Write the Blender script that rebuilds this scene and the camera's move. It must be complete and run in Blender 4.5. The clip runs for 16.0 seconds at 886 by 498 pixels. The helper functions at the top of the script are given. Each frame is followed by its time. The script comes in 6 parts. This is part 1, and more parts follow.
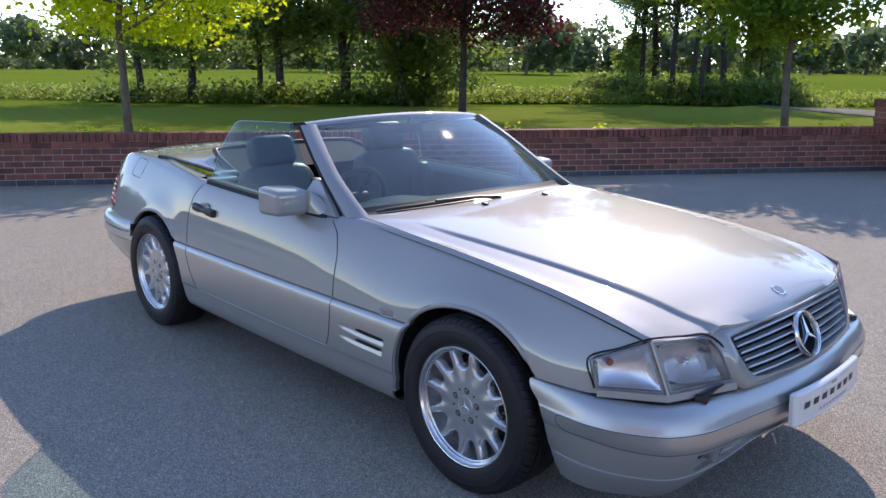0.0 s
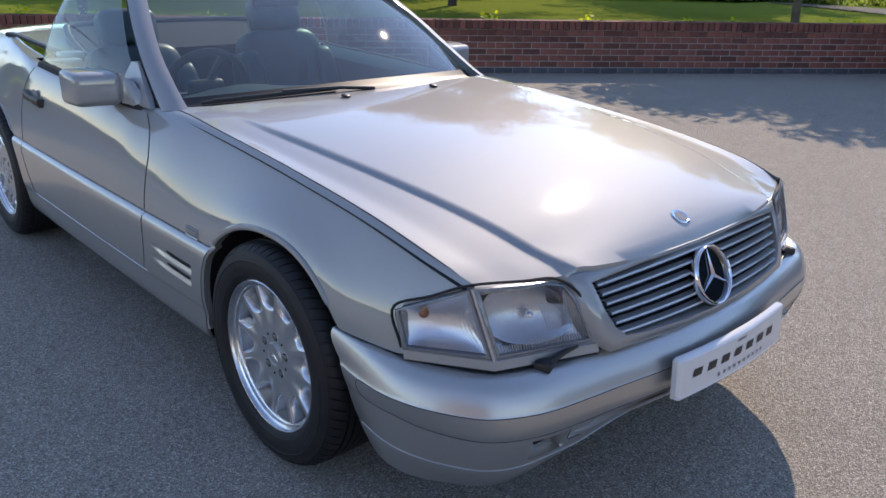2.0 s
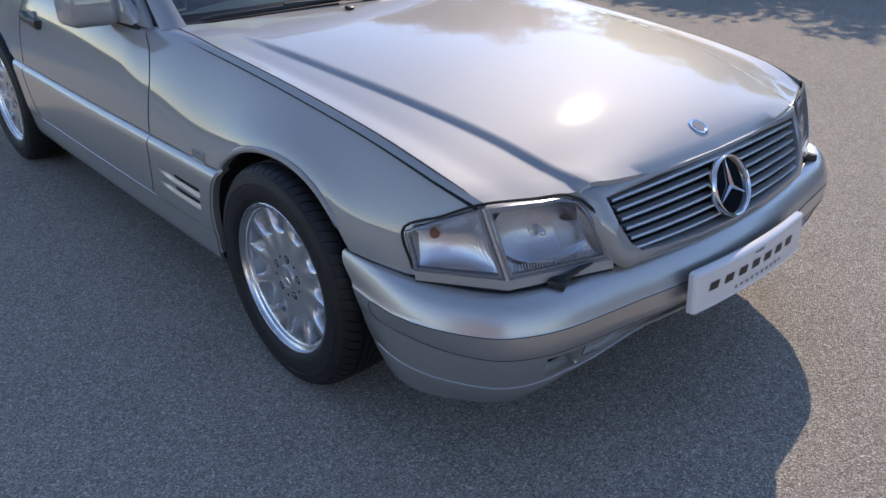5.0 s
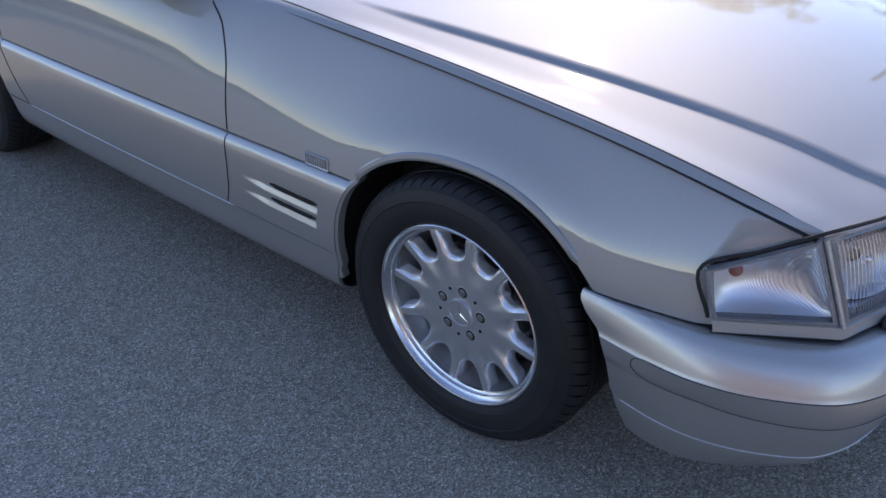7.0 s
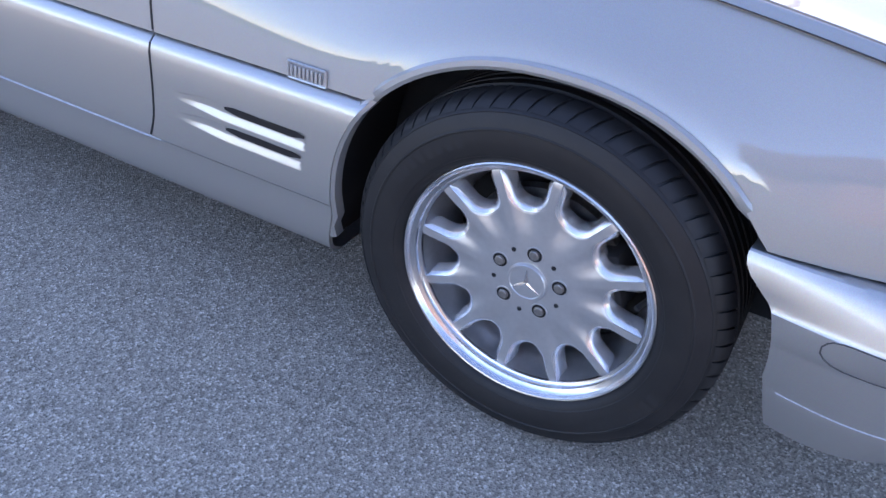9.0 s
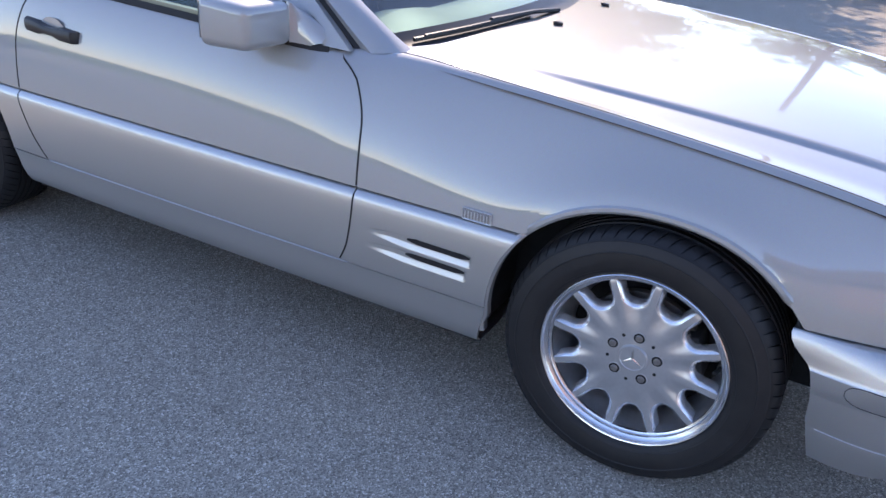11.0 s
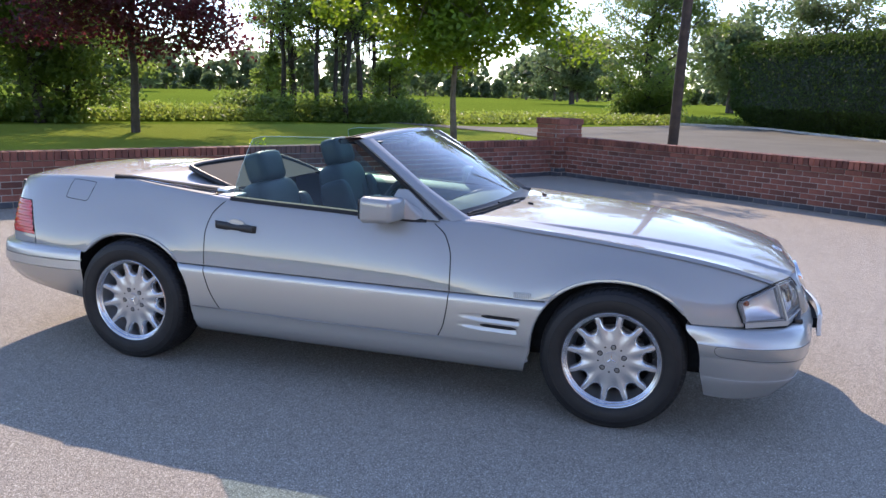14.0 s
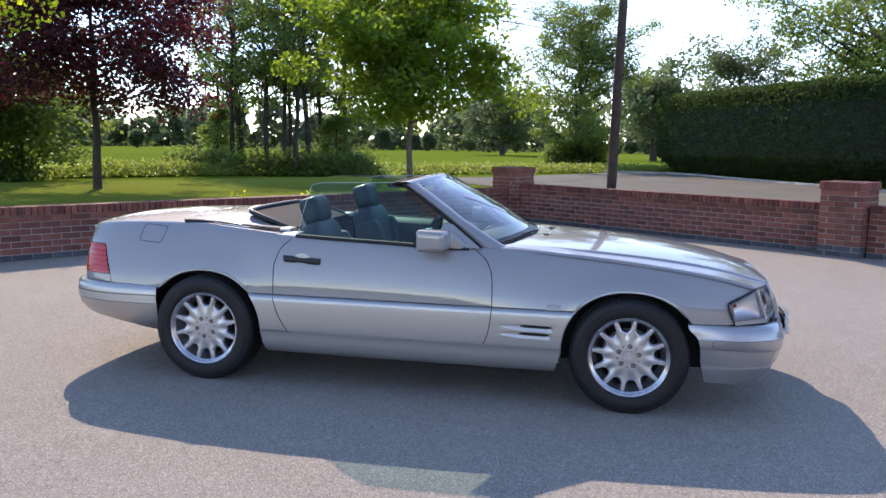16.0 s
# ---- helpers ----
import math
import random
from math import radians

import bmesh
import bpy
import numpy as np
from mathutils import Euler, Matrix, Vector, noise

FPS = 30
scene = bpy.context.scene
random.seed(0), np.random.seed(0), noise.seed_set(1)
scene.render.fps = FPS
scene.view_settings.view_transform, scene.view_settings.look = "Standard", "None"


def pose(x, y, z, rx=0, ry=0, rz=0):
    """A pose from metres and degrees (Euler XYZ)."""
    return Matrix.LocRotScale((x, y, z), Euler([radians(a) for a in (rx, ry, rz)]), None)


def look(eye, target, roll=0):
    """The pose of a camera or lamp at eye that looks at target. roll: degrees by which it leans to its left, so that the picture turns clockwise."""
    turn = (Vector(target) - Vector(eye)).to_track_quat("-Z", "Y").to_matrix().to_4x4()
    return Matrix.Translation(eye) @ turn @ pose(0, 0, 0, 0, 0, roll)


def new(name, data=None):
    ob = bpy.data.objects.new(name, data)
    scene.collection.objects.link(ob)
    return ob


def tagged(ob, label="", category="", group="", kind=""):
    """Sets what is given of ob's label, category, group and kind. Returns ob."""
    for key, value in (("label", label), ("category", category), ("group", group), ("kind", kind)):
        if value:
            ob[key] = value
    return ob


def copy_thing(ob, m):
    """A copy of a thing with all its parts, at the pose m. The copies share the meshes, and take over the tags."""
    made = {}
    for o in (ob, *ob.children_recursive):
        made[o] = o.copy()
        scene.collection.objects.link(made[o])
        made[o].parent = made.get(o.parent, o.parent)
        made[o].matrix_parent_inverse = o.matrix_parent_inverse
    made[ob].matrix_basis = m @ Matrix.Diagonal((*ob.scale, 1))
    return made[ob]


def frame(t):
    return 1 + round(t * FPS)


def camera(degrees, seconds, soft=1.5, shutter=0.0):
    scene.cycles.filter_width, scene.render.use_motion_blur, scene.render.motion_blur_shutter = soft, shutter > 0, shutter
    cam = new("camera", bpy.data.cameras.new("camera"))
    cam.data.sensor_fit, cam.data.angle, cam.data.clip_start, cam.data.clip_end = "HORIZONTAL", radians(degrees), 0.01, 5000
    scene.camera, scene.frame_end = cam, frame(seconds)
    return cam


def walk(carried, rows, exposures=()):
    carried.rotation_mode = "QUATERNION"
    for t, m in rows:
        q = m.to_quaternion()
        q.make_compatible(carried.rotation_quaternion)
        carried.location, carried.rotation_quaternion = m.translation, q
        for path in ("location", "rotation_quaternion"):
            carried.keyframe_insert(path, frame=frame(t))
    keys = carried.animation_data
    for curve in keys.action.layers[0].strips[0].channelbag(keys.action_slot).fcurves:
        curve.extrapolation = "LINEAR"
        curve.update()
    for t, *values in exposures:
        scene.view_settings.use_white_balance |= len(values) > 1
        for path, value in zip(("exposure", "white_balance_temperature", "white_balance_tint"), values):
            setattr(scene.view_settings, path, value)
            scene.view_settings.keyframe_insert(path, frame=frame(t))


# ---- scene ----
cam = camera(58.2, 16.0)
PATH = [
    (0, (1.838, -2.667, 1.494), (0.426, -1.326, 1.038), 0.3),
    (0.5, (1.86, -2.451, 1.474), (0.454, -1.122, 0.967), 0.5),
    (1, (1.889, -2.249, 1.437), (0.494, -0.932, 0.871), 0.8),
    (1.5, (1.817, -2.025, 1.386), (0.434, -0.726, 0.754), 1.1),
    (2, (1.755, -1.804, 1.366), (0.378, -0.531, 0.671), 1.3),
    (2.5, (1.778, -1.659, 1.359), (0.406, -0.412, 0.61), 1.3),
    (3, (1.831, -1.553, 1.35), (0.459, -0.333, 0.555), 1.1),
    (3.2, (1.844, -1.532, 1.342), (0.475, -0.319, 0.534), 1.0),
    (5.3, (1.668, -1.782, 1.37), (0.335, -0.596, 0.467), -0.9),
    (5.5, (1.573, -1.77, 1.352), (0.241, -0.583, 0.449), -1.1),
    (6, (1.331, -1.754, 1.353), (0.032, -0.548, 0.426), -1.3),
    (6.5, (1.118, -1.817, 1.352), (-0.109, -0.58, 0.369), -1.6),
    (7, (0.909, -1.895, 1.343), (-0.22, -0.613, 0.302), -1.0),
    (7.5, (0.695, -1.856, 1.285), (-0.302, -0.521, 0.178), 0.5),
    (8, (0.52, -1.769, 1.176), (-0.361, -0.398, 0.017), 1.9),
    (8.5, (0.413, -1.745, 1.093), (-0.385, -0.342, -0.088), 3.4),
    (9, (0.349, -1.76, 1.105), (-0.407, -0.336, -0.078), 4.2),
    (9.5, (0.303, -1.805, 1.145), (-0.46, -0.358, -0.006), 4.2),
    (10, (0.27, -1.915, 1.226), (-0.523, -0.442, 0.13), 3.7),
    (10.2, (0.272, -1.965, 1.264), (-0.54, -0.482, 0.195), 3.4),
    (12.3, (0.349, -3.266, 1.409), (-0.408, -1.522, 0.79), 2.6),
    (12.5, (0.34, -3.384, 1.427), (-0.388, -1.616, 0.841), 2.4),
    (13, (0.259, -3.696, 1.436), (-0.404, -1.88, 0.925), 2.0),
    (13.5, (0.244, -3.975, 1.451), (-0.368, -2.125, 1.003), 1.8),
    (14, (0.249, -4.253, 1.471), (-0.32, -2.377, 1.075), 1.8),
    (14.5, (0.15, -4.493, 1.463), (-0.388, -2.599, 1.11), 1.7),
    (15, (0.031, -4.73, 1.471), (-0.474, -2.821, 1.154), 1.5),
    (15.5, (-0.04, -4.953, 1.442), (-0.501, -3.029, 1.155), 1.2),
    (16, (-0.12, -5.142, 1.453), (-0.532, -3.203, 1.188), 0.9),
]
EXPOSURES = [(0, 1.25, 6800, 20), (3, 0.98, 7350, 17), (5.5, 0.96, 7050, 17), (6.5, 1.02, 7000, 19), (7.5, 1.4, 7050, 22), (9, 2.35, 7050, 25), (10, 2.1, 7050, 24), (12.5, 1.74, 7000, 23), (16, 1.44, 7000, 22)]
walk(cam, [(t, look(eye, target, roll)) for t, eye, target, roll in PATH], EXPOSURES)

# ---------------------------------------------------------------- light
SUN_AZ, SUN_EL = radians(118.5), radians(36.0)
world = bpy.data.worlds.new("world")
scene.world = world
world.use_nodes = True
sky = world.node_tree.nodes.new("ShaderNodeTexSky")
sky.sky_type = "NISHITA"
sky.sun_disc = False
sky.sun_elevation = SUN_EL
sky.sun_rotation = radians(90.0) - SUN_AZ
sky.air_density, sky.dust_density, sky.ozone_density = 1.0, 0.0, 3.0
sky.altitude = 1800.0
back = world.node_tree.nodes["Background"]
back.inputs["Strength"].default_value = 0.152
world.node_tree.links.new(sky.outputs["Color"], back.inputs["Color"])
sun_data = bpy.data.lights.new("sun", "SUN")
sun_data.energy, sun_data.angle, sun_data.color = 2.0, radians(0.53), (1.0, 0.91, 0.77)
sun = new("sun", sun_data)
toward = Vector((math.cos(SUN_AZ) * math.cos(SUN_EL), math.sin(SUN_AZ) * math.cos(SUN_EL), math.sin(SUN_EL)))
sun.matrix_world = look(toward * 60, (0, 0, 0))

# ---------------------------------------------------------------- tools
def pchip(*pts):
    """A smooth monotone curve through (x, value) pairs."""
    pts = sorted(pts)
    xs = np.array([p[0] for p in pts], float)
    ys = np.array([p[1] for p in pts], float)
    h, d = np.diff(xs), np.diff(ys) / np.diff(xs)
    m = np.zeros(len(xs))
    m[0], m[-1] = d[0], d[-1]
    for i in range(1, len(xs) - 1):
        if d[i - 1] * d[i] > 0:
            a, b = 2 * h[i] + h[i - 1], h[i] + 2 * h[i - 1]
            m[i] = (a + b) / (a / d[i - 1] + b / d[i])

    def f(x):
        x = min(max(x, xs[0]), xs[-1])
        i = min(max(int(np.searchsorted(xs, x)) - 1, 0), len(xs) - 2)
        t = (x - xs[i]) / h[i]
        return float((1 + 2 * t) * (1 - t) ** 2 * ys[i] + t * (1 - t) ** 2 * h[i] * m[i] + t * t * (3 - 2 * t) * ys[i + 1] + t * t * (t - 1) * h[i] * m[i + 1])

    return f


def lin(a, b, t):
    return a + (b - a) * t


def spread(a, b, n):
    return [lin(a, b, i / n) for i in range(n + 1)]


def smooth(a, b, x):
    t = min(max((x - a) / (b - a), 0.0), 1.0)
    return t * t * (3 - 2 * t)


def finish(bm, name, material, angle=40, flat=False):
    bmesh.ops.recalc_face_normals(bm, faces=bm.faces)
    me = bpy.data.meshes.new(name)
    bm.to_mesh(me)
    bm.free()
    for m in material if isinstance(material, (list, tuple)) else [material]:
        me.materials.append(m)
    if not flat:
        me.shade_smooth()
        me.set_sharp_from_angle(angle=radians(angle))
    return me


def part(name, bm, material, parent=None, label="", angle=40, flat=False):
    ob = new(name, finish(bm, name, material, angle, flat))
    ob.parent = parent
    return tagged(ob, label)


def thing(name, label, category, group="", kind="", m=None):
    ob = new(name)
    ob.empty_display_size = 0.1
    if m is not None:
        ob.matrix_world = m
    return tagged(ob, label, category, group, kind)


def raw(name, verts, faces, material, parent=None, flat=True):
    me = bpy.data.meshes.new(name)
    me.from_pydata(verts, [], faces)
    for m in material if isinstance(material, (list, tuple)) else [material]:
        me.materials.append(m)
    if not flat:
        me.shade_smooth()
    me.update()
    ob = new(name, me)
    ob.parent = parent
    return ob


def grid(bm, rows, close_u=False, close_v=False):
    """Faces over rows of points."""
    vs = [[bm.verts.new(p) for p in row] for row in rows]
    n, k = len(vs), len(vs[0])
    for i in range(n if close_u else n - 1):
        for j in range(k if close_v else k - 1):
            q = [vs[i][j], vs[(i + 1) % n][j], vs[(i + 1) % n][(j + 1) % k], vs[i][(j + 1) % k]]
            if len(set(q)) == 4:
                bm.faces.new(q)
    return vs


def weld(bm, dist=0.0004):
    bmesh.ops.remove_doubles(bm, verts=bm.verts, dist=dist)


def skin(bm, depth, inward):
    """Turns the open border of a panel in by a flange of that depth, towards the point or direction given by inward(co)."""
    weld(bm)
    edges = [e for e in bm.edges if e.is_boundary]
    out = bmesh.ops.extrude_edge_only(bm, edges=edges)
    for v in (g for g in out["geom"] if isinstance(g, bmesh.types.BMVert)):
        v.co += inward(v.co) * depth


def box(bm, lo, hi, bevel=0.0, seg=2, m=None):
    r = bmesh.ops.create_cube(bm, size=1.0)
    c, d = (Vector(lo) + Vector(hi)) / 2, Vector(hi) - Vector(lo)
    t = Matrix.Translation(c) @ Matrix.Diagonal((*d, 1))
    bmesh.ops.transform(bm, matrix=(m @ t) if m is not None else t, verts=r["verts"])
    if bevel:
        edges = list({e for v in r["verts"] for e in v.link_edges})
        bmesh.ops.bevel(bm, geom=edges, offset=bevel, segments=seg, affect="EDGES", profile=0.5)
    return bm


def tube(bm, pts, radius, n=8, caps=True):
    """A tube through points; radius is a number or one for each point."""
    pts = [Vector(p) for p in pts]
    rad = radius if isinstance(radius, (list, tuple)) else [radius] * len(pts)
    rows, side = [], None
    for i, p in enumerate(pts):
        way = (pts[min(i + 1, len(pts) - 1)] - pts[max(i - 1, 0)]).normalized()
        if side is None:
            side = way.orthogonal().normalized()
        side = (side - way * side.dot(way)).normalized()
        up = way.cross(side)
        rows.append([p + rad[i] * (math.cos(a) * side + math.sin(a) * up) for a in (2 * math.pi * k / n for k in range(n))])
    vs = grid(bm, rows, close_v=True)
    if caps:
        bm.faces.new(vs[0][::-1])
        bm.faces.new(vs[-1])
    return bm


def lathe(bm, profile, n=48, axis="y", close=False):
    """Turns (radius, along) pairs round an axis through the origin."""
    rows = []
    for k in range(n):
        a = 2 * math.pi * k / n
        c, s = math.cos(a), math.sin(a)
        rows.append([(r * c, w, r * s) if axis == "y" else (r * c, r * s, w) for r, w in profile])
    grid(bm, rows, close_u=True, close_v=close)
    weld(bm)
    return bm


def move(bm, m):
    bmesh.ops.transform(bm, matrix=m, verts=bm.verts)
    return bm


def smoothed(pts, n):
    """n + 1 points along a smooth curve through the given ones (Catmull-Rom)."""
    p = [Vector(q) for q in pts]
    p = [2 * p[0] - p[1]] + p + [2 * p[-1] - p[-2]]
    out, k = [], len(p) - 3
    for i in range(n + 1):
        s = i / n * k
        j = min(int(s), k - 1)
        t = s - j
        a, b, c, d = p[j : j + 4]
        out.append(0.5 * ((2 * b) + (c - a) * t + (2 * a - 5 * b + 4 * c - d) * t * t + (3 * b - a - 3 * c + d) * t**3))
    return out


def ribbon(bm, pts, width, normal, lift=0.0006):
    """A narrow flat strip along points."""
    pts = [Vector(p) for p in pts]
    rows = []
    for i, p in enumerate(pts):
        way = (pts[min(i + 1, len(pts) - 1)] - pts[max(i - 1, 0)]).normalized()
        nn = normal(p).normalized()
        s = way.cross(nn).normalized() * width / 2
        rows.append([p + s + nn * lift * 0.2, p + s * 0.6 + nn * lift, p - s * 0.6 + nn * lift, p - s + nn * lift * 0.2])
    grid(bm, rows)


# ---------------------------------------------------------------- materials
def nodes_of(name):
    m = bpy.data.materials.new(name)
    m.use_nodes = True
    t = m.node_tree
    return m, t, t.nodes["Principled BSDF"]


def put(t, kind, **values):
    n = t.nodes.new(kind)
    for k, v in values.items():
        n.inputs[k.replace("_", " ")].default_value = v
    return n


def coords(t):
    return t.nodes.new("ShaderNodeTexCoord").outputs["Object"]


def ramp(t, source, *stops):
    r = t.nodes.new("ShaderNodeValToRGB")
    t.links.new(source, r.inputs[0])
    el = r.color_ramp.elements
    while len(el) < len(stops):
        el.new(0.5)
    for e, (at, c) in zip(el, stops):
        e.position, e.color = at, (*c, 1) if len(c) == 3 else c
    return r.outputs["Color"]


def noise_tex(t, scale, detail=4.0, rough=0.55, where=None):
    n = put(t, "ShaderNodeTexNoise", Scale=scale, Detail=detail, Roughness=rough)
    t.links.new(where if where is not None else coords(t), n.inputs["Vector"])
    return n.outputs["Fac"]


def mixed(t, fac, a, b, blend="MIX"):
    n = t.nodes.new("ShaderNodeMix")
    n.data_type, n.blend_type = "RGBA", blend
    for sock, v in ((n.inputs[0], fac), (n.inputs[6], a), (n.inputs[7], b)):
        if hasattr(v, "is_output"):
            t.links.new(v, sock)
        else:
            sock.default_value = (*v, 1) if isinstance(v, tuple) else v
    return n.outputs[2]


def bump(t, height, strength, distance):
    b = put(t, "ShaderNodeBump", Strength=strength, Distance=distance)
    t.links.new(height, b.inputs["Height"])
    return b.outputs["Normal"]


def surface(name, dark, light, scale=8.0, fine=120.0, rough=0.6, metal=0.0, bumps=0.15, depth=0.002, island=0.0, spec=0.5, tones=(0.3, 0.7)):
    """A plain surface with blotches at one scale and grain at another."""
    m, t, b = nodes_of(name)
    n1, n2 = noise_tex(t, scale), noise_tex(t, fine, 3.0, 0.6)
    c = ramp(t, n1, (tones[0], dark), (tones[1], light))
    c = mixed(t, 0.25, c, ramp(t, n2, (0.3, (0.25, 0.25, 0.25)), (0.7, (0.75, 0.75, 0.75))), "OVERLAY")
    if island:
        info = t.nodes.new("ShaderNodeObjectInfo")
        geo = t.nodes.new("ShaderNodeNewGeometry")
        add = put(t, "ShaderNodeMath")
        t.links.new(info.outputs["Random"], add.inputs[0])
        t.links.new(geo.outputs["Random Per Island"], add.inputs[1])
        fr = t.nodes.new("ShaderNodeMath")
        fr.operation = "FRACT"
        t.links.new(add.outputs[0], fr.inputs[0])
        c = mixed(t, island, c, ramp(t, fr.outputs[0], (0.0, (0.12, 0.12, 0.13)), (0.5, (0.5, 0.5, 0.5)), (1.0, (0.8, 0.78, 0.75))), "OVERLAY")
    t.links.new(c, b.inputs["Base Color"])
    t.links.new(bump(t, n2, bumps, depth), b.inputs["Normal"])
    b.inputs["Roughness"].default_value, b.inputs["Metallic"].default_value = rough, metal
    b.inputs["Specular IOR Level"].default_value = spec
    return m


def car_paint(name, base, metal, rough, coat_rough, coat_ior):
    """Silver flake paint under clear lacquer; the plastic bumpers and cladding carry a softer coat than the steel panels."""
    m, t, b = nodes_of(name)
    flakes = put(t, "ShaderNodeTexVoronoi", Scale=1400.0)
    t.links.new(coords(t), flakes.inputs["Vector"])
    dirt = noise_tex(t, 3.0, 5.0)
    c = mixed(t, 0.10, base, flakes.outputs["Color"], "OVERLAY")
    c = mixed(t, ramp(t, dirt, (0.45, (0.0, 0.0, 0.0)), (0.85, (0.12, 0.12, 0.12))), c, (0.40, 0.38, 0.35))
    t.links.new(c, b.inputs["Base Color"])
    b.inputs["Metallic"].default_value = metal
    b.inputs["Roughness"].default_value = rough
    b.inputs["Specular IOR Level"].default_value = 0.0
    b.inputs["Coat Weight"].default_value = 1.0
    b.inputs["Coat Roughness"].default_value = coat_rough
    b.inputs["Coat IOR"].default_value = coat_ior
    t.links.new(bump(t, flakes.outputs["Distance"], 0.04, 0.0004), b.inputs["Normal"])
    return m


def simple(name, colour, rough=0.5, metal=0.0, coat=0.0, grain=200.0, strength=0.05, vary=1.0):
    m, t, b = nodes_of(name)
    n = noise_tex(t, grain, 3.0)
    lo, hi = tuple(v * (1 - 0.18 * vary) for v in colour), tuple(min(1.0, v * (1 + 0.12 * vary)) for v in colour)
    t.links.new(ramp(t, n, (0.3, lo), (0.7, hi)), b.inputs["Base Color"])
    t.links.new(bump(t, n, strength, 0.001), b.inputs["Normal"])
    b.inputs["Roughness"].default_value, b.inputs["Metallic"].default_value = rough, metal
    b.inputs["Coat Weight"].default_value = coat
    return m


def glass(name, tint, gloss=1.0, flute=None, ior=1.5, veil=0.0):
    """A thin pane: tinted see-through with a mirror gloss that grows at grazing angles."""
    m, t, b = nodes_of(name)
    t.nodes.remove(b)
    clear, shine, mix = t.nodes.new("ShaderNodeBsdfTransparent"), put(t, "ShaderNodeBsdfGlossy", Roughness=0.02), t.nodes.new("ShaderNodeMixShader")
    clear.inputs["Color"].default_value = (*tint, 1)
    shine.inputs["Color"].default_value = (gloss, gloss, gloss, 1)
    facing = put(t, "ShaderNodeLayerWeight", Blend=0.5)
    least = ((ior - 1) / (ior + 1)) ** 2
    power, scale = t.nodes.new("ShaderNodeMath"), t.nodes.new("ShaderNodeMath")
    power.operation, scale.operation = "POWER", "MULTIPLY_ADD"
    power.inputs[1].default_value = 4.6
    scale.inputs[1].default_value, scale.inputs[2].default_value = 0.9 - least, least
    t.links.new(facing.outputs["Facing"], power.inputs[0])
    t.links.new(power.outputs[0], scale.inputs[0])
    t.links.new(scale.outputs[0], mix.inputs[0])
    t.links.new(clear.outputs[0], mix.inputs[1])
    t.links.new(shine.outputs[0], mix.inputs[2])
    if flute:
        w = put(t, "ShaderNodeTexWave", Scale=flute, Distortion=0.3)
        w.bands_direction = "Y"
        t.links.new(coords(t), w.inputs["Vector"])
        nb = bump(t, w.outputs["Fac"], 0.9, 0.003)
        t.links.new(nb, shine.inputs["Normal"])
        t.links.new(nb, facing.inputs["Normal"])
    out = mix
    # a faint pale diffuse layer imitates the hazy sky reflection on the pane
    if veil:
        film, out = put(t, "ShaderNodeBsdfDiffuse", Color=(0.75, 0.78, 0.80, 1)), t.nodes.new("ShaderNodeMixShader")
        t.links.new(ramp(t, noise_tex(t, 5.0, 5.0), (0.3, (veil * 0.7,) * 3), (0.75, (veil * 1.3,) * 3)), out.inputs[0])
        t.links.new(mix.outputs[0], out.inputs[1])
        t.links.new(film.outputs[0], out.inputs[2])
    t.links.new(out.outputs[0], t.nodes["Material Output"].inputs["Surface"])
    return m


def fluted(name, colour, rough, scale):
    """A bright metal whose moulded flutes break up what it mirrors."""
    m, t, b = nodes_of(name)
    w = put(t, "ShaderNodeTexWave", Scale=scale, Distortion=0.6)
    w.bands_direction = "Y"
    t.links.new(coords(t), w.inputs["Vector"])
    blocks = put(t, "ShaderNodeTexVoronoi", Scale=26.0)
    t.links.new(coords(t), blocks.inputs["Vector"])
    h = mixed(t, 0.35, w.outputs["Fac"], blocks.outputs["Distance"])
    t.links.new(bump(t, h, 0.20, 0.004), b.inputs["Normal"])
    b.inputs["Base Color"].default_value = (*colour, 1)
    b.inputs["Roughness"].default_value, b.inputs["Metallic"].default_value = rough, 0.92
    return m


def leaf_mat(name, dark, light, through_light, rough=0.45):
    m, t, b = nodes_of(name)
    geo = t.nodes.new("ShaderNodeNewGeometry")
    c = ramp(t, geo.outputs["Random Per Island"], (0.0, dark), (0.6, light), (1.0, tuple(v * 1.25 for v in light)))
    t.links.new(c, b.inputs["Base Color"])
    b.inputs["Roughness"].default_value = rough
    tr = t.nodes.new("ShaderNodeBsdfTranslucent")
    t.links.new(mixed(t, 0.75, c, through_light), tr.inputs["Color"])
    mix = put(t, "ShaderNodeMixShader", Fac=0.58)
    t.links.new(b.outputs[0], mix.inputs[1])
    t.links.new(tr.outputs[0], mix.inputs[2])
    t.links.new(mix.outputs[0], t.nodes["Material Output"].inputs["Surface"])
    return m


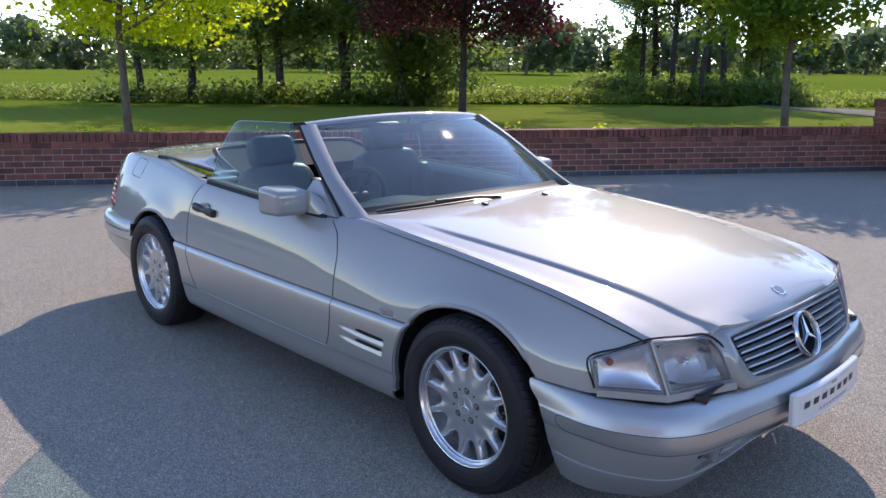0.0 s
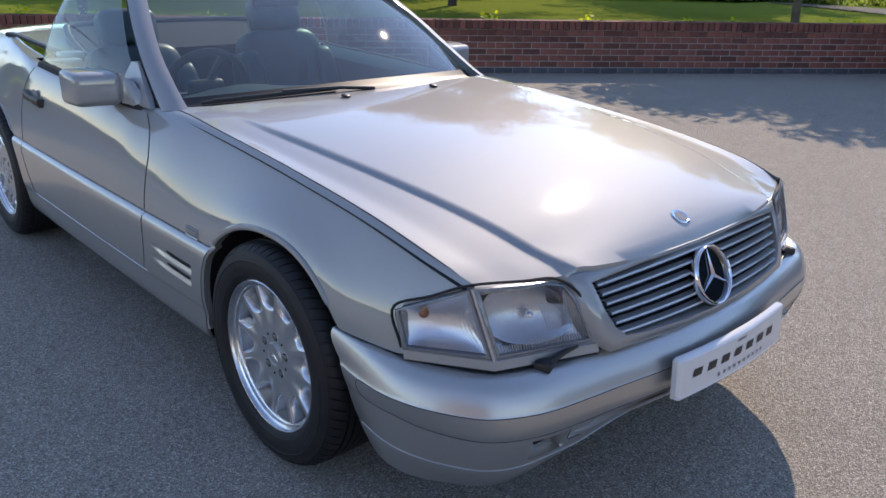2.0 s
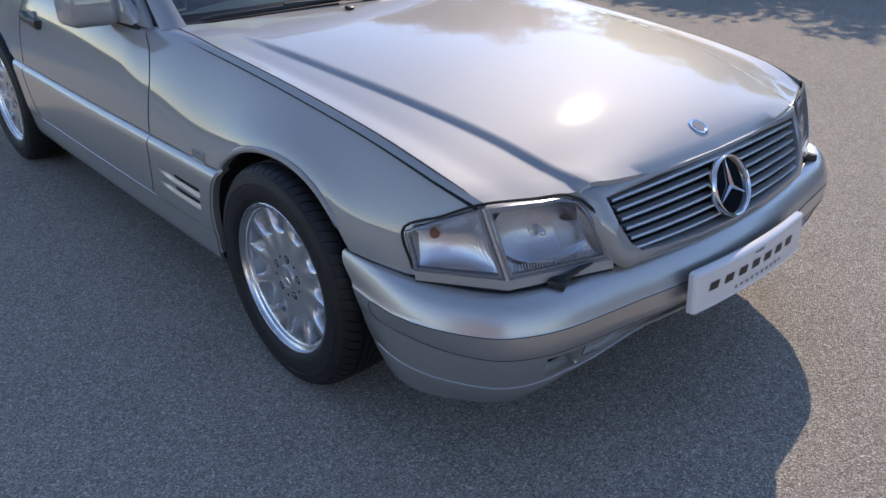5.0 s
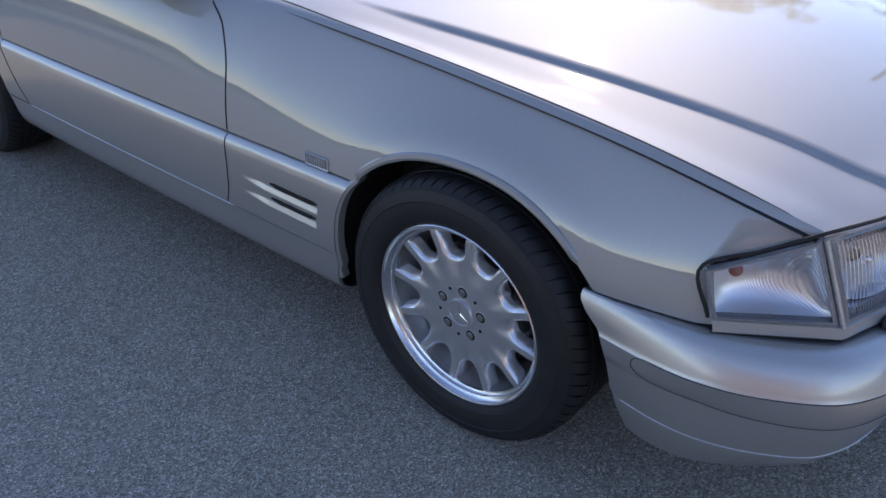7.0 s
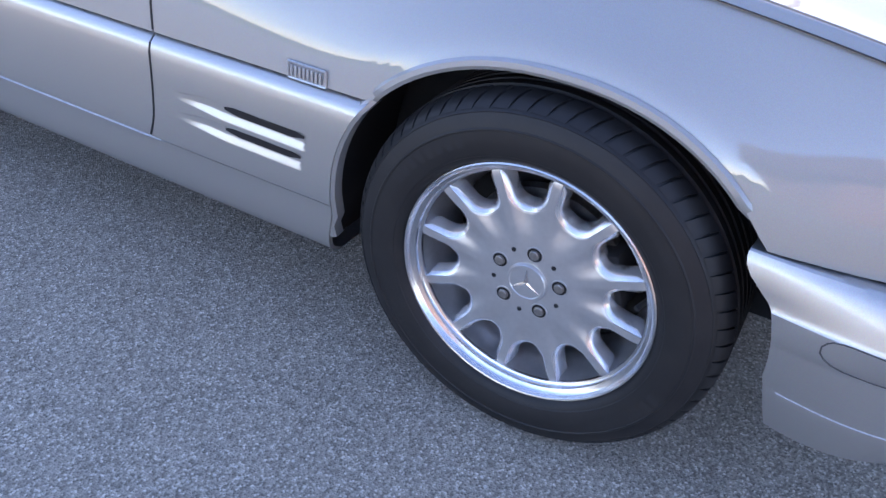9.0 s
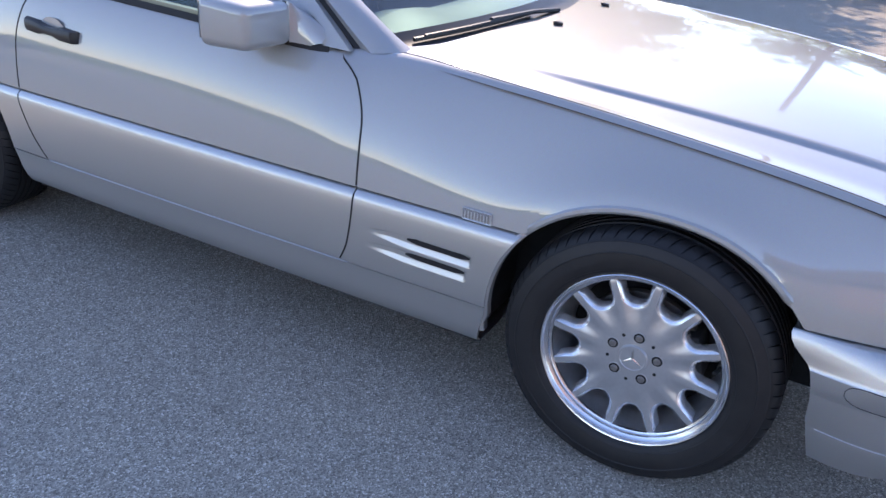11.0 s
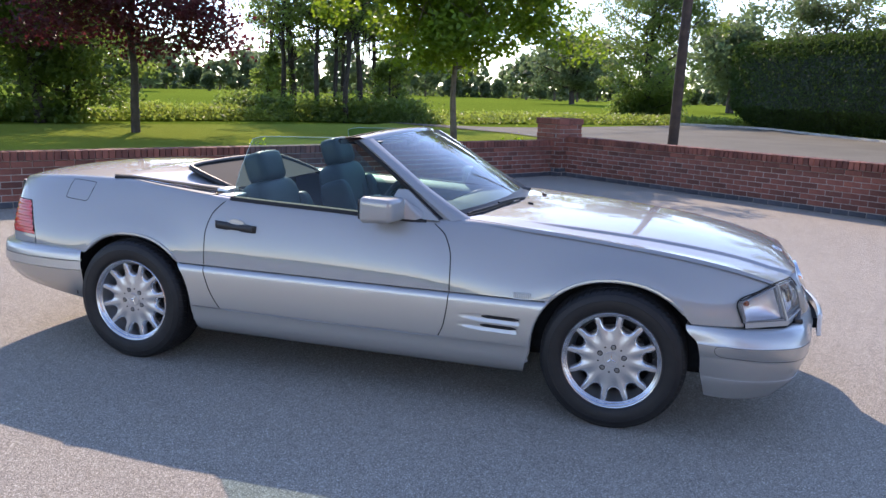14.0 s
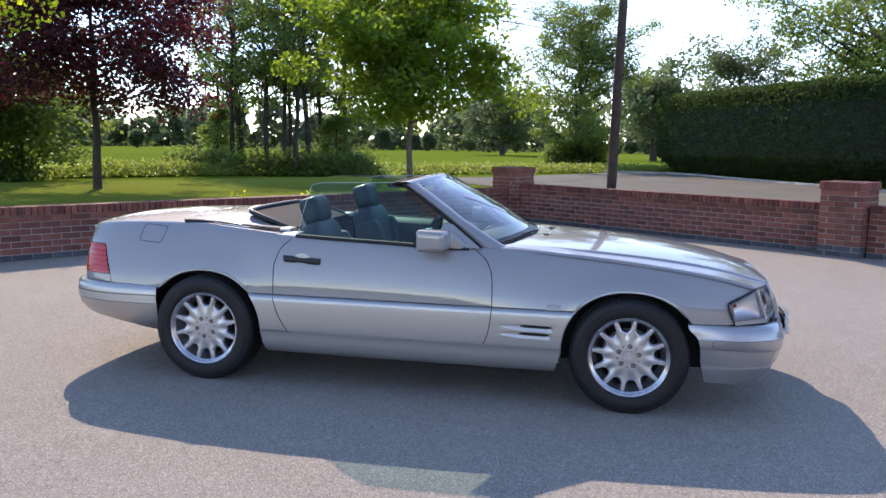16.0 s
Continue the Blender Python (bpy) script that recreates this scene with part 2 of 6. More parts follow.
def asphalt():
    m, t, b = nodes_of("worn_asphalt")
    big, mid, fine = noise_tex(t, 0.35, 5.0), noise_tex(t, 6.0, 4.0), noise_tex(t, 170.0, 3.0, 0.7)
    chips = put(t, "ShaderNodeTexVoronoi", Scale=255.0)
    t.links.new(coords(t), chips.inputs["Vector"])
    c = ramp(t, big, (0.3, (0.325, 0.285, 0.232)), (0.7, (0.42, 0.368, 0.300)))
    c = mixed(t, 0.35, c, ramp(t, mid, (0.3, (0.38, 0.38, 0.38)), (0.7, (0.62, 0.62, 0.62))), "OVERLAY")
    stone = ramp(t, chips.outputs["Color"], (0.16, (0.034, 0.032, 0.032)), (0.42, (0.215, 0.194, 0.164)), (0.72, (0.420, 0.372, 0.310)), (0.92, (0.86, 0.79, 0.69)))
    c = mixed(t, 0.60, c, stone)
    fleck = put(t, "ShaderNodeTexVoronoi", Scale=62.0)
    t.links.new(coords(t), fleck.inputs["Vector"])
    spot = mixed(t, 1.0, ramp(t, fleck.outputs["Color"], (0.80, (0.0, 0.0, 0.0)), (0.84, (1.0, 1.0, 1.0))), ramp(t, fleck.outputs["Distance"], (0.16, (0.8, 0.8, 0.8)), (0.26, (0.0, 0.0, 0.0))), "MULTIPLY")
    c = mixed(t, spot, c, (0.64, 0.60, 0.54))
    t.links.new(c, b.inputs["Base Color"])
    b.inputs["Roughness"].default_value = 0.85
    b.inputs["Specular IOR Level"].default_value = 0.22
    h = mixed(t, 0.5, fine, chips.outputs["Distance"])
    t.links.new(bump(t, h, 1.0, 0.005), b.inputs["Normal"])
    return m


def grass_mat(name, a, b_, c_, big=0.15):
    m, t, b = nodes_of(name)
    n1, n2, n3 = noise_tex(t, big, 5.0), noise_tex(t, 3.0, 5.0, 0.7), noise_tex(t, 60.0, 4.0, 0.8)
    c = ramp(t, n1, (0.3, a), (0.7, b_))
    c = mixed(t, ramp(t, n2, (0.5, (0.0, 0.0, 0.0)), (0.8, (0.6, 0.6, 0.6))), c, c_)
    c = mixed(t, 0.6, c, ramp(t, n3, (0.3, (0.2, 0.2, 0.2)), (0.7, (0.8, 0.8, 0.8))), "OVERLAY")
    t.links.new(c, b.inputs["Base Color"])
    b.inputs["Roughness"].default_value = 1.0
    b.inputs["Specular IOR Level"].default_value = 0.0
    t.links.new(bump(t, n3, 0.8, 0.03), b.inputs["Normal"])
    return m


PAINT = car_paint("silver_metallic_paint", (0.322, 0.321, 0.318), 0.53, 0.64, 0.05, 1.75)
CLADDING = car_paint("silver_cladding_paint", (0.47, 0.463, 0.45), 0.85, 0.42, 0.12, 1.5)
BLACK = simple("black_plastic", (0.012, 0.012, 0.013), 0.45)
RUBBER = simple("black_rubber", (0.010, 0.010, 0.011), 0.75)
TYRE = surface("tyre_rubber", (0.0085, 0.0085, 0.0098), (0.0145, 0.014, 0.0145), 20.0, 300.0, 0.55, 0.0, 0.1, 0.001, 0.0, 0.35)
DARK = simple("underbody_black", (0.010, 0.010, 0.011), 0.9)
FLANGE = simple("bright_alloy_edge", (0.72, 0.72, 0.73), 0.26, 0.85, 0.3, 90.0, 0.01, 0.2)
ALLOY = simple("silver_alloy", (0.50, 0.50, 0.505), 0.33, 0.75, 0.5, 90.0, 0.01, 0.25)
POLISHED = simple("polished_alloy", (0.64, 0.64, 0.65), 0.24, 1.0, 0.0, 60.0, 0.01, 0.4)
CHROME = simple("chrome", (0.82, 0.82, 0.83), 0.06, 1.0, 0.0, 60.0, 0.0, 0.1)
BARREL = simple("dull_alloy", (0.55, 0.55, 0.56), 0.30, 0.85, 0.0, 60.0, 0.02, 0.5)
GLASS_EDGE = simple("pale_glass_edge", (0.40, 0.52, 0.47), 0.15, 0.0, 0.5)
STEEL = simple("brake_steel", (0.25, 0.24, 0.23), 0.45, 0.9)
SILVER_TRIM = simple("silver_trim", (0.50, 0.51, 0.52), 0.35, 0.7, 0.5)
LEATHER = surface("dark_green_leather", (0.010, 0.026, 0.029), (0.019, 0.042, 0.045), 9.0, 260.0, 0.42, 0.0, 0.25, 0.0015)
DASH = surface("dark_dashboard_vinyl", (0.012, 0.014, 0.016), (0.022, 0.024, 0.027), 12.0, 350.0, 0.5, 0.0, 0.2, 0.001)
CARPET = surface("dark_carpet", (0.010, 0.011, 0.013), (0.02, 0.021, 0.023), 30.0, 500.0, 0.95, 0.0, 0.5, 0.003)
GLASS = glass("tinted_car_glass", (0.48, 0.68, 0.65))
# the last value paints a pale sky sheen over the windscreen
SCREEN = glass("dusty_windscreen_glass", (0.60, 0.75, 0.72), 1.0, None, 1.72, 0.07)
LENS = glass("clear_lens", (0.93, 0.94, 0.95), 1.0, 42.0)
LENS_PLAIN = glass("clear_indicator_lens", (0.95, 0.96, 0.98), 1.0, 16.0)
REFLECTOR = fluted("lamp_reflector", (0.74, 0.75, 0.78), 0.30, 105.0)
LAMP_BOWL = fluted("lamp_bowl", (0.68, 0.69, 0.72), 0.26, 90.0)
LENS_RIB = simple("pale_lens_rib", (0.62, 0.63, 0.65), 0.22, 0.6, 0.5)
LENS_FRAME = simple("smoky_lens_frame", (0.20, 0.205, 0.215), 0.25, 0.2, 0.6)
ORANGE = simple("amber_bulb", (0.26, 0.065, 0.03), 0.3)
RED = simple("red_lamp_plastic", (0.55, 0.008, 0.016), 0.25, 0.0, 0.4)
PLATE = simple("white_plate_acrylic", (0.70, 0.68, 0.66), 0.18, 0.0, 0.8, 14.0, 0.0, 0.15)
INK = simple("dark_ink", (0.02, 0.02, 0.022), 0.4)
SEAM = simple("dark_panel_seam", (0.055, 0.055, 0.057), 0.5)
GREY_INK = simple("grey_ink", (0.20, 0.20, 0.21), 0.4)
NAVY = simple("emblem_black", (0.006, 0.008, 0.014), 0.1, 0.0, 1.0)
MESH_GREY = simple("wind_mesh", (0.022, 0.022, 0.022), 0.9)
ASPHALT = asphalt()
ROAD = surface("pale_worn_road", (0.132, 0.122, 0.096), (0.182, 0.167, 0.132), 0.5, 90.0, 0.9, 0.0, 0.4, 0.004, 0.0, 0.1)
KERB = surface("concrete_kerb", (0.36, 0.33, 0.28), (0.50, 0.45, 0.38), 2.0, 60.0, 0.85, 0.0, 0.3, 0.004)
BRICK = surface("red_clay_brick", (0.135, 0.042, 0.030), (0.235, 0.078, 0.052), 7.0, 160.0, 0.8, 0.0, 0.5, 0.003, 0.55)
BLUE_BRICK = surface("blue_engineering_brick", (0.035, 0.040, 0.052), (0.075, 0.08, 0.095), 7.0, 160.0, 0.55, 0.0, 0.4, 0.002, 0.4)
MORTAR = surface("grey_mortar", (0.28, 0.24, 0.205), (0.40, 0.345, 0.30), 4.0, 180.0, 0.9, 0.0, 0.5, 0.003)
LAWN = grass_mat("mown_lawn", (0.185, 0.235, 0.042), (0.250, 0.300, 0.055), (0.30, 0.31, 0.078))
FIELD = grass_mat("green_crop_field", (0.125, 0.180, 0.022), (0.160, 0.220, 0.028), (0.18, 0.225, 0.035), 0.03)
BARK = surface("grey_brown_bark", (0.085, 0.066, 0.050), (0.17, 0.135, 0.105), 6.0, 50.0, 0.9, 0.0, 0.8, 0.01)
DARK_BARK = surface("dark_bark", (0.030, 0.024, 0.019), (0.07, 0.055, 0.045), 6.0, 50.0, 0.9, 0.0, 0.8, 0.01)
POLE = surface("creosoted_pole", (0.035, 0.020, 0.015), (0.075, 0.045, 0.032), 5.0, 80.0, 0.8, 0.0, 0.5, 0.004)
LIME_LEAF = leaf_mat("lime_maple_leaf", (0.17, 0.26, 0.008), (0.36, 0.46, 0.015), (0.90, 0.95, 0.03))
GREEN_LEAF = leaf_mat("green_maple_leaf", (0.036, 0.080, 0.013), (0.075, 0.145, 0.018), (0.34, 0.48, 0.03))
PURPLE_LEAF = leaf_mat("purple_maple_leaf", (0.018, 0.006, 0.012), (0.045, 0.013, 0.022), (0.20, 0.035, 0.045))
WOOD_LEAF = leaf_mat("woodland_leaf", (0.030, 0.062, 0.018), (0.066, 0.118, 0.030), (0.33, 0.45, 0.085))
# distance haze is mixed into this leaf colour, paler and greyer than the woodland's
HAZED_LEAF = leaf_mat("far_tree_leaf", (0.062, 0.085, 0.048), (0.105, 0.138, 0.072), (0.20, 0.28, 0.11))
HEDGE_LEAF = leaf_mat("conifer_hedge_leaf", (0.016, 0.038, 0.010), (0.038, 0.078, 0.017), (0.09, 0.15, 0.025), 0.6)
# near-black green: the shade inside the hedge, put into a colour
HEDGE_SHADE = surface("hedge_shade", (0.008, 0.014, 0.006), (0.016, 0.028, 0.010), 3.0, 40.0, 0.95)
NETTLE = leaf_mat("verge_leaf", (0.07, 0.115, 0.022), (0.15, 0.215, 0.04), (0.42, 0.50, 0.08))
PALE_BRICK = surface("warm_house_brick", (0.34, 0.20, 0.15), (0.46, 0.28, 0.21), 3.0, 60.0, 0.85)
STRAW = simple("concrete_roof_tile", (0.16, 0.10, 0.08), 0.8)

# ---------------------------------------------------------------- ground, lawn, road
CORNER = Vector((-1.975, 10.02, 0))
W1 = Vector((math.cos(radians(235.6)), math.sin(radians(235.6)), 0))  # along the long wall, away from the corner
W2 = Vector((math.cos(radians(-34.4)), math.sin(radians(-34.4)), 0))  # along the short wall
N1 = Vector((-W1.y, W1.x, 0)) * -1  # away from the drive, behind the long wall
if N1.dot(Vector((-1, 1, 0))) < 0:
    N1 = -N1
N2 = Vector((W2.y, -W2.x, 0))
if N2.y < 0:
    N2 = -N2


def land(x, y):
    """Height of the open ground: a low lawn behind the long wall that rises a little and falls off to far fields."""
    d1 = (Vector((x, y, 0)) - CORNER).dot(N1)
    d2 = (Vector((x, y, 0)) - CORNER).dot(N2)
    far = math.hypot(x, y)
    z = -0.06
    along = (Vector((x, y, 0)) - CORNER).dot(W1)
    z += 0.38 * smooth(0.10, 0.20, d1) * (1 - 0.55 * smooth(-2.5, -9, along)) + 0.04 * smooth(3, 13, d1)
    z += 0.13 * smooth(0.1, 0.5, d2) * (1 - smooth(0.0, 0.2, d1))
    z += 0.10 * math.sin(x * 0.11) * math.sin(y * 0.13) * smooth(18, 40, far)
    return z - 0.9 * smooth(40, 260, far)



def under(x, y):
    """The ground sheet: it dips under the drive, the lawn's edge and the lane, which lie on it."""
    p = Vector((x, y, 0)) - CORNER
    d1, d2 = p.dot(N1), p.dot(N2)
    far = math.hypot(x, y)
    return land(x, y) - 0.05 * (1 - smooth(34, 48, far)) - 0.45 * (1 - smooth(1.0, 2.4, d1)) * (1 - smooth(20, 30, far))


radii = sorted(set([round(0.6 * k, 2) for k in range(1, 60)] + [36 * 1.13**k for k in range(36)]))
verts, faces = [(0, 0, land(0, 0))], []
seg = 180
for r in radii:
    for k in range(seg):
        a = 2 * math.pi * k / seg
        x, y = -3 + r * math.cos(a), 6 + r * math.sin(a)
        verts.append((x, y, under(x, y)))
verts[0] = (-3, 6, land(-3, 6))
for k in range(seg):
    faces.append((0, 1 + k, 1 + (k + 1) % seg))
for i in range(len(radii) - 1):
    for k in range(seg):
        a, b = 1 + i * seg + k, 1 + i * seg + (k + 1) % seg
        faces.append((a, a + seg, b + seg, b))
ground = raw("ground", verts, faces, FIELD, None, False)
tagged(ground, "green crop field reaching to the horizon", "ground", "", "structure")


def sheet(name, outline, z, mat, label, cat, step=0.0, follow=False, lift=0.02):
    """A flat or draped surface inside an outline."""
    bm = bmesh.new()
    f = bm.faces.new([bm.verts.new((x, y, 0)) for x, y in outline])
    if follow:
        xs, ys = [p[0] for p in outline], [p[1] for p in outline]
        for axis, lo, hi in ((0, min(xs), max(xs)), (1, min(ys), max(ys))):
            k = lo + step
            while k < hi:
                co, no = [0, 0, 0], [0, 0, 0]
                co[axis], no[axis] = k, 1
                bmesh.ops.bisect_plane(bm, geom=bm.verts[:] + bm.edges[:] + bm.faces[:], plane_co=co, plane_no=no)
                k += step
        for v in bm.verts:
            v.co.z = land(v.co.x, v.co.y) + lift
    else:
        for v in bm.verts:
            v.co.z = z
    bmesh.ops.triangulate(bm, faces=bm.faces)
    ob = new(name, finish(bm, name, mat))
    return tagged(ob, label, cat, "", "structure")


end1 = CORNER + W1 * 24
end2 = CORNER + W2 * 20
drive_pts = [(end1.x, end1.y), (CORNER.x, CORNER.y), (end2.x, end2.y), (22, -14), (-26, -14)]
sheet("driveway", drive_pts, 0.0, ASPHALT, "worn grey asphalt driveway with pale stone chips", "driveway")


def behind(along, away):
    p = CORNER + W1 * along + N1 * away
    return (p.x, p.y)


lawn_pts = [behind(24, 0.2), behind(34, 2.5), behind(34, 17.5), behind(20, 12.2), behind(12, 10.6), behind(4, 10.2), (-8.6, 17.6), (-8.9, 20.0), (-7.0, 19.4), (-4.2, 18.4), behind(-4.2, 3.0), behind(-0.9, 0.35), behind(0.2, 0.2)]
sheet("lawn", lawn_pts, 0, LAWN, "mown green lawn behind the brick wall", "lawn", 1.2, True, 0.02)
road_pts = [(-9.9, 20.2), (-8.5, 21.5), (-6.8, 22.9), (-4.6, 25.0), (-2.8, 28.0), (-0.6, 32.0), (3.5, 34.5), (5.0, 29.0), (7.6, 23.6), (12, 19.0), (20, 14), (30, 8), (26, -4), (CORNER + W2 * 14 + N2 * 0.25)[:2], (CORNER + W2 * 0.4 + N2 * 0.24)[:2], behind(-0.6, 0.4), behind(-3.7, 3.4), behind(-4.8, 6.6), (-7.4, 18.5), (-9.0, 19.6)]
sheet("road", road_pts, 0.115, ROAD, "pale sunlit lane beyond the low wall", "road", 1.2, True, 0.038)

# kerb before the hedge
kerb_line = smoothed([(-0.6, 33.2, 0), (3.2, 33.0, 0), (5.2, 28.4, 0), (7.8, 23.2, 0), (12.2, 18.6, 0), (20, 13.5, 0)], 26)
for a, b in zip(kerb_line, kerb_line[1:]):
    z = land(a.x, a.y) + 0.02
    d = (b - a)
    m = Matrix.Translation((a.x, a.y, z)) @ Matrix.Rotation(math.atan2(d.y, d.x), 4, "Z")
    ob = part("kerb_stone", box(bmesh.new(), (0.006, -0.07, -0.1), (d.length - 0.006, 0.07, 0.10), 0.015, 2, m), KERB)
    tagged(ob, "weathered concrete kerb stone along the lane", "kerb", "kerb stones along the lane", "structure")


# ---------------------------------------------------------------- plants
def leaves(centres, size, rng, flat=0.35, droop=0.0):
    """Small folded leaf quads at the given places, turned every way."""
    n = len(centres)
    nrm = rng.normal(size=(n, 3))
    nrm[:, 2] = np.abs(nrm[:, 2]) + flat
    nrm /= np.linalg.norm(nrm, axis=1)[:, None]
    u = np.cross(nrm, rng.normal(size=(n, 3)))
    u /= np.linalg.norm(u, axis=1)[:, None]
    v = np.cross(nrm, u)
    k = size * rng.uniform(0.65, 1.35, n)[:, None]
    p = np.stack([centres - u * k * 0.5, centres + v * k * 0.42 - u * k * 0.05 + nrm * k * 0.10, centres + u * k * 0.62, centres - v * k * 0.42 - u * k * 0.05 + nrm * k * 0.10], 1).reshape(-1, 3)
    idx = np.arange(n)[:, None] * 4
    return p, idx


def leaf_object(name, centres, size, mat, rng, parent=None, flat=0.35):
    p, idx = leaves(np.asarray(centres), size, rng, flat)
    n = len(idx)
    me = bpy.data.meshes.new(name)
    me.vertices.add(4 * n)
    me.vertices.foreach_set("co", p.ravel())
    me.loops.add(4 * n)
    me.loops.foreach_set("vertex_index", np.arange(4 * n))
    me.polygons.add(n)
    me.polygons.foreach_set("loop_start", np.arange(0, 4 * n, 4))
    me.materials.append(mat)
    me.update()
    me.validate()
    ob = new(name, me)
    ob.parent = parent
    return ob


def tree(name, label, x, y, height, trunk_r, crown, count, size, leaf, bark, seed, spread_out=1.0, clear=1.7, limbs=9, sub=6, lean=0.0, clump=0.42, group=""):
    """A tapered trunk, limbs and twigs, with leaves in clumps about the twig ends. crown: half-widths across and the crown's lowest height."""
    rng = np.random.default_rng(seed)
    z0 = land(x, y)
    base = thing(name, label, "tree", group, "", Matrix.Translation((x, y, z0)))
    bm = bmesh.new()
    wob = rng.normal(size=(8, 2)) * 0.03 * height / 6
    top = height * 0.86
    spine = [Vector((lean * t * height + wob[k][0] * (k > 0), wob[k][1] * (k > 0), top * t)) for k, t in enumerate(spread(0, 1, 7))]
    spine = smoothed(spine, 18)
    tube(bm, [Vector((0, 0, -0.1))] + spine, [trunk_r * 1.5] + [trunk_r * (1.15 - 0.95 * i / 18) for i in range(19)], 9)
    ends = []
    cw, c0 = crown
    for k in range(limbs):
        t = lin(clear / top, 0.98, (k + rng.uniform(0, 0.8)) / limbs)
        i = min(int(t * 18), 17)
        p = spine[i]
        a = k * 2.4 + rng.uniform(-0.5, 0.5)
        mid = (p.z + 0.6 - c0) / (height - c0)
        reach = cw * spread_out * max(0.25, math.sin(math.pi * min(0.97, max(0.1, mid * 0.85 + 0.12)))) * rng.uniform(0.75, 1.12)
        tip = p + Vector((math.cos(a) * reach, math.sin(a) * reach, reach * rng.uniform(0.25, 0.75)))
        bend = p.lerp(tip, 0.5) + Vector((0, 0, -0.06 * reach))
        limb = smoothed([p, bend, tip], 8)
        tube(bm, limb, [trunk_r * lin(0.55, 0.10, j / 8) * (1 - 0.4 * t) for j in range(9)], 6)
        for _ in range(sub):
            q = limb[rng.integers(2, 9)]
            e = q + Vector(rng.normal(size=3)) * reach * 0.30
            e.z = e.z if e.z > c0 else lin(c0, q.z, rng.uniform(0, 1)) if q.z > c0 else c0 + rng.uniform(0, 1.0)
            tube(bm, [q, q.lerp(e, 0.5) + Vector((0, 0, 0.04)), e], [trunk_r * 0.16, trunk_r * 0.11, trunk_r * 0.05], 4, False)
            ends.append(e)
        ends.append(tip)
    ends.append(spine[-1] + Vector((0, 0, (height - top) * 0.6)))
    part("trunk", bm, bark, base)
    ends = np.array([tuple(e) for e in ends])
    wt = rng.uniform(0.5, 1.5, len(ends))
    pick = rng.choice(len(ends), count, p=wt / wt.sum())
    scale = clump * cw * rng.uniform(0.6, 1.2, len(ends))
    off = rng.normal(size=(count, 3))
    off /= np.maximum(1e-6, np.linalg.norm(off, axis=1))[:, None]
    off *= (rng.uniform(0.05, 1.0, count) ** 0.5)[:, None]
    off[:, 2] *= 0.62
    at = ends[pick] + off * scale[pick][:, None]
    at = at[at[:, 2] > c0 - 0.3 + rng.uniform(-0.3, 0.3, len(at))]
    leaf_object("crown", at, size, leaf, rng, base)
    return base


def bush_line(name, label, pts, width, height, count, size, leaf, seed, cat="undergrowth"):
    """A ragged strip of undergrowth along a line."""
    rng = np.random.default_rng(seed)
    line = smoothed([(*p, 0) for p in pts], 60)
    t = rng.uniform(0, 60, count)
    i = np.minimum(t.astype(int), 59)
    a = np.array([tuple(line[k]) for k in i]) * (1 - (t - i))[:, None] + np.array([tuple(line[k + 1]) for k in i]) * (t - i)[:, None]
    hum = 0.55 + 0.45 * np.sin(t * 1.7 + seed) * np.sin(t * 0.63) + 0.25 * rng.normal(size=count) * 0.4
    a[:, 0] += rng.normal(size=count) * width * 0.4
    a[:, 1] += rng.normal(size=count) * width * 0.4
    z = np.array([land(p[0], p[1]) for p in a])
    a[:, 2] = z + rng.uniform(0, 1, count) ** 1.2 * height * np.clip(hum, 0.25, 1.2)
    ob = leaf_object(name, a, size, leaf, rng, None, 0.1)
    return tagged(ob, label, cat, "", "stuff")


# the three young trees on the lawn
tree("maple_tree", "young lime-green maple on the lawn", -11.44, 2.72, 4.8, 0.066, (2.5, 1.65), 34000, 0.088, LIME_LEAF, BARK, 3, 1.08, 1.7, 13, 8, 0.0, 0.36)
tree("maple_tree", "young dark purple-leaved maple on the lawn", -10.95, 10.05, 5.4, 0.085, (2.45, 1.75), 31000, 0.085, PURPLE_LEAF, DARK_BARK, 5, 1.08, 1.8, 14, 8, 0.0, 0.35)
tree("maple_tree", "young green maple on the lawn with a pale trunk", -4.48, 11.88, 4.6, 0.066, (1.9, 1.5), 32000, 0.098, GREEN_LEAF, BARK, 8, 1.12, 1.6, 15, 8, 0.0, 0.33)

# row of tall slender trees along the far edge of the lawn
for k, (x, y, h, r) in enumerate(((-13.5, 21.9, 8.0, 0.125), (-12.95, 20.3, 7.4, 0.085), (-14.3, 21.6, 7.2, 0.06), (-11.3, 19.5, 7.4, 0.085), (-10.9, 20.0, 7.6, 0.075), (-10.2, 19.2, 7.2, 0.08), (-10.5, 20.9, 7.6, 0.10), (-11.6, 22.0, 7.4, 0.07), (-10.1, 23.3, 8.0, 0.17), (-11.0, 23.6, 7.4, 0.09))):
    tree("slender_tree", "tall slender tree with bare lower trunk in a row", x, y, h, r, (1.45, 2.9 if k % 4 else 2.2), (3400 if k > 2 else 2200), 0.105, WOOD_LEAF, DARK_BARK, 20 + k, 1.0, 2.0, 20, 5, (k % 3 - 1) * 0.025, 0.30, "row of slender trees")
for k, (x, y) in enumerate(((-13.9, 21.0), (-9.9, 22.2))):
    tree("elder_bush", "small leafy elder among the slender trunks", x, y, 2.5, 0.05, (0.8, 0.4), 2600, 0.10, WOOD_LEAF, DARK_BARK, 33 + k, 1.0, 0.5, 9, 5, 0.0, 0.45)
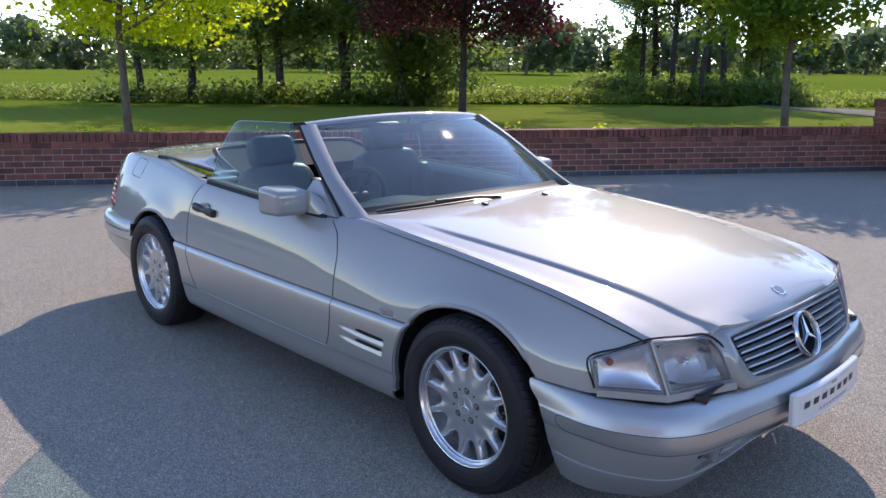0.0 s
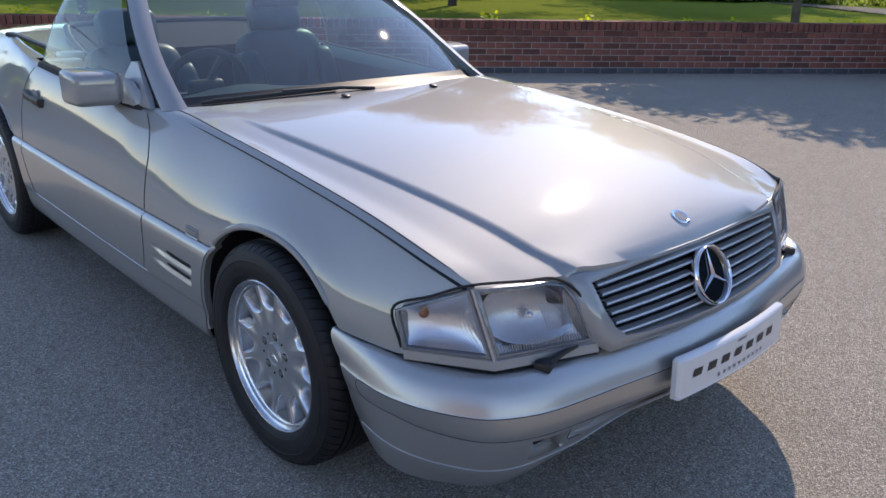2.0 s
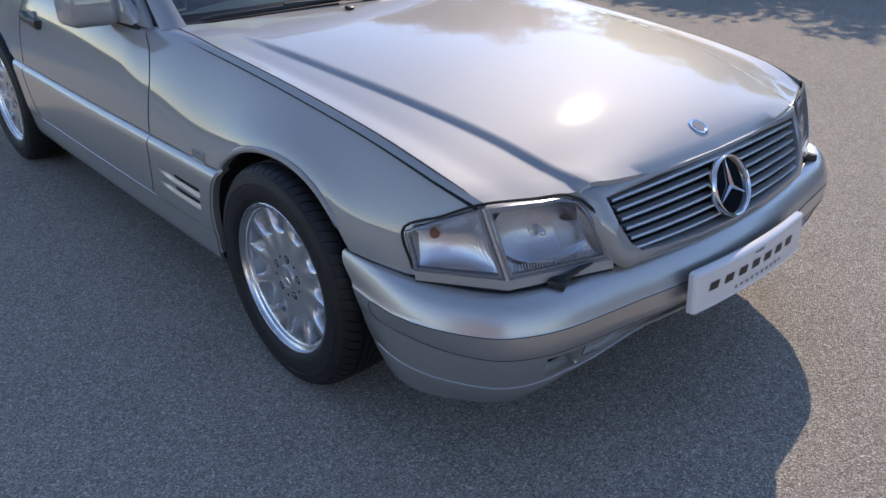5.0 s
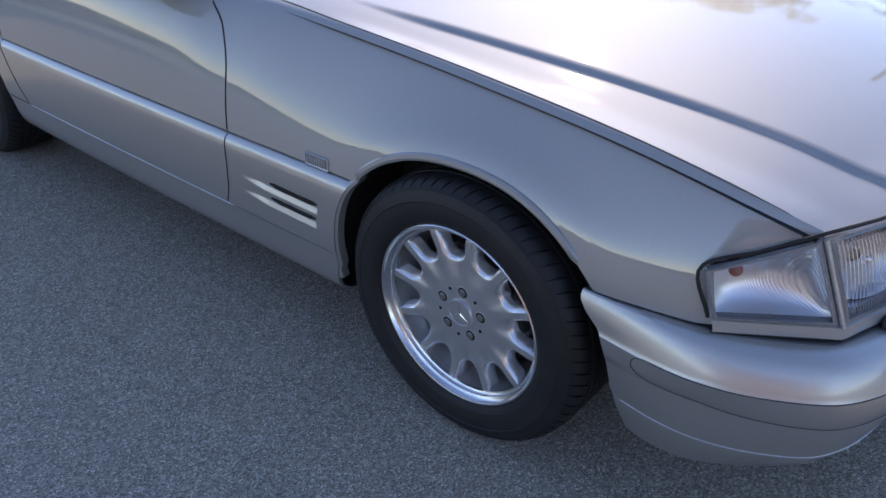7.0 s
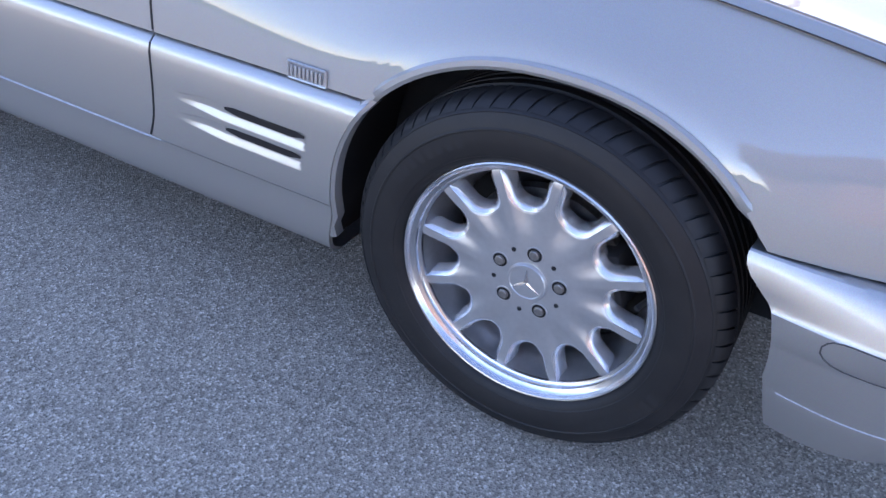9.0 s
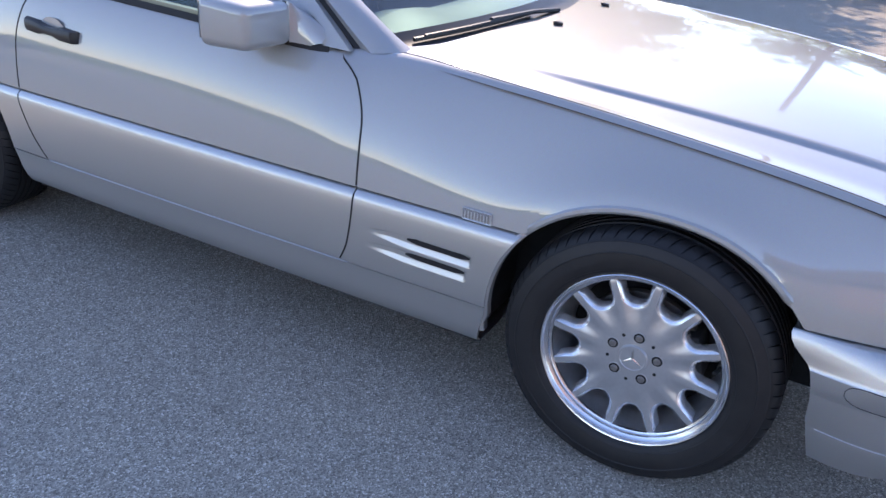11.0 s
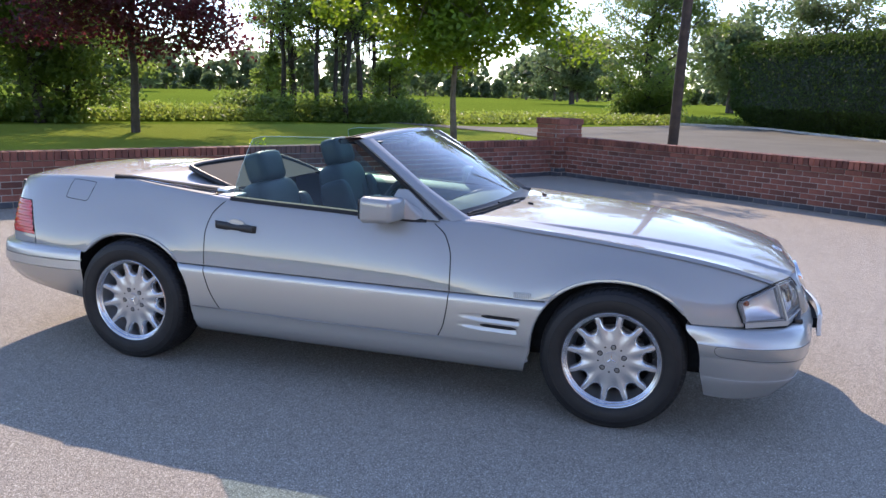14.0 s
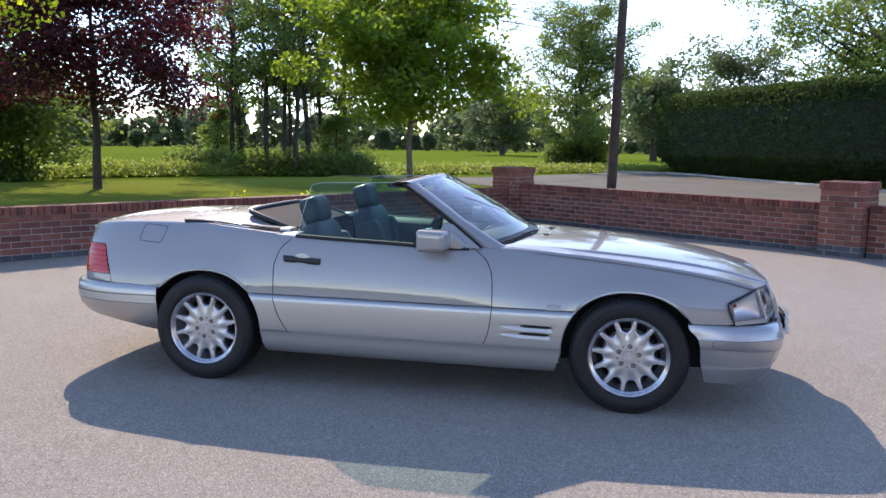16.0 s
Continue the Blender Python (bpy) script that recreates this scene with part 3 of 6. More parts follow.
for k, (x, y, h, r, w) in enumerate(((-15.4, 12.1, 6.8, 0.12, 2.1), (-16.6, 12.9, 7.0, 0.10, 2.0), (-17.3, 11.5, 6.8, 0.14, 2.2), (-18.7, 10.3, 6.6, 0.12, 2.1), (-19.3, 9.9, 6.4, 0.08, 1.9), (-20.4, 8.3, 6.6, 0.11, 2.1), (-21.6, 7.3, 6.4, 0.10, 2.0))):
    tree("woodland_tree", "dark leafy tree in the hedgerow beyond the lawn", x, y, h, r, (w, 1.0), 6600, 0.13, WOOD_LEAF, DARK_BARK, 40 + k, 1.0, 1.4, 13, 6, (k % 3 - 1) * 0.05, 0.40, "hedgerow trees")
# single trees beyond the lane
tree("ash_tree", "tall airy tree beyond the lane", -2.3, 43.0, 10.6, 0.17, (3.5, 0.9), 44000, 0.115, WOOD_LEAF, DARK_BARK, 60, 1.0, 0.7, 34, 8, 0.0, 0.24)
tree("sycamore_tree", "large leafy tree rising behind the hedge", 13.4, 38.6, 12.5, 0.32, (5.6, 3.0), 44000, 0.15, WOOD_LEAF, DARK_BARK, 61, 1.1, 2.6, 30, 9, 0.0, 0.25)
tree("willow_tree", "pale airy tree showing over the hedge", 6.6, 43.0, 7.4, 0.16, (2.6, 2.4), 16000, 0.13, HAZED_LEAF, BARK, 64, 1.1, 2.0, 18, 7, 0.0, 0.30)
tree("hawthorn_tree", "dense dark hawthorn at the field's edge", -15.2, 12.9, 2.9, 0.09, (1.5, 0.15), 9000, 0.11, WOOD_LEAF, DARK_BARK, 65, 1.1, 0.4, 16, 7, 0.0, 0.42)
tree("oak_tree", "rounded tree across the field", -13.0, 88.0, 7.4, 0.3, (4.6, 1.6), 9000, 0.34, HAZED_LEAF, DARK_BARK, 63, 1.0, 1.6, 12, 6)
tree("oak_tree", "rounded tree across the field", 3.2, 68.0, 7.6, 0.3, (4.2, 2.0), 9000, 0.34, HAZED_LEAF, DARK_BARK, 62, 1.0, 2.0, 12, 6)

# undergrowth at the edge of the lawn and of the field
bush_line("undergrowth", "bright nettles and long grass at the lawn's far edge", [(-34, 1.5), (-25.5, 6.2), (-20, 9.6), (-15.6, 14.6), (-13.4, 17.6), (-10.2, 20.6), (-8.6, 22.6)], 1.2, 0.50, 60000, 0.075, NETTLE, 2)
bush_line("undergrowth", "shaded bushes under the row of trees", [(-14.6, 19.4), (-13.0, 19.0), (-11.0, 19.2), (-9.3, 20.4), (-8.6, 22.0)], 0.8, 0.90, 26000, 0.10, WOOD_LEAF, 3)
bush_line("undergrowth", "dark bushes under the hedgerow trees", [(-23, 6.6), (-20.5, 8.4), (-18.0, 10.8), (-16.4, 12.2), (-15.0, 12.6)], 0.9, 0.80, 9000, 0.11, WOOD_LEAF, 4)
bush_line("undergrowth", "long bright grass beside the lane", [(-10.5, 25.5), (-6, 30.5), (-2, 34.5), (2.5, 36.5)], 1.6, 0.42, 40000, 0.09, NETTLE, 6)
bush_line("undergrowth", "dark bush at the foot of the airy tree", [(-3.9, 42.6), (-2.4, 43.0), (-0.8, 43.4)], 0.9, 1.7, 7000, 0.15, WOOD_LEAF, 7)
# yellow weeds along the back of the wall
for k, along in enumerate((2.3, 3.1, 4.3, 5.6, 8.1, 9.0, 10.4, 11.2, 12.6, 1.0, 0.6)):
    rng = np.random.default_rng(80 + k)
    px, py = behind(along, 0.34 + 0.05 * (k % 3))
    pts = rng.normal(size=(44, 3)) * (0.09, 0.05, 0.07) + (px, py, land(px, py) + 0.16 + 0.03 * (k % 4))
    ob = leaf_object("weed", pts, 0.06, LIME_LEAF, rng)
    tagged(ob, "small yellow-green weed behind the wall", "weed", "weeds along the wall", "stuff")

# far tree line across the fields
rng = np.random.default_rng(9)
pts, trunk_bm = [], bmesh.new()
for k in range(150):
    a = radians(lin(62, 196, (k + rng.uniform(0, 0.8)) / 150))
    far = rng.uniform(150, 235)
    if 128 < math.degrees(a) < 150 and rng.uniform() < 0.4:
        far *= 0.62
    x, y = far * math.cos(a), far * math.sin(a)
    h = rng.uniform(6, 13) if rng.uniform() < 0.75 else rng.uniform(3, 5)
    w = h * rng.uniform(0.35, 0.55)
    z = land(x, y)
    m = 650
    d = rng.normal(size=(m, 3))
    d /= np.linalg.norm(d, axis=1)[:, None]
    d *= (rng.uniform(0.3, 1, m) ** 0.4)[:, None]
    lump = 1 + 0.3 * np.sin(3 * d[:, 0] + k) * np.sin(4 * d[:, 2] + 2 * k)
    pts.append(np.stack([x + d[:, 0] * w * lump, y + d[:, 1] * w * lump, z + h * 0.58 + d[:, 2] * h * 0.46 * lump], 1))
    tube(trunk_bm, [(x, y, z - 0.3), (x, y, z + h * 0.6)], [0.28, 0.12], 5)
for k in range(420):
    a = radians(lin(62, 196, k / 420))
    x, y = 205 * math.cos(a), 205 * math.sin(a)
    m = 26
    pts.append(np.stack([x + rng.normal(size=m) * 1.4, y + rng.normal(size=m) * 1.4, land(x, y) + rng.uniform(0, 2.6, m)], 1))
# the haze over the tree line comes only from its leaf colour
wood = leaf_object("far_woodland", np.concatenate(pts), 1.05, HAZED_LEAF, rng, None, 0.1)
tagged(wood, "line of trees and hedges across the fields, haze painted into the leaves", "woodland", "", "stuff")
ob = part("far_trunk", trunk_bm, BARK, wood)

# ---------------------------------------------------------------- clipped hedge
hedge = thing("clipped_hedge", "tall dark green clipped conifer hedge beside the lane", "hedge")
hline = smoothed([(2.6, 36.6, 0), (3.6, 33.6, 0), (5.9, 28.8, 0), (8.4, 24.2, 0), (12.8, 19.8, 0), (20, 15.0, 0), (30, 9.5, 0)], 40)
H = 3.7
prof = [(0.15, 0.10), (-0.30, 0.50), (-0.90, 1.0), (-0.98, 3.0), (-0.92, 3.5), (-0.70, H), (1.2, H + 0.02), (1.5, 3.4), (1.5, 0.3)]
# dark sheet under the foliage, painted as the hedge's inner shade
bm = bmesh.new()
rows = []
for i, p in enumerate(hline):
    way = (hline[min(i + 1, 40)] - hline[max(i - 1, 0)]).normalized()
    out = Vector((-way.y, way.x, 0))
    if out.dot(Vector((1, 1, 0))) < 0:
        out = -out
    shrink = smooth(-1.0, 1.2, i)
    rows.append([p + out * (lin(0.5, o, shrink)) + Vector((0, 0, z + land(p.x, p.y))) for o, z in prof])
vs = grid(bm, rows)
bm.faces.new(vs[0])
part("hedge_core", bm, HEDGE_SHADE, hedge)
rng = np.random.default_rng(15)
pts = []
for i in range(40):
    n = 4600 if i < 26 else 1200
    u = rng.uniform(0, 1, n)
    j = rng.uniform(0, 7, n)
    jj = j.astype(int)
    A_, B_ = np.array([tuple(v) for v in rows[i]]), np.array([tuple(v) for v in rows[i + 1]])
    f = (j - jj)[:, None]
    pa = A_[jj] * (1 - f) + A_[jj + 1] * f
    pb = B_[jj] * (1 - f) + B_[jj + 1] * f
    pts.append(pa * (1 - u[:, None]) + pb * u[:, None] + rng.normal(size=(n, 3)) * 0.045)
A_ = np.array([tuple(v) for v in rows[0]])
u, v = rng.uniform(0, 1, 5000), rng.uniform(0, 1, 5000)
left = A_[1] * (1 - u[:, None]) + A_[5] * u[:, None]
right = A_[8] * (1 - u[:, None]) + A_[6] * u[:, None]
pts.append(left * (1 - v[:, None]) + right * v[:, None] + rng.normal(size=(5000, 3)) * 0.05)
leaf_object("hedge_foliage", np.concatenate(pts), 0.080, HEDGE_LEAF, rng, hedge, 0.0)

# telegraph pole with its two wires
pole = thing("telegraph_pole", "dark timber telegraph pole beside the lane", "pole")
bm = bmesh.new()
px, py = -0.185, 17.46
tube(bm, [(px, py, -0.1), (px + 0.06, py, 3), (px + 0.20, py, 8.6)], [0.135, 0.125, 0.10], 14)
part("pole_shaft", bm, POLE, pole)
for dz in (0.0, -0.30):
    a, b = Vector((-7.0, 31.8, 7.6 + dz)), Vector((9.7, 73.9, 9.8 + dz * 1.7))
    bm = bmesh.new()
    tube(bm, [a.lerp(b, t) for t in spread(-1.0, 2.2, 20)], 0.026, 5)
    ob = part("overhead_wire", bm, BLACK)
    tagged(ob, "thin dark overhead wire crossing the sky", "wire", "overhead wires")

# ---------------------------------------------------------------- house behind the camera, seen in reflections
def house_at(x0, x1, y1, depth, eaves, ridge, label, walls):
    house = thing("house", label, "house")
    part("house_wall", box(bmesh.new(), (x0, y1 - depth, -0.1), (x1, y1, eaves)), walls, house)
    bm = bmesh.new()
    rows = [[(x, y, z) for y, z in ((y1 + 0.4, eaves - 0.15), (y1 - depth / 2, ridge), (y1 - depth - 0.4, eaves - 0.15))] for x in (x0 - 0.4, x1 + 0.4)]
    vs = grid(bm, rows)
    for r in vs:
        bm.faces.new(r)
    part("house_roof", bm, STRAW, house, "brown tiled roof")
    x = x0 + 2.0
    while x < x1 - 1.0:
        for z in (0.9, 3.2):
            if z + 1.3 > eaves:
                continue
            win = part("house_window", box(bmesh.new(), (x - 0.6, y1 - 0.02, z), (x + 0.6, y1 + 0.06, z + 1.2), 0.02), PLATE, house, "white framed window")
            part("window_pane", box(bmesh.new(), (x - 0.5, y1 + 0.05, z + 0.1), (x + 0.5, y1 + 0.07, z + 1.1)), NAVY, win)
        x += 3.6


house_at(4.0, 20.0, -13.0, 8.5, 4.2, 7.2, "warm brick house facing the driveway", PALE_BRICK)

# ---------------------------------------------------------------- the car
# x runs from the rear to the nose with the front axle at 0, y to its left, z up.
AXLE, HUB_Z = -2.515, 0.315
half_w = pchip((-3.46, 0.600), (-3.40, 0.690), (-3.30, 0.738), (-3.15, 0.770), (-2.9, 0.796), (-2.5, 0.815), (-2.0, 0.829), (-1.2, 0.833), (-0.7, 0.831), (-0.3, 0.828), (0.0, 0.827), (0.3, 0.816), (0.5, 0.788), (0.66, 0.728))
crest_in = pchip((-3.46, 0.14), (-3.3, 0.16), (-3.0, 0.17), (-2.65, 0.155), (-2.4, 0.125), (-2.0, 0.092), (-1.4, 0.088), (-0.95, 0.096), (-0.74, 0.132), (-0.4, 0.122), (0.0, 0.116), (0.3, 0.103), (0.5, 0.075), (0.66, 0.036))
crest_z = pchip((-3.46, 0.880), (-3.38, 0.905), (-3.2, 0.925), (-3.0, 0.936), (-2.65, 0.942), (-2.4, 0.925), (-1.95, 0.893), (-1.4, 0.874), (-0.92, 0.858), (-0.74, 0.873), (-0.4, 0.852), (0.0, 0.818), (0.3, 0.783), (0.5, 0.748), (0.66, 0.705))
BELT = 0.552


def flank(x, z):
    """Half the car's width at a height, over the belt crease."""
    h = min(max((z - BELT) / (crest_z(x) - BELT), 0.0), 1.0)
    full = 1 - math.sqrt(max(0.0, 1 - h**1.7))
    leaning = 0.92 * h**1.4 + 0.08 * (1 - math.sqrt(max(0.0, 1 - h**8)))
    # the panel leans in above the belt, but flares out again to the edge of each wheel opening
    near = min(math.hypot(x - c, (z - HUB_Z) * 1.05) - 0.372 for c in (0.0, AXLE))
    flare = math.exp(-((max(0.0, near) / 0.075) ** 2))
    share = (0.40 + 0.60 * smooth(-0.80, -0.35, x) + 0.25 * smooth(-1.95, -2.3, x)) * (1 - flare)
    return half_w(x) - crest_in(x) * lin(full, leaning, share)


clad = pchip((0.19, -0.055), (0.215, -0.022), (0.26, -0.006), (0.312, 0.000), (0.34, 0.006), (0.44, 0.013), (0.515, 0.015), (0.536, 0.010), (0.548, -0.004))


def flank_low(x, z):
    return half_w(x) + clad(z)


def arch_x(z):
    """Half the width of a wheel opening at a height."""
    if z < HUB_Z:
        return lin(0.372, 0.398, (HUB_Z - z) / 0.115)
    return 0.372 * max(0.0, 1 - min(1.0, (z - HUB_Z) / 0.354) ** 2.2) ** (1 / 2.2)


def arch_z(d):
    d = abs(d)
    if d >= 0.372:
        return HUB_Z - 0.115 * min(1.0, (d - 0.372) / 0.026)
    return HUB_Z + 0.354 * (1 - (d / 0.372) ** 2.2) ** (1 / 2.2)


door_front = pchip((0.31, -0.815), (0.40, -0.775), (0.55, -0.756), (0.70, -0.762), (0.80, -0.800), (0.86, -0.880))
door_back = pchip((0.31, -1.945), (0.36, -1.985), (0.45, -2.032), (0.56, -2.058), (0.70, -2.060), (0.80, -2.034), (0.86, -1.985), (0.895, -1.940))

car = thing("convertible_car", "silver two-seat convertible car with its roof down, parked on asphalt", "car")


def inward(s, x0=-1.25, z0=0.45):
    return lambda co: Vector((0, -s if co.y * s > 0 else s, 0))


def arch_columns(c, lo, hi):
    xs = [c + 0.372 * math.sin(radians(a)) for a in range(-90, 91, 5)]
    return [x for x in xs if lo < x < hi]


def heights(lo, hi, n=14):
    """Rows that crowd together towards the crest."""
    return [lo + (hi - lo) * (1 - (1 - i / n) ** 1.9) for i in range(n + 1)]


def flank_rows(s, x, lo, hi, n=14):
    return [(x, s * flank(x, z), z) for z in heights(lo, hi, n)]


for s, side in ((-1, "right"), (1, "left")):
    # front wing: from the door to the lamp, over the wheel
    bm = bmesh.new()
    z_top = crest_z(-0.74)
    rows = []
    for u in spread(0, 1, 8):
        rows.append([])
        for z in heights(BELT, z_top, 14):
            x = lin(door_front(z) + 0.004, -0.40, u)
            top = crest_z(x)
            zz = BELT + (z - BELT) * (top - BELT) / (z_top - BELT)
            rows[-1].append((x, s * flank(x, zz), zz))
    xs = sorted(spread(-0.40, 0.505, 40) + arch_columns(0.0, -0.40, 0.505))
    for x in xs:
        lo = BELT if x < -0.3 else 0.517
        lo = max(lo, arch_z(x)) if abs(x) < 0.372 else lo
        rows.append(flank_rows(s, x, lo, crest_z(x)))
    grid(bm, rows)
    grid(bm, [flank_rows(s, x, lin(0.628, 0.698, (x - 0.505) / 0.14), crest_z(x)) for x in spread(0.505, 0.648, 8)])
    grid(bm, [flank_rows(s, x, lin(0.517, 0.522, (x - 0.505) / 0.03), lin(0.632, 0.523, (x - 0.505) / 0.03)) for x in spread(0.505, 0.535, 3)])
    skin(bm, 0.016, lambda co: Vector((0, 0, -1)) if co.z > crest_z(co.x) - 0.004 else Vector((0, -s, 0)))
    wing = part("front_wing", bm, PAINT, car)
    # door
    bm = bmesh.new()
    rows = []
    for u in spread(0, 1, 26):
        row = []
        for i, z in enumerate(heights(BELT, 0.894, 14)):
            xf, xr = door_front(z), door_back(z)
            x = lin(xr, xf, u)
            top = crest_z(max(min(x, -0.90), -1.93))
            zz = BELT + (z - BELT) * (top - BELT) / (0.894 - BELT)
            x = lin(door_back(zz), door_front(zz), u)
            row.append((x, s * flank(x, min(zz, crest_z(x))), zz))
        rows.append(row)
    grid(bm, rows)
    skin(bm, 0.014, inward(s))
    door = part("door", bm, PAINT, car)
    bm = bmesh.new()
    zs = [0.334, 0.338, 0.346, 0.36, 0.40, 0.44, 0.48, 0.51, 0.525, 0.536, 0.543, 0.548]
    grid(bm, [[(lin(door_back(z), door_front(z), u), s * flank_low(lin(door_back(z), door_front(z), u), z), z) for z in zs] for u in spread(0, 1, 20)])
    skin(bm, 0.014, inward(s))
    part("door_cladding", bm, CLADDING, door)
    # cladding behind the front wheel, with its two pressed vents
    vents = ((0.4515, -0.708, -0.414), (0.4085, -0.712, -0.426))

    def vent_depth(x, z):
        """How far the panel is pressed in: each hollow ramps down towards the wheel, its floor slopes up to a sharp upper edge."""
        d = 0.0
        for zv, xa, xb in vents:
            u = (x - xa) / (xb - xa)
            zc = zv + 0.004 * (0.5 - u)
            lo_z, hi_z = zc - lin(0.012, 0.0215, smooth(0, 0.45, u)), zc + lin(0.004, 0.0125, smooth(0, 0.3, u))
            if 0 < u < 1 and lo_z < z < hi_z:
                w = (z - lo_z) / (hi_z - lo_z)
                d = max(d, 0.0058 * smooth(-0.02, 0.3, u) * min(1.0, w / 0.42) * smooth(1.0, 0.93, w) * smooth(1.0, 0.985, u))
        return d

    bm = bmesh.new()
    zz_ = sorted(set([0.3312] + zs + [round(v, 4) for v in spread(0.382, 0.472, 60)]))
    rows = []
    for u in spread(0, 1, 110):
        row = []
        for z in zz_:
            x = lin(door_front(z) + 0.004, -arch_x(z), u)
            row.append((x, s * (flank_low(x, z) - vent_depth(x, z)), z))
        rows.append(row)
    grid(bm, rows)
    skin(bm, 0.014, inward(s))
    panel = part("wing_cladding", bm, CLADDING, car)
    for zv, xa, xb in vents:
        # the dark slot in the upper half of each hollow
        bm = bmesh.new()
        rows = []
        for x in spread(xa + 0.114, xb - 0.004, 20):
            u = (x - xa) / (xb - xa)
            zc = zv + 0.004 * (0.5 - u)
            e = min(1.0, 0.35 + 22 * (x - xa - 0.114), 0.3 + 26 * (xb - 0.004 - x))
            m_, h_ = zc + 0.0030, 0.0082 * e
            rows.append([(x, s * (flank_low(x, m_ + h_ * k) - vent_depth(x, m_ + h_ * k) + 0.0012), m_ + h_ * k) for k in (-1, -0.5, 0, 0.5, 1)])
        grid(bm, rows)
        part("vent_slot", bm, DARK, panel, "black slot of the side vent")
    # dark inner structure behind the panel gaps
    bm = bmesh.new()
    grid(bm, [[(x, s * (min(flank_low(x, z) if z < BELT else flank(x, min(z, crest_z(x))), 0.9) - 0.0135), z) for z in (0.215, 0.30, 0.40, 0.50, 0.545, 0.60, 0.70, 0.78, crest_z(x) - 0.02)] for x in spread(-2.10, -0.42, 40)])
    grid(bm, [[(x, s * (half_w(min(x, 0.655)) - crest_in(min(x, 0.655)) + o), crest_z(min(x, 0.655)) - 0.013) for o in (0.02, -0.03)] for x in spread(-0.78, 0.645, 30)])
    grid(bm, [[(x, s * (half_w(x) - 0.03), z) for z in (0.49, 0.545)] for x in spread(0.32, 0.52, 6)])
    part("inner_panel", bm, DARK, car, "black inner structure")
    # dark shut lines at both ends of the door
    out = lambda p: Vector((0, s, 0.25))
    for edge, top, shift in ((door_front, 0.862, 0.002), (door_back, 0.892, -0.002)):
        bm = bmesh.new()
        ribbon(bm, [(edge(z) + shift, s * flank(edge(z), min(z, crest_z(edge(z)))), z) for z in spread(BELT + 0.004, top, 16)], 0.0055, out, 0.0012)
        part("shut_line", bm, RUBBER, car, "dark shut line beside the door")
        bm = bmesh.new()
        ribbon(bm, [(edge(z) + shift, s * flank_low(edge(z), z), z) for z in spread(0.336, 0.536, 12)], 0.0055, out, 0.0012)
        part("shut_line", bm, RUBBER, car, "dark shut line beside the door")
    # sill
    bm = bmesh.new()
    zs2 = [0.190, 0.20, 0.215, 0.235, 0.26, 0.285, 0.310, 0.324, 0.3285, 0.330]
    grid(bm, [[(lin(AXLE + arch_x(z), -arch_x(z), u), s * flank_low(lin(AXLE + arch_x(z), -arch_x(z), u), z), z) for z in zs2] for u in spread(0, 1, 30)])
    grid(bm, [[(lin(AXLE + 0.40, -0.40, u), s * y, 0.190) for y in (0.78, 0.5)] for u in spread(0, 1, 12)])
    skin(bm, 0.010, inward(s))
    part("sill", bm, CLADDING, car)
    bm = bmesh.new()
    rows = [[(x, s * (flank_low(x, z) + o), z) for z, o in ((0.3345, -0.006), (0.3335, -0.003), (0.3305, 0.0022), (0.3290, 0.0022), (0.3280, -0.002))] for x in spread(-1.96, -0.775, 24)]
    grid(bm, rows)
    part("sill_seam", bm, SILVER_TRIM, car, "bright edge of the sill under the door")
    # rear wing
    bm = bmesh.new()
    rows = []
    for x in sorted(spread(-3.44, -2.115, 44) + arch_columns(AXLE, -2.9, -2.11)):
        lo = BELT if x > AXLE else 0.545
        lo = max(lo, arch_z(x - AXLE)) if abs(x - AXLE) < 0.372 else lo
        if x < -3.18:
            lo = lin(0.606, 0.786, (-3.18 - x) / 0.075) if x > -3.255 else 0.786
        rows.append(flank_rows(s, x, lo, crest_z(x)))
    for u in spread(0, 1, 6)[1:]:
        row = []
        for z in heights(BELT, 0.912, 14):
            zz = BELT + (z - BELT) * (crest_z(-2.0) - BELT) / (0.912 - BELT)
            x = lin(-2.115, door_back(min(zz, 0.895)) - 0.004, u)
            zz = BELT + (z - BELT) * (crest_z(x) - BELT) / (0.912 - BELT)
            row.append((x, s * flank(x, zz), zz))
        rows.append(row)
    grid(bm, rows)
    grid(bm, [flank_rows(s, x, 0.558, 0.604, 4) for x in spread(-3.44, -3.18, 10)])
    skin(bm, 0.014, inward(s))
    part("rear_wing", bm, PAINT, car)
    bm = bmesh.new()
    grid(bm, [[(lin(AXLE + arch_x(z), door_back(z) - 0.004, u), s * flank_low(lin(AXLE + arch_x(z), door_back(z) - 0.004, u), z), z) for z in zs] for u in spread(0, 1, 6)])
    skin(bm, 0.014, inward(s))
    part("rear_cladding", bm, CLADDING, car)
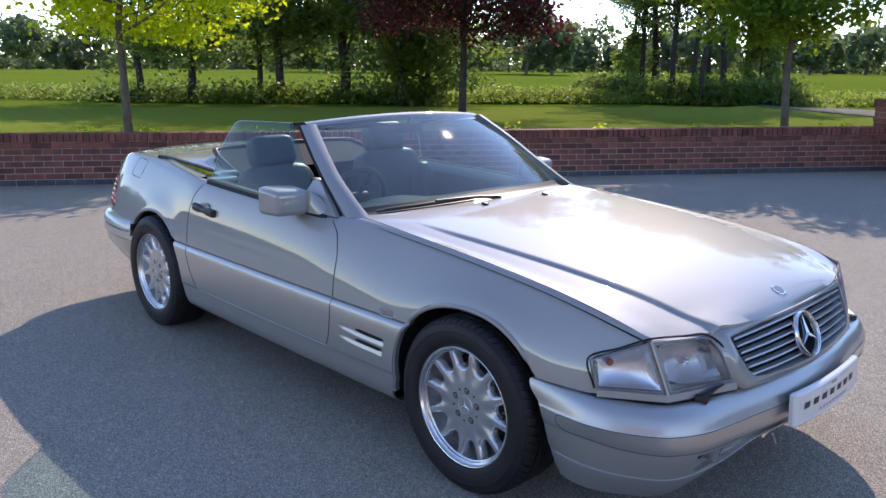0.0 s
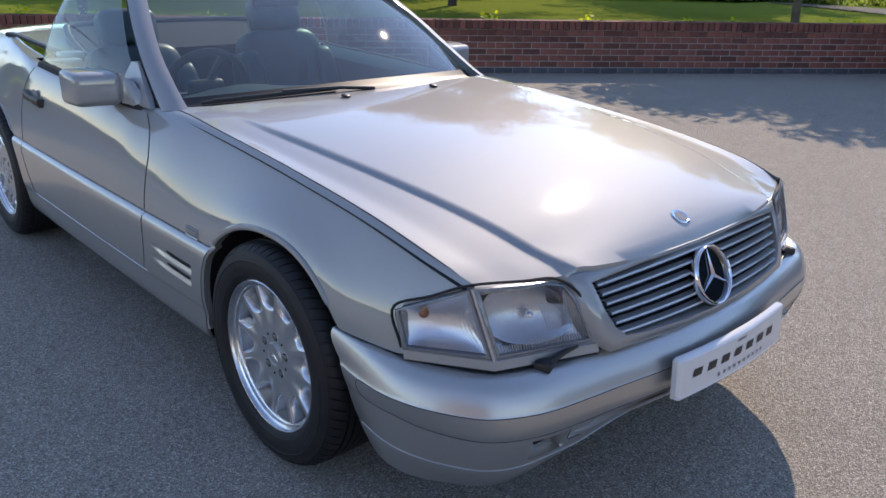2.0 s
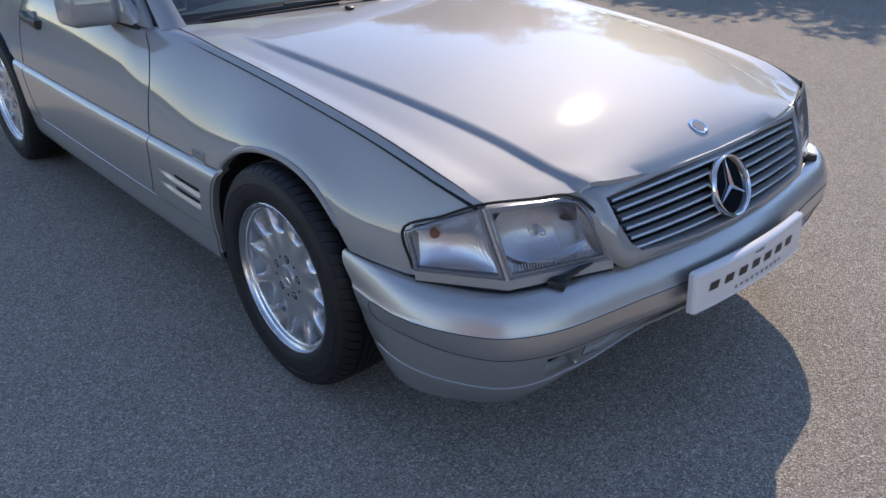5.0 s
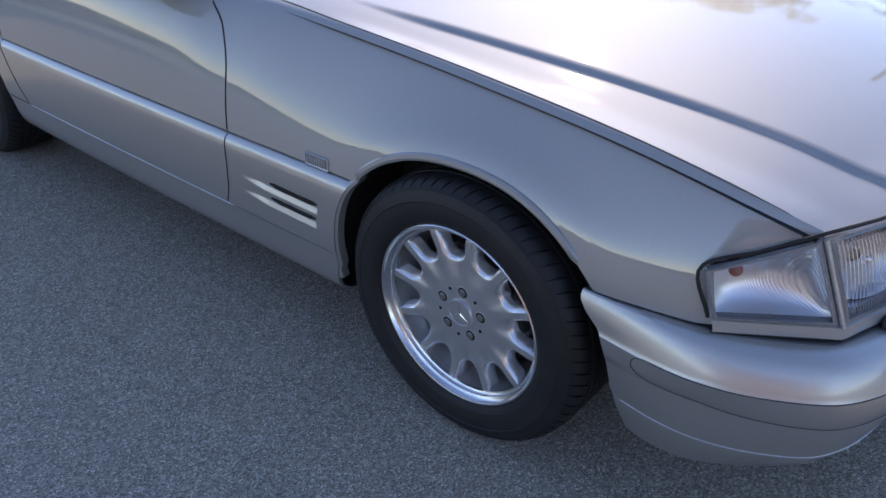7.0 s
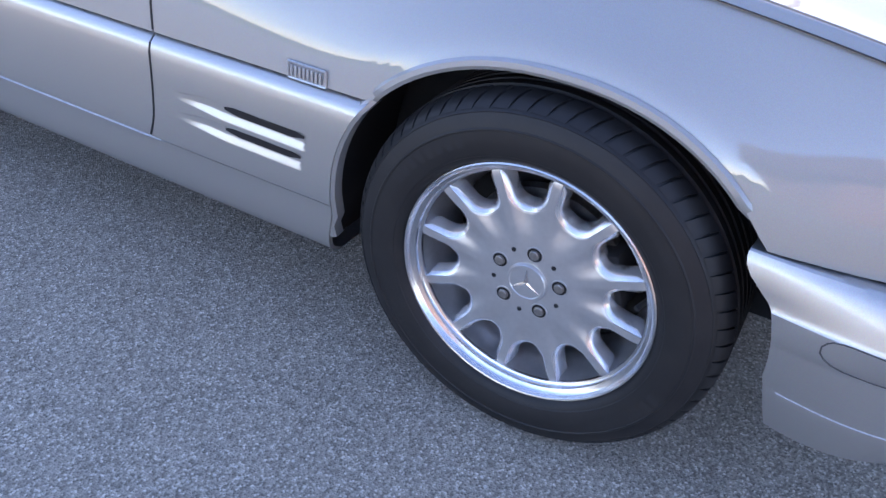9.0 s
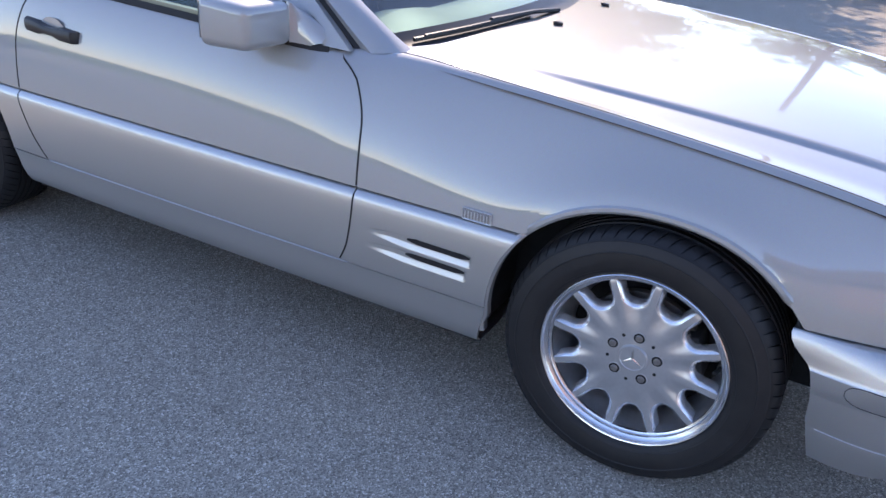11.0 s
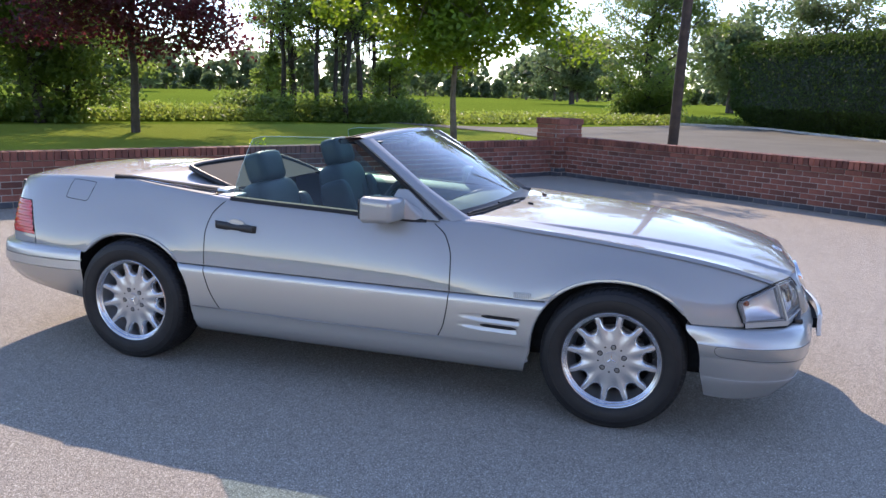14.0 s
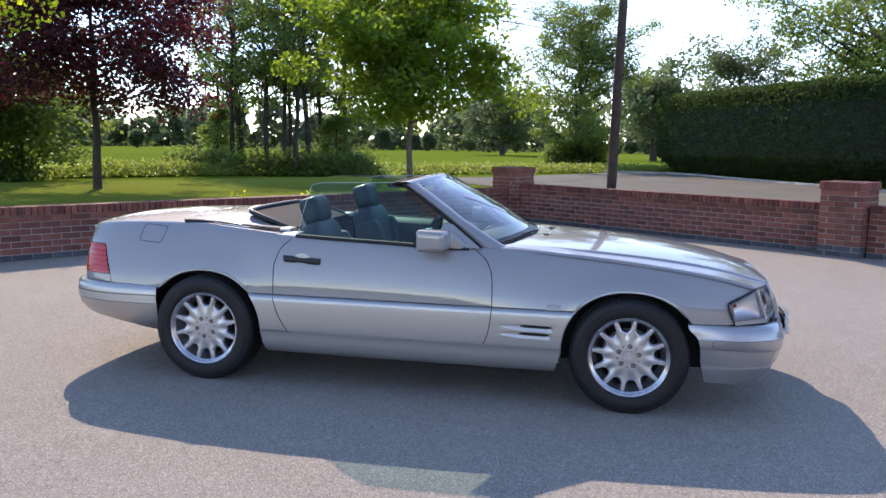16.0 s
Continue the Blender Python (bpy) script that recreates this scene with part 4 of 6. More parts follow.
    # rolled lips of the wheel openings and the dark liners behind them
    for c in (0.0, AXLE):
        bm = bmesh.new()
        rows, liner = [], []
        for a in range(-98, 99, 4):
            aa = radians(a)
            d = 0.372 * math.sin(aa) * (1.0 if abs(a) <= 90 else 1.03)
            z = HUB_Z + 0.354 * max(0.0, math.cos(aa)) ** (2 / 2.2) if abs(a) < 90 else HUB_Z - 0.05 * (abs(a) - 88) / 8
            d = math.copysign(0.372 * abs(math.sin(aa)) ** (2 / 2.2), a) if abs(a) < 90 else d
            x = c + d
            y = flank_low(x, max(0.2, z)) - 0.008 if z < BELT else flank(x, z)
            if c == 0.0 and d > 0.2 and z < 0.52:
                y = 0.832
            if c == AXLE and d < -0.2 and z < 0.55:
                y = half_w(x) + 0.005
            n = Vector((d, 0, z - HUB_Z)).normalized()
            # ahead of the front wheel the liner stays inside the bumper, which tucks in downwards
            reach = 0.825 if c < 0 or d < 0 else 0.825 - 0.026 * smooth(0.41, 0.28, z) - 0.034 * smooth(0.30, 0.19, z)
            if z > 0.30 or c == 0.0:
                liner.append([Vector((x, s * (min(y, reach) + o), z)) + n * g for o, g in ((-0.012, 0.004), (-0.10, 0.02), (-0.30, 0.02))])
            if c == 0.0 and d > 0 and z < 0.535 or c == AXLE and d < 0 and z < 0.56:
                continue
            p = Vector((x, s * y, z))
            sy = Vector((0, s, 0))
            rows.append([p + n * 0.012 - sy * 0.001, p + n * 0.008 + sy * 0.004, p + sy * 0.005, p - n * 0.006 + sy * 0.001, p - n * 0.006 - sy * 0.02])
        grid(bm, rows)
        part("arch_lip", bm, PAINT, car)
        bm = bmesh.new()
        grid(bm, liner)
        ends = [r[-1] for r in liner]
        bm.faces.new([bm.verts.new(p) for p in ends])
        part("wheel_arch_liner", bm, DARK, car, "dark wheel arch liner")

    # door handle: dark bar over a paler disc that paints the pressed hollow's reflection
    bm = bmesh.new()
    rows = []
    for a in range(0, 13):
        r = a / 12
        rows.append([(-1.885 + 0.056 * r * math.cos(t), s * (flank(-1.885, 0.757) + 0.0015 - 0.001 * r), 0.757 + 0.040 * r * math.sin(t)) for t in spread(0, 2 * math.pi, 24)])
    grid(bm, rows[1:])
    part("handle_recess", bm, ALLOY, door)
    bm = bmesh.new()
    pts = [(-2.005, 0.002), (-1.99, 0.022), (-1.93, 0.026), (-1.905, 0.025), (-1.865, 0.025), (-1.84, 0.026), (-1.785, 0.022), (-1.77, 0.002)]
    rows = []
    for x, out in pts:
        z0 = 0.764 - (x + 2.0) * 0.05
        hgt = 0.0175 if abs(x + 1.885) > 0.03 else 0.012
        y = flank(x, z0)
        rows.append([(x, s * (y - 0.004), z0 + hgt), (x, s * (y + out * 0.8), z0 + hgt), (x, s * (y + out), z0 + hgt * 0.5), (x, s * (y + out), z0 - hgt * 0.5), (x, s * (y + out * 0.8), z0 - hgt), (x, s * (y - 0.004), z0 - hgt)])
    vs = grid(bm, rows)
    bm.faces.new(vs[0])
    bm.faces.new(vs[-1][::-1])
    part("door_handle", bm, BLACK, door, "black pull handle")
    # window seal along the top of the door
    bm = bmesh.new()
    rows = []
    for x in spread(-1.945, -0.90, 20):
        z, y = crest_z(x), half_w(x) - crest_in(x)
        rows.append([(x, s * (y + 0.017), z - 0.010), (x, s * (y + 0.010), z + 0.008), (x, s * (y - 0.010), z + 0.012), (x, s * (y - 0.024), z + 0.008), (x, s * (y - 0.026), z - 0.02)])
    grid(bm, rows)
    part("window_seal", bm, RUBBER, door, "black window seal")
    bm = bmesh.new()
    rows = []
    for x in spread(-1.935, -0.92, 10):
        z, y = crest_z(x), half_w(x) - crest_in(x)
        rows.append([(x, s * (y - 0.10), z - 0.01), (x, s * (y - 0.13), z - 0.03), (x, s * (y - 0.15), z - 0.10), (x, s * (y - 0.12), z - 0.18), (x, s * (y - 0.14), 0.34)])
        rows[-1].insert(0, (x, s * (y - 0.028), z + 0.004))
    grid(bm, rows)
    part("door_trim", bm, LEATHER, door, "dark padded inner door trim")
    # raised side window
    bm = bmesh.new()
    rows = []
    for u in spread(0, 1, 12):
        row = []
        for v in spread(0, 1, 8):
            xb = lin(-1.940, -0.93, u)
            top_x = lin(-1.90, -1.395, u)
            z0, y0 = crest_z(xb) + 0.008, half_w(xb) - crest_in(xb) - 0.010
            z1 = lin(1.200, 1.214, u) if u > 0.10 else lin(1.184, 1.2014, u / 0.10)
            y1 = lin(0.600, 0.575, u)
            x = lin(xb, top_x, v)
            row.append((x, s * (lin(y0, y1, v) + 0.018 * math.sin(math.pi * v)), lin(z0, z1, v)))
        rows.append(row)
    grid(bm, rows)
    pane = part("side_window", bm, GLASS, door, "greenish raised side window")
    pane.visible_shadow = True
    bm = bmesh.new()
    tube(bm, [rows[0][j] for j in range(9)] + [r[-1] for r in rows[1:]], 0.0017, 6)
    part("glass_edge", bm, GLASS_EDGE, pane, "pale ground edge of the glass")
    # wing mirror
    bm = box(bmesh.new(), (-1.155, min(s * 0.762, s * 0.915), 0.848), (-0.995, max(s * 0.762, s * 0.915), 0.975), 0.026, 4)
    for v in bm.verts:
        f = (v.co.x + 1.155) / 0.16
        v.co.z = 0.905 + (v.co.z - 0.905) * lin(1.0, 0.86, f)
        v.co.x -= 0.025 * (abs(v.co.y) - 0.762) / 0.153
    mirror = part("mirror_shell", bm, PAINT, door, "rounded square silver mirror housing", 50)
    bm = bmesh.new()
    grid(bm, [[(-1.159 - 0.025 * w, s * lin(0.780, 0.898, w), lin(0.866, 0.958, q)) for q in spread(0, 1, 3)] for w in spread(0, 1, 3)])
    part("mirror_glass", bm, CHROME, mirror, "mirror glass")
    bm = bmesh.new()
    yb = half_w(-1.0) - crest_in(-1.0)
    tri = [(-0.838, yb + 0.004, 0.862), (-1.125, yb + 0.008, 0.868), (-1.062, yb - 0.040, 0.992), (-1.012, yb - 0.042, 0.992)]
    a = [bm.verts.new((x, s * y, z)) for x, y, z in tri]
    b = [bm.verts.new((x, s * (y - 0.02), z)) for x, y, z in tri]
    bm.faces.new(a)
    for i in range(4):
        bm.faces.new((a[i], b[i], b[(i + 1) % 4], a[(i + 1) % 4]))
    rings = []
    for w in spread(0, 1, 6):
        e = smooth(0, 1, w)
        x0, x1, z0, z1, y = lin(-1.118, -1.100, e), lin(-0.885, -1.008, e), lin(0.852, 0.862, e), lin(0.935, 0.962, e), lin(yb - 0.010, 0.768, w)
        x2, x3 = lin(-1.105, -1.095, e), lin(-0.985, -1.015, e)
        rings.append([(x0, s * y, z0), (x1, s * y, z0), (lin(x1, x3, 0.4), s * y, lin(z0, z1, 0.6)), (x3, s * y, z1), (x2, s * y, z1), (lin(x0, x2, 0.5), s * y, lin(z0, z1, 0.6))])
    grid(bm, rings, close_v=True)
    part("mirror_foot", bm, PAINT, door)
    # screen pillar with its black seal
    bm = bmesh.new()
    rows, seal = [], []
    lo_p, hi_p = Vector((-0.815, 0.715, 0.858)), Vector((-1.318, 0.585, 1.207))
    for v in spread(0, 1, 14):
        p = lo_p.lerp(hi_p, v) + Vector((0.0, 0.016, 0.012)) * math.sin(math.pi * v)
        wd = lin(0.115, 0.060, min(1.0, v * 2.5) ** 0.7)
        fwd = Vector((1, 0, 0.15)).normalized()
        prof = ((-0.012, -0.030), (0.0, 0.0), (0.25 * wd, 0.010), (0.6 * wd, 0.002), (0.95 * wd, -0.022), (wd, -0.045), (0.4 * wd, -0.05))
        rows.append([(p.x + fwd.x * f, s * (p.y + o), p.z + fwd.z * f) for f, o in prof])
        seal.append([(p.x + f, s * (p.y + o), p.z + 0.2 * f) for f, o in ((-0.002, -0.001), (-0.014, 0.004), (-0.028, -0.004), (-0.034, -0.024), (-0.012, -0.032))])
    grid(bm, rows)
    part("windscreen_pillar", bm, PAINT, car)
    bm = bmesh.new()
    grid(bm, seal)
    part("pillar_seal", bm, RUBBER, car, "black rubber pillar seal")
    # front lamps
    lamp = thing("lamp_holder", "", "")
    lamp.name = "headlamp"
    lamp.parent = car
    A, B, C = Vector((0.504, 0.790, 0.626)), Vector((0.650, 0.699, 0.700)), Vector((0.738, 0.480, 0.692))
    D, E_, F = Vector((0.790, 0.432, 0.544)), Vector((0.706, 0.678, 0.543)), Vector((0.531, 0.789, 0.540))

    def lens_pt(q, u, v, deep=0.0):
        a, b, c, d = q
        p = (a.lerp(b, u)).lerp(d.lerp(c, u), v)
        n = (b - a).cross(d - a).normalized()
        if n.x < 0:
            n = -n
        k = 16 * u * (1 - u) * v * (1 - v)
        p = p + n * (0.014 * k ** 0.5 - deep)
        if b is C:
            p = p.lerp((a + b + c + d) / 4, 0.17 * max(0.0, (u - 0.7) / 0.3) ** 1.5 * max(0.0, (0.4 - v) / 0.4) ** 1.5)
        return Vector((p.x, s * p.y, p.z))

    for nm, q, mat in (("indicator", (A, B, E_, F), LENS_PLAIN), ("main_lamp", (B, C, D, E_), LENS)):
        def rounded(u, v, q=q, deep=0.0, shrink=0.0):
            u, v = lin(shrink, 1 - shrink, u), lin(shrink, 1 - shrink, v)
            return lens_pt(q, u, v, deep)

        bm = bmesh.new()
        grid(bm, [[rounded(u, v, shrink=0.012) for v in spread(0, 1, 10)] for u in spread(0, 1, 12)])
        lens = part("lens", bm, mat, lamp, "clear fluted lamp lens")
        lens.visible_shadow = False
        bm = bmesh.new()
        rows = [[rounded(u, v, deep=0.018 + 0.05 * (16 * u * (1 - u) * v * (1 - v)) ** 0.6, shrink=0.03) for v in spread(0, 1, 14)] for u in spread(0, 1, 14)]
        grid(bm, rows)
        part("reflector", bm, REFLECTOR, lamp, "bright moulded reflector")
        # rim between lens and reflector
        bm = bmesh.new()
        ring = [(u, 0.0) for u in spread(0, 1, 8)] + [(1.0, v) for v in spread(0, 1, 8)[1:]] + [(u, 1.0) for u in spread(1, 0, 8)[1:]] + [(0.0, v) for v in spread(1, 0, 8)[1:-1]]
        grid(bm, [[rounded(u, v, shrink=0.0, deep=-0.002), rounded(u, v, shrink=0.022, deep=-0.0045), rounded(u, v, shrink=0.040, deep=-0.004), rounded(u, v, shrink=0.044, deep=0.025)] for u, v in ring], close_u=True)
        part("lens_rim", bm, LENS_FRAME, lamp, "smoky grey border of the lens")
        bm = bmesh.new()
        grid(bm, [[rounded(u, v, shrink=0.040, deep=-0.0046), rounded(u, v, shrink=0.054, deep=-0.0046), rounded(u, v, shrink=0.056, deep=0.002)] for u, v in ring], close_u=True)
        part("lens_bead", bm, GREY_INK, lamp, "thin bright bead inside the lens")
        bm = bmesh.new()
        bmesh.ops.create_uvsphere(bm, u_segments=16, v_segments=10, radius=0.012 if nm == "indicator" else 0.010)
        c0 = rounded(0.28, 0.28, deep=0.045) if nm == "indicator" else rounded(0.52, 0.5, deep=0.045)
        move(bm, Matrix.Translation(c0))
        part("bulb", bm, ORANGE if nm == "indicator" else CHROME, lamp, "amber bulb" if nm == "indicator" else "headlamp bulb cap")
        if nm == "main_lamp":
            bm = bmesh.new()
            rows = []
            for r in spread(0.15, 1, 7):
                rows.append([rounded(0.50 + 0.47 * r * math.cos(t), 0.47 + 0.46 * r * math.sin(t), deep=0.064 - 0.036 * r * r) for t in spread(0, 2 * math.pi, 24)])
            grid(bm, rows)
            part("reflector_bowl", bm, LAMP_BOWL, lamp, "round bright bowl behind the lens")
            bm = bmesh.new()
            for k in range(34):
                u = lin(0.07, 0.93, k / 33)
                tube(bm, [rounded(u, v, deep=0.003) for v in (0.83, 0.89, 0.95)], 0.0015, 4, False)
            for k in range(15):
                u = lin(0.58, 0.84, k / 14)
                tube(bm, [rounded(u, v, deep=0.003) for v in (lin(0.30, 0.36, k / 14), 0.5, lin(0.74, 0.66, k / 14))], 0.0013, 4, False)
            part("lens_ribs", bm, LENS_RIB, lamp, "fine upright ribs moulded in the lens")
            bm = bmesh.new()
            tube(bm, smoothed([rounded(u, v, deep=0.036) for u, v in ((0.74, 0.30), (0.83, 0.40), (0.85, 0.55), (0.81, 0.72))], 12), [0.003] + [0.006] * 11 + [0.003], 6)
            part("bulb_shield", bm, DARK, lamp, "dark curved shield beside the bulb")
    # black gasket round the lamps and the silver strip under them
    bm = bmesh.new()
    up = Vector((-0.002, 0.001, 0.0055))
    outline = [F + Vector((-0.004, 0, 0)), A + Vector((-0.004, 0.001, 0.003)), A.lerp(B, 0.5) + Vector((0.003, 0.003, 0.002)) + up, B + up, B.lerp(C, 0.5) + Vector((0.008, 0, 0.002)) + up, C.lerp(B, 0.14) + up * 0.6, C.lerp(D, 0.20) + Vector((0.006, -0.004, 0.0)), C.lerp(D, 0.5) + Vector((0.010, -0.008, 0.0)), D + Vector((0.006, -0.010, 0.0))]
    tube(bm, [(p.x, s * p.y, p.z) for p in smoothed(outline, 44)], 0.0034, 6)
    part("lamp_gasket", bm, RUBBER, lamp, "black rubber gasket")
    bm = bmesh.new()
    tube(bm, [(p.x, s * p.y, p.z) for p in (lin(B, E_, t) + Vector((0.006, 0.002, 0)) for t in spread(0, 1, 6))], 0.0045, 6)
    part("lamp_divider", bm, SILVER_TRIM, lamp)
    bm = bmesh.new()
    strip = [lin(F, E_, t / 7) for t in range(8)] + [lin(E_, D, t / 7) + Vector((0.006, -0.002, -0.001)) * (t / 7) for t in range(1, 8)]
    grid(bm, [[(p.x - 0.004, s * p.y, p.z + 0.004), (p.x + 0.006, s * (p.y + 0.004), p.z - 0.001), (p.x + 0.010, s * (p.y + 0.004), p.z - 0.022), (p.x - 0.01, s * (p.y - 0.004), p.z - 0.028)] for p in strip])
    part("lamp_trim", bm, PAINT, car)
    bm = bmesh.new()
    grid(bm, [[(p.x + 0.006, s * (p.y + 0.003), p.z - 0.022), (p.x + 0.004, s * (p.y), p.z - 0.040), (p.x - 0.06, s * (p.y - 0.03), p.z - 0.045)] for p in strip])
    part("bumper_gap", bm, DARK, car)
    # lamp washer
    bm = bmesh.new()
    w0 = lin(E_, D, 0.42) + Vector((0.02, 0.0, -0.024))
    box(bm, (-0.018, -0.022, -0.011), (0.022, 0.022, 0.012), 0.006, 2, Matrix.Translation((w0.x, s * w0.y, w0.z)) @ pose(0, 0, 0, 0, 0, -s * 25))
    tube(bm, [(w0.x + 0.008, s * w0.y, w0.z + 0.004), (w0.x + 0.018, s * (w0.y - 0.05), w0.z + 0.022), (w0.x + 0.026, s * (w0.y - 0.085), w0.z + 0.027)], [0.010, 0.007, 0.003], 6)
    part("lamp_wiper", bm, BLACK, lamp, "black headlamp wiper arm")
    # tail lamp
    bm = bmesh.new()
    rows = []
    for z in spread(0.607, 0.783, 36):
        u = (z - 0.607) / 0.176
        x0 = lin(-3.187, -3.257, u)
        ridge = 0.004 * (1 if int(u * 5.999 * 2) % 2 else -0.4)
        row = []
        for w in spread(0, 1, 8):
            x = lin(x0, -3.44, w)
            row.append((x - 0.002 * w, s * (flank(x, z) + 0.003 + ridge), z))
        row.append((-3.455, s * 0.50, z))
        rows.append(row)
    grid(bm, rows)
    part("tail_lamp", bm, RED, car, "ribbed red tail lamp", 25)
    # side badge beside the belt line: plain raised tag
    bm = bmesh.new()
    for k in range(8):
        x = -0.446 + 0.0082 * k
        box(bm, (x, min(s * 0.8285, s * 0.8315), 0.5545), (x + 0.004, max(s * 0.8285, s * 0.8315), 0.5735), 0.0005, 1)
    frame_pts = [(-0.451, 0.551), (-0.376, 0.551), (-0.376, 0.579), (-0.451, 0.579)]
    for (xa, za), (xb, zb) in zip(frame_pts, frame_pts[1:] + frame_pts[:1]):
        tube(bm, [(xa, s * 0.8295, za), (xb, s * 0.8295, zb)], 0.0018, 5)
    part("side_badge", bm, SILVER_TRIM, wing, "small ribbed silver badge")
    # fuel flap line on the right, seam lines on both sides
    if s < 0:
        bm = bmesh.new()
        out = smoothed([(-2.858, 0, 0.812), (-2.985, 0, 0.820), (-3.000, 0, 0.837), (-2.990, 0, 0.903), (-2.972, 0, 0.916), (-2.838, 0, 0.911), (-2.824, 0, 0.897), (-2.842, 0, 0.828), (-2.858, 0, 0.812)], 40)
        ribbon(bm, [(p.x, s * flank(p.x, p.z), p.z) for p in out], 0.004, lambda p: Vector((0, s, 0.4)))
        part("fuel_flap", bm, RUBBER, car, "dark outline of the fuel flap")

# ---- top surfaces
bonnet_z = pchip((-0.80, 0.900), (-0.52, 0.893), (-0.2, 0.878), (0.1, 0.856), (0.35, 0.824), (0.55, 0.785), (0.68, 0.748), (0.74, 0.722), (0.775, 0.696))
bonnet_front = pchip((0.0, 0.778), (0.25, 0.772), (0.44, 0.752), (0.475, 0.738), (0.55, 0.712), (0.70, 0.650))
bonnet_back = pchip((0.0, -0.585), (0.35, -0.635), (0.6, -0.705), (0.70, -0.760))
ridge_y = pchip((-0.75, 0.600), (-0.4, 0.592), (-0.2, 0.578), (0.0, 0.565), (0.2, 0.546), (0.4, 0.520), (0.55, 0.496), (0.66, 0.474), (0.78, 0.445))


def bonnet_pt(x, y):
    seam = half_w(min(x, 0.655)) - crest_in(min(x, 0.655))
    edge_z = crest_z(min(x, 0.655)) - 0.004 * smooth(0.5, 0.65, x)
    a = abs(y)
    r = ridge_y(x)
    centre = bonnet_z(x)
    step = 0.011 * smooth(-0.55, -0.2, x)
    z_r = centre - (centre - edge_z) * 0.50
    if a <= r:
        z = centre - (centre - z_r) * (a / r) ** 2.2
    else:
        t = (a - r) / max(0.05, seam - r)
        z = lin(z_r, edge_z, t * (0.55 + 0.45 * t))
    z -= 0.009 * smooth(bonnet_front(min(a, 0.70)) - 0.06, bonnet_front(min(a, 0.70)), x) * smooth(0.42, 0.48, a)
    z -= step * smooth(r - 0.002, r + 0.020, a) * (1 - smooth(0.62, 1.0, (a - r) / max(0.05, seam - r)))
    return z


bm = bmesh.new()
ys = sorted(set([round(v, 4) for v in spread(0, 0.44, 14)] + [0.448, 0.456, 0.464, 0.472, 0.48, 0.488, 0.496, 0.504, 0.512, 0.520, 0.528, 0.54, 0.56, 0.59, 0.62, 0.65, 0.68]))
rows = []
cols = [-1.0] + [-v / 0.70 for v in ys[:0:-1]] + [v / 0.70 for v in ys] + [1.0]
for k in cols:
    row = []
    y_nom = abs(k) * 0.70
    for u in spread(0, 1, 46):
        x = lin(bonnet_back(y_nom), bonnet_front(min(y_nom, 0.70)), u)
        seam = half_w(min(x, 0.655)) - crest_in(min(x, 0.655)) - 0.006
        r = ridge_y(x)
        # columns follow the ridge, then the seam
        y = y_nom * r / 0.49 if y_nom <= 0.49 else lin(r, seam, (y_nom - 0.49) / 0.21)
        row.append((x, math.copysign(y, k), bonnet_pt(x, y)))
    rows.append(row)
grid(bm, rows)
skin(bm, 0.016, lambda co: Vector((0, 0, -1)))
bonnet = part("bonnet", bm, PAINT, car, "silver bonnet with a pressed ridge on each side", 60)
# round badge on the bonnet
bm = bmesh.new()
lathe(bm, [(0.0, 0.0015), (0.0195, 0.002), (0.021, 0.0032), (0.0255, 0.0032), (0.0275, 0.001), (0.0275, -0.006)], 32, "z")
tilt = pose(0.716, 0.0, bonnet_z(0.716) + 0.0005, 0, 24, 0)
move(bm, tilt)
badge = part("bonnet_badge", bm, CHROME, bonnet, "small round chrome badge")
bm = bmesh.new()
lathe(bm, [(0.0, 0.0026), (0.0185, 0.0026)], 32, "z")
part("badge_inlay", move(bm, tilt), GREY_INK, badge)
for y in (-0.178, 0.228):
    bm = bmesh.new()
    box(bm, (-0.014, -0.012, -0.004), (0.014, 0.012, 0.007), 0.004, 2, pose(-0.518, y, bonnet_pt(-0.518, y) + 0.004, 0, 12, 25))
    part("washer_jet", bm, BLACK, bonnet, "black washer jet")

# ---- grille shell, dark mouth, bars and emblem


def nose_x(y, z):
    """The plane of the grille, bowed across the nose."""
    return 0.853 - 0.026 * (abs(y) / 0.43) ** 2 - (z - 0.535) * 0.46


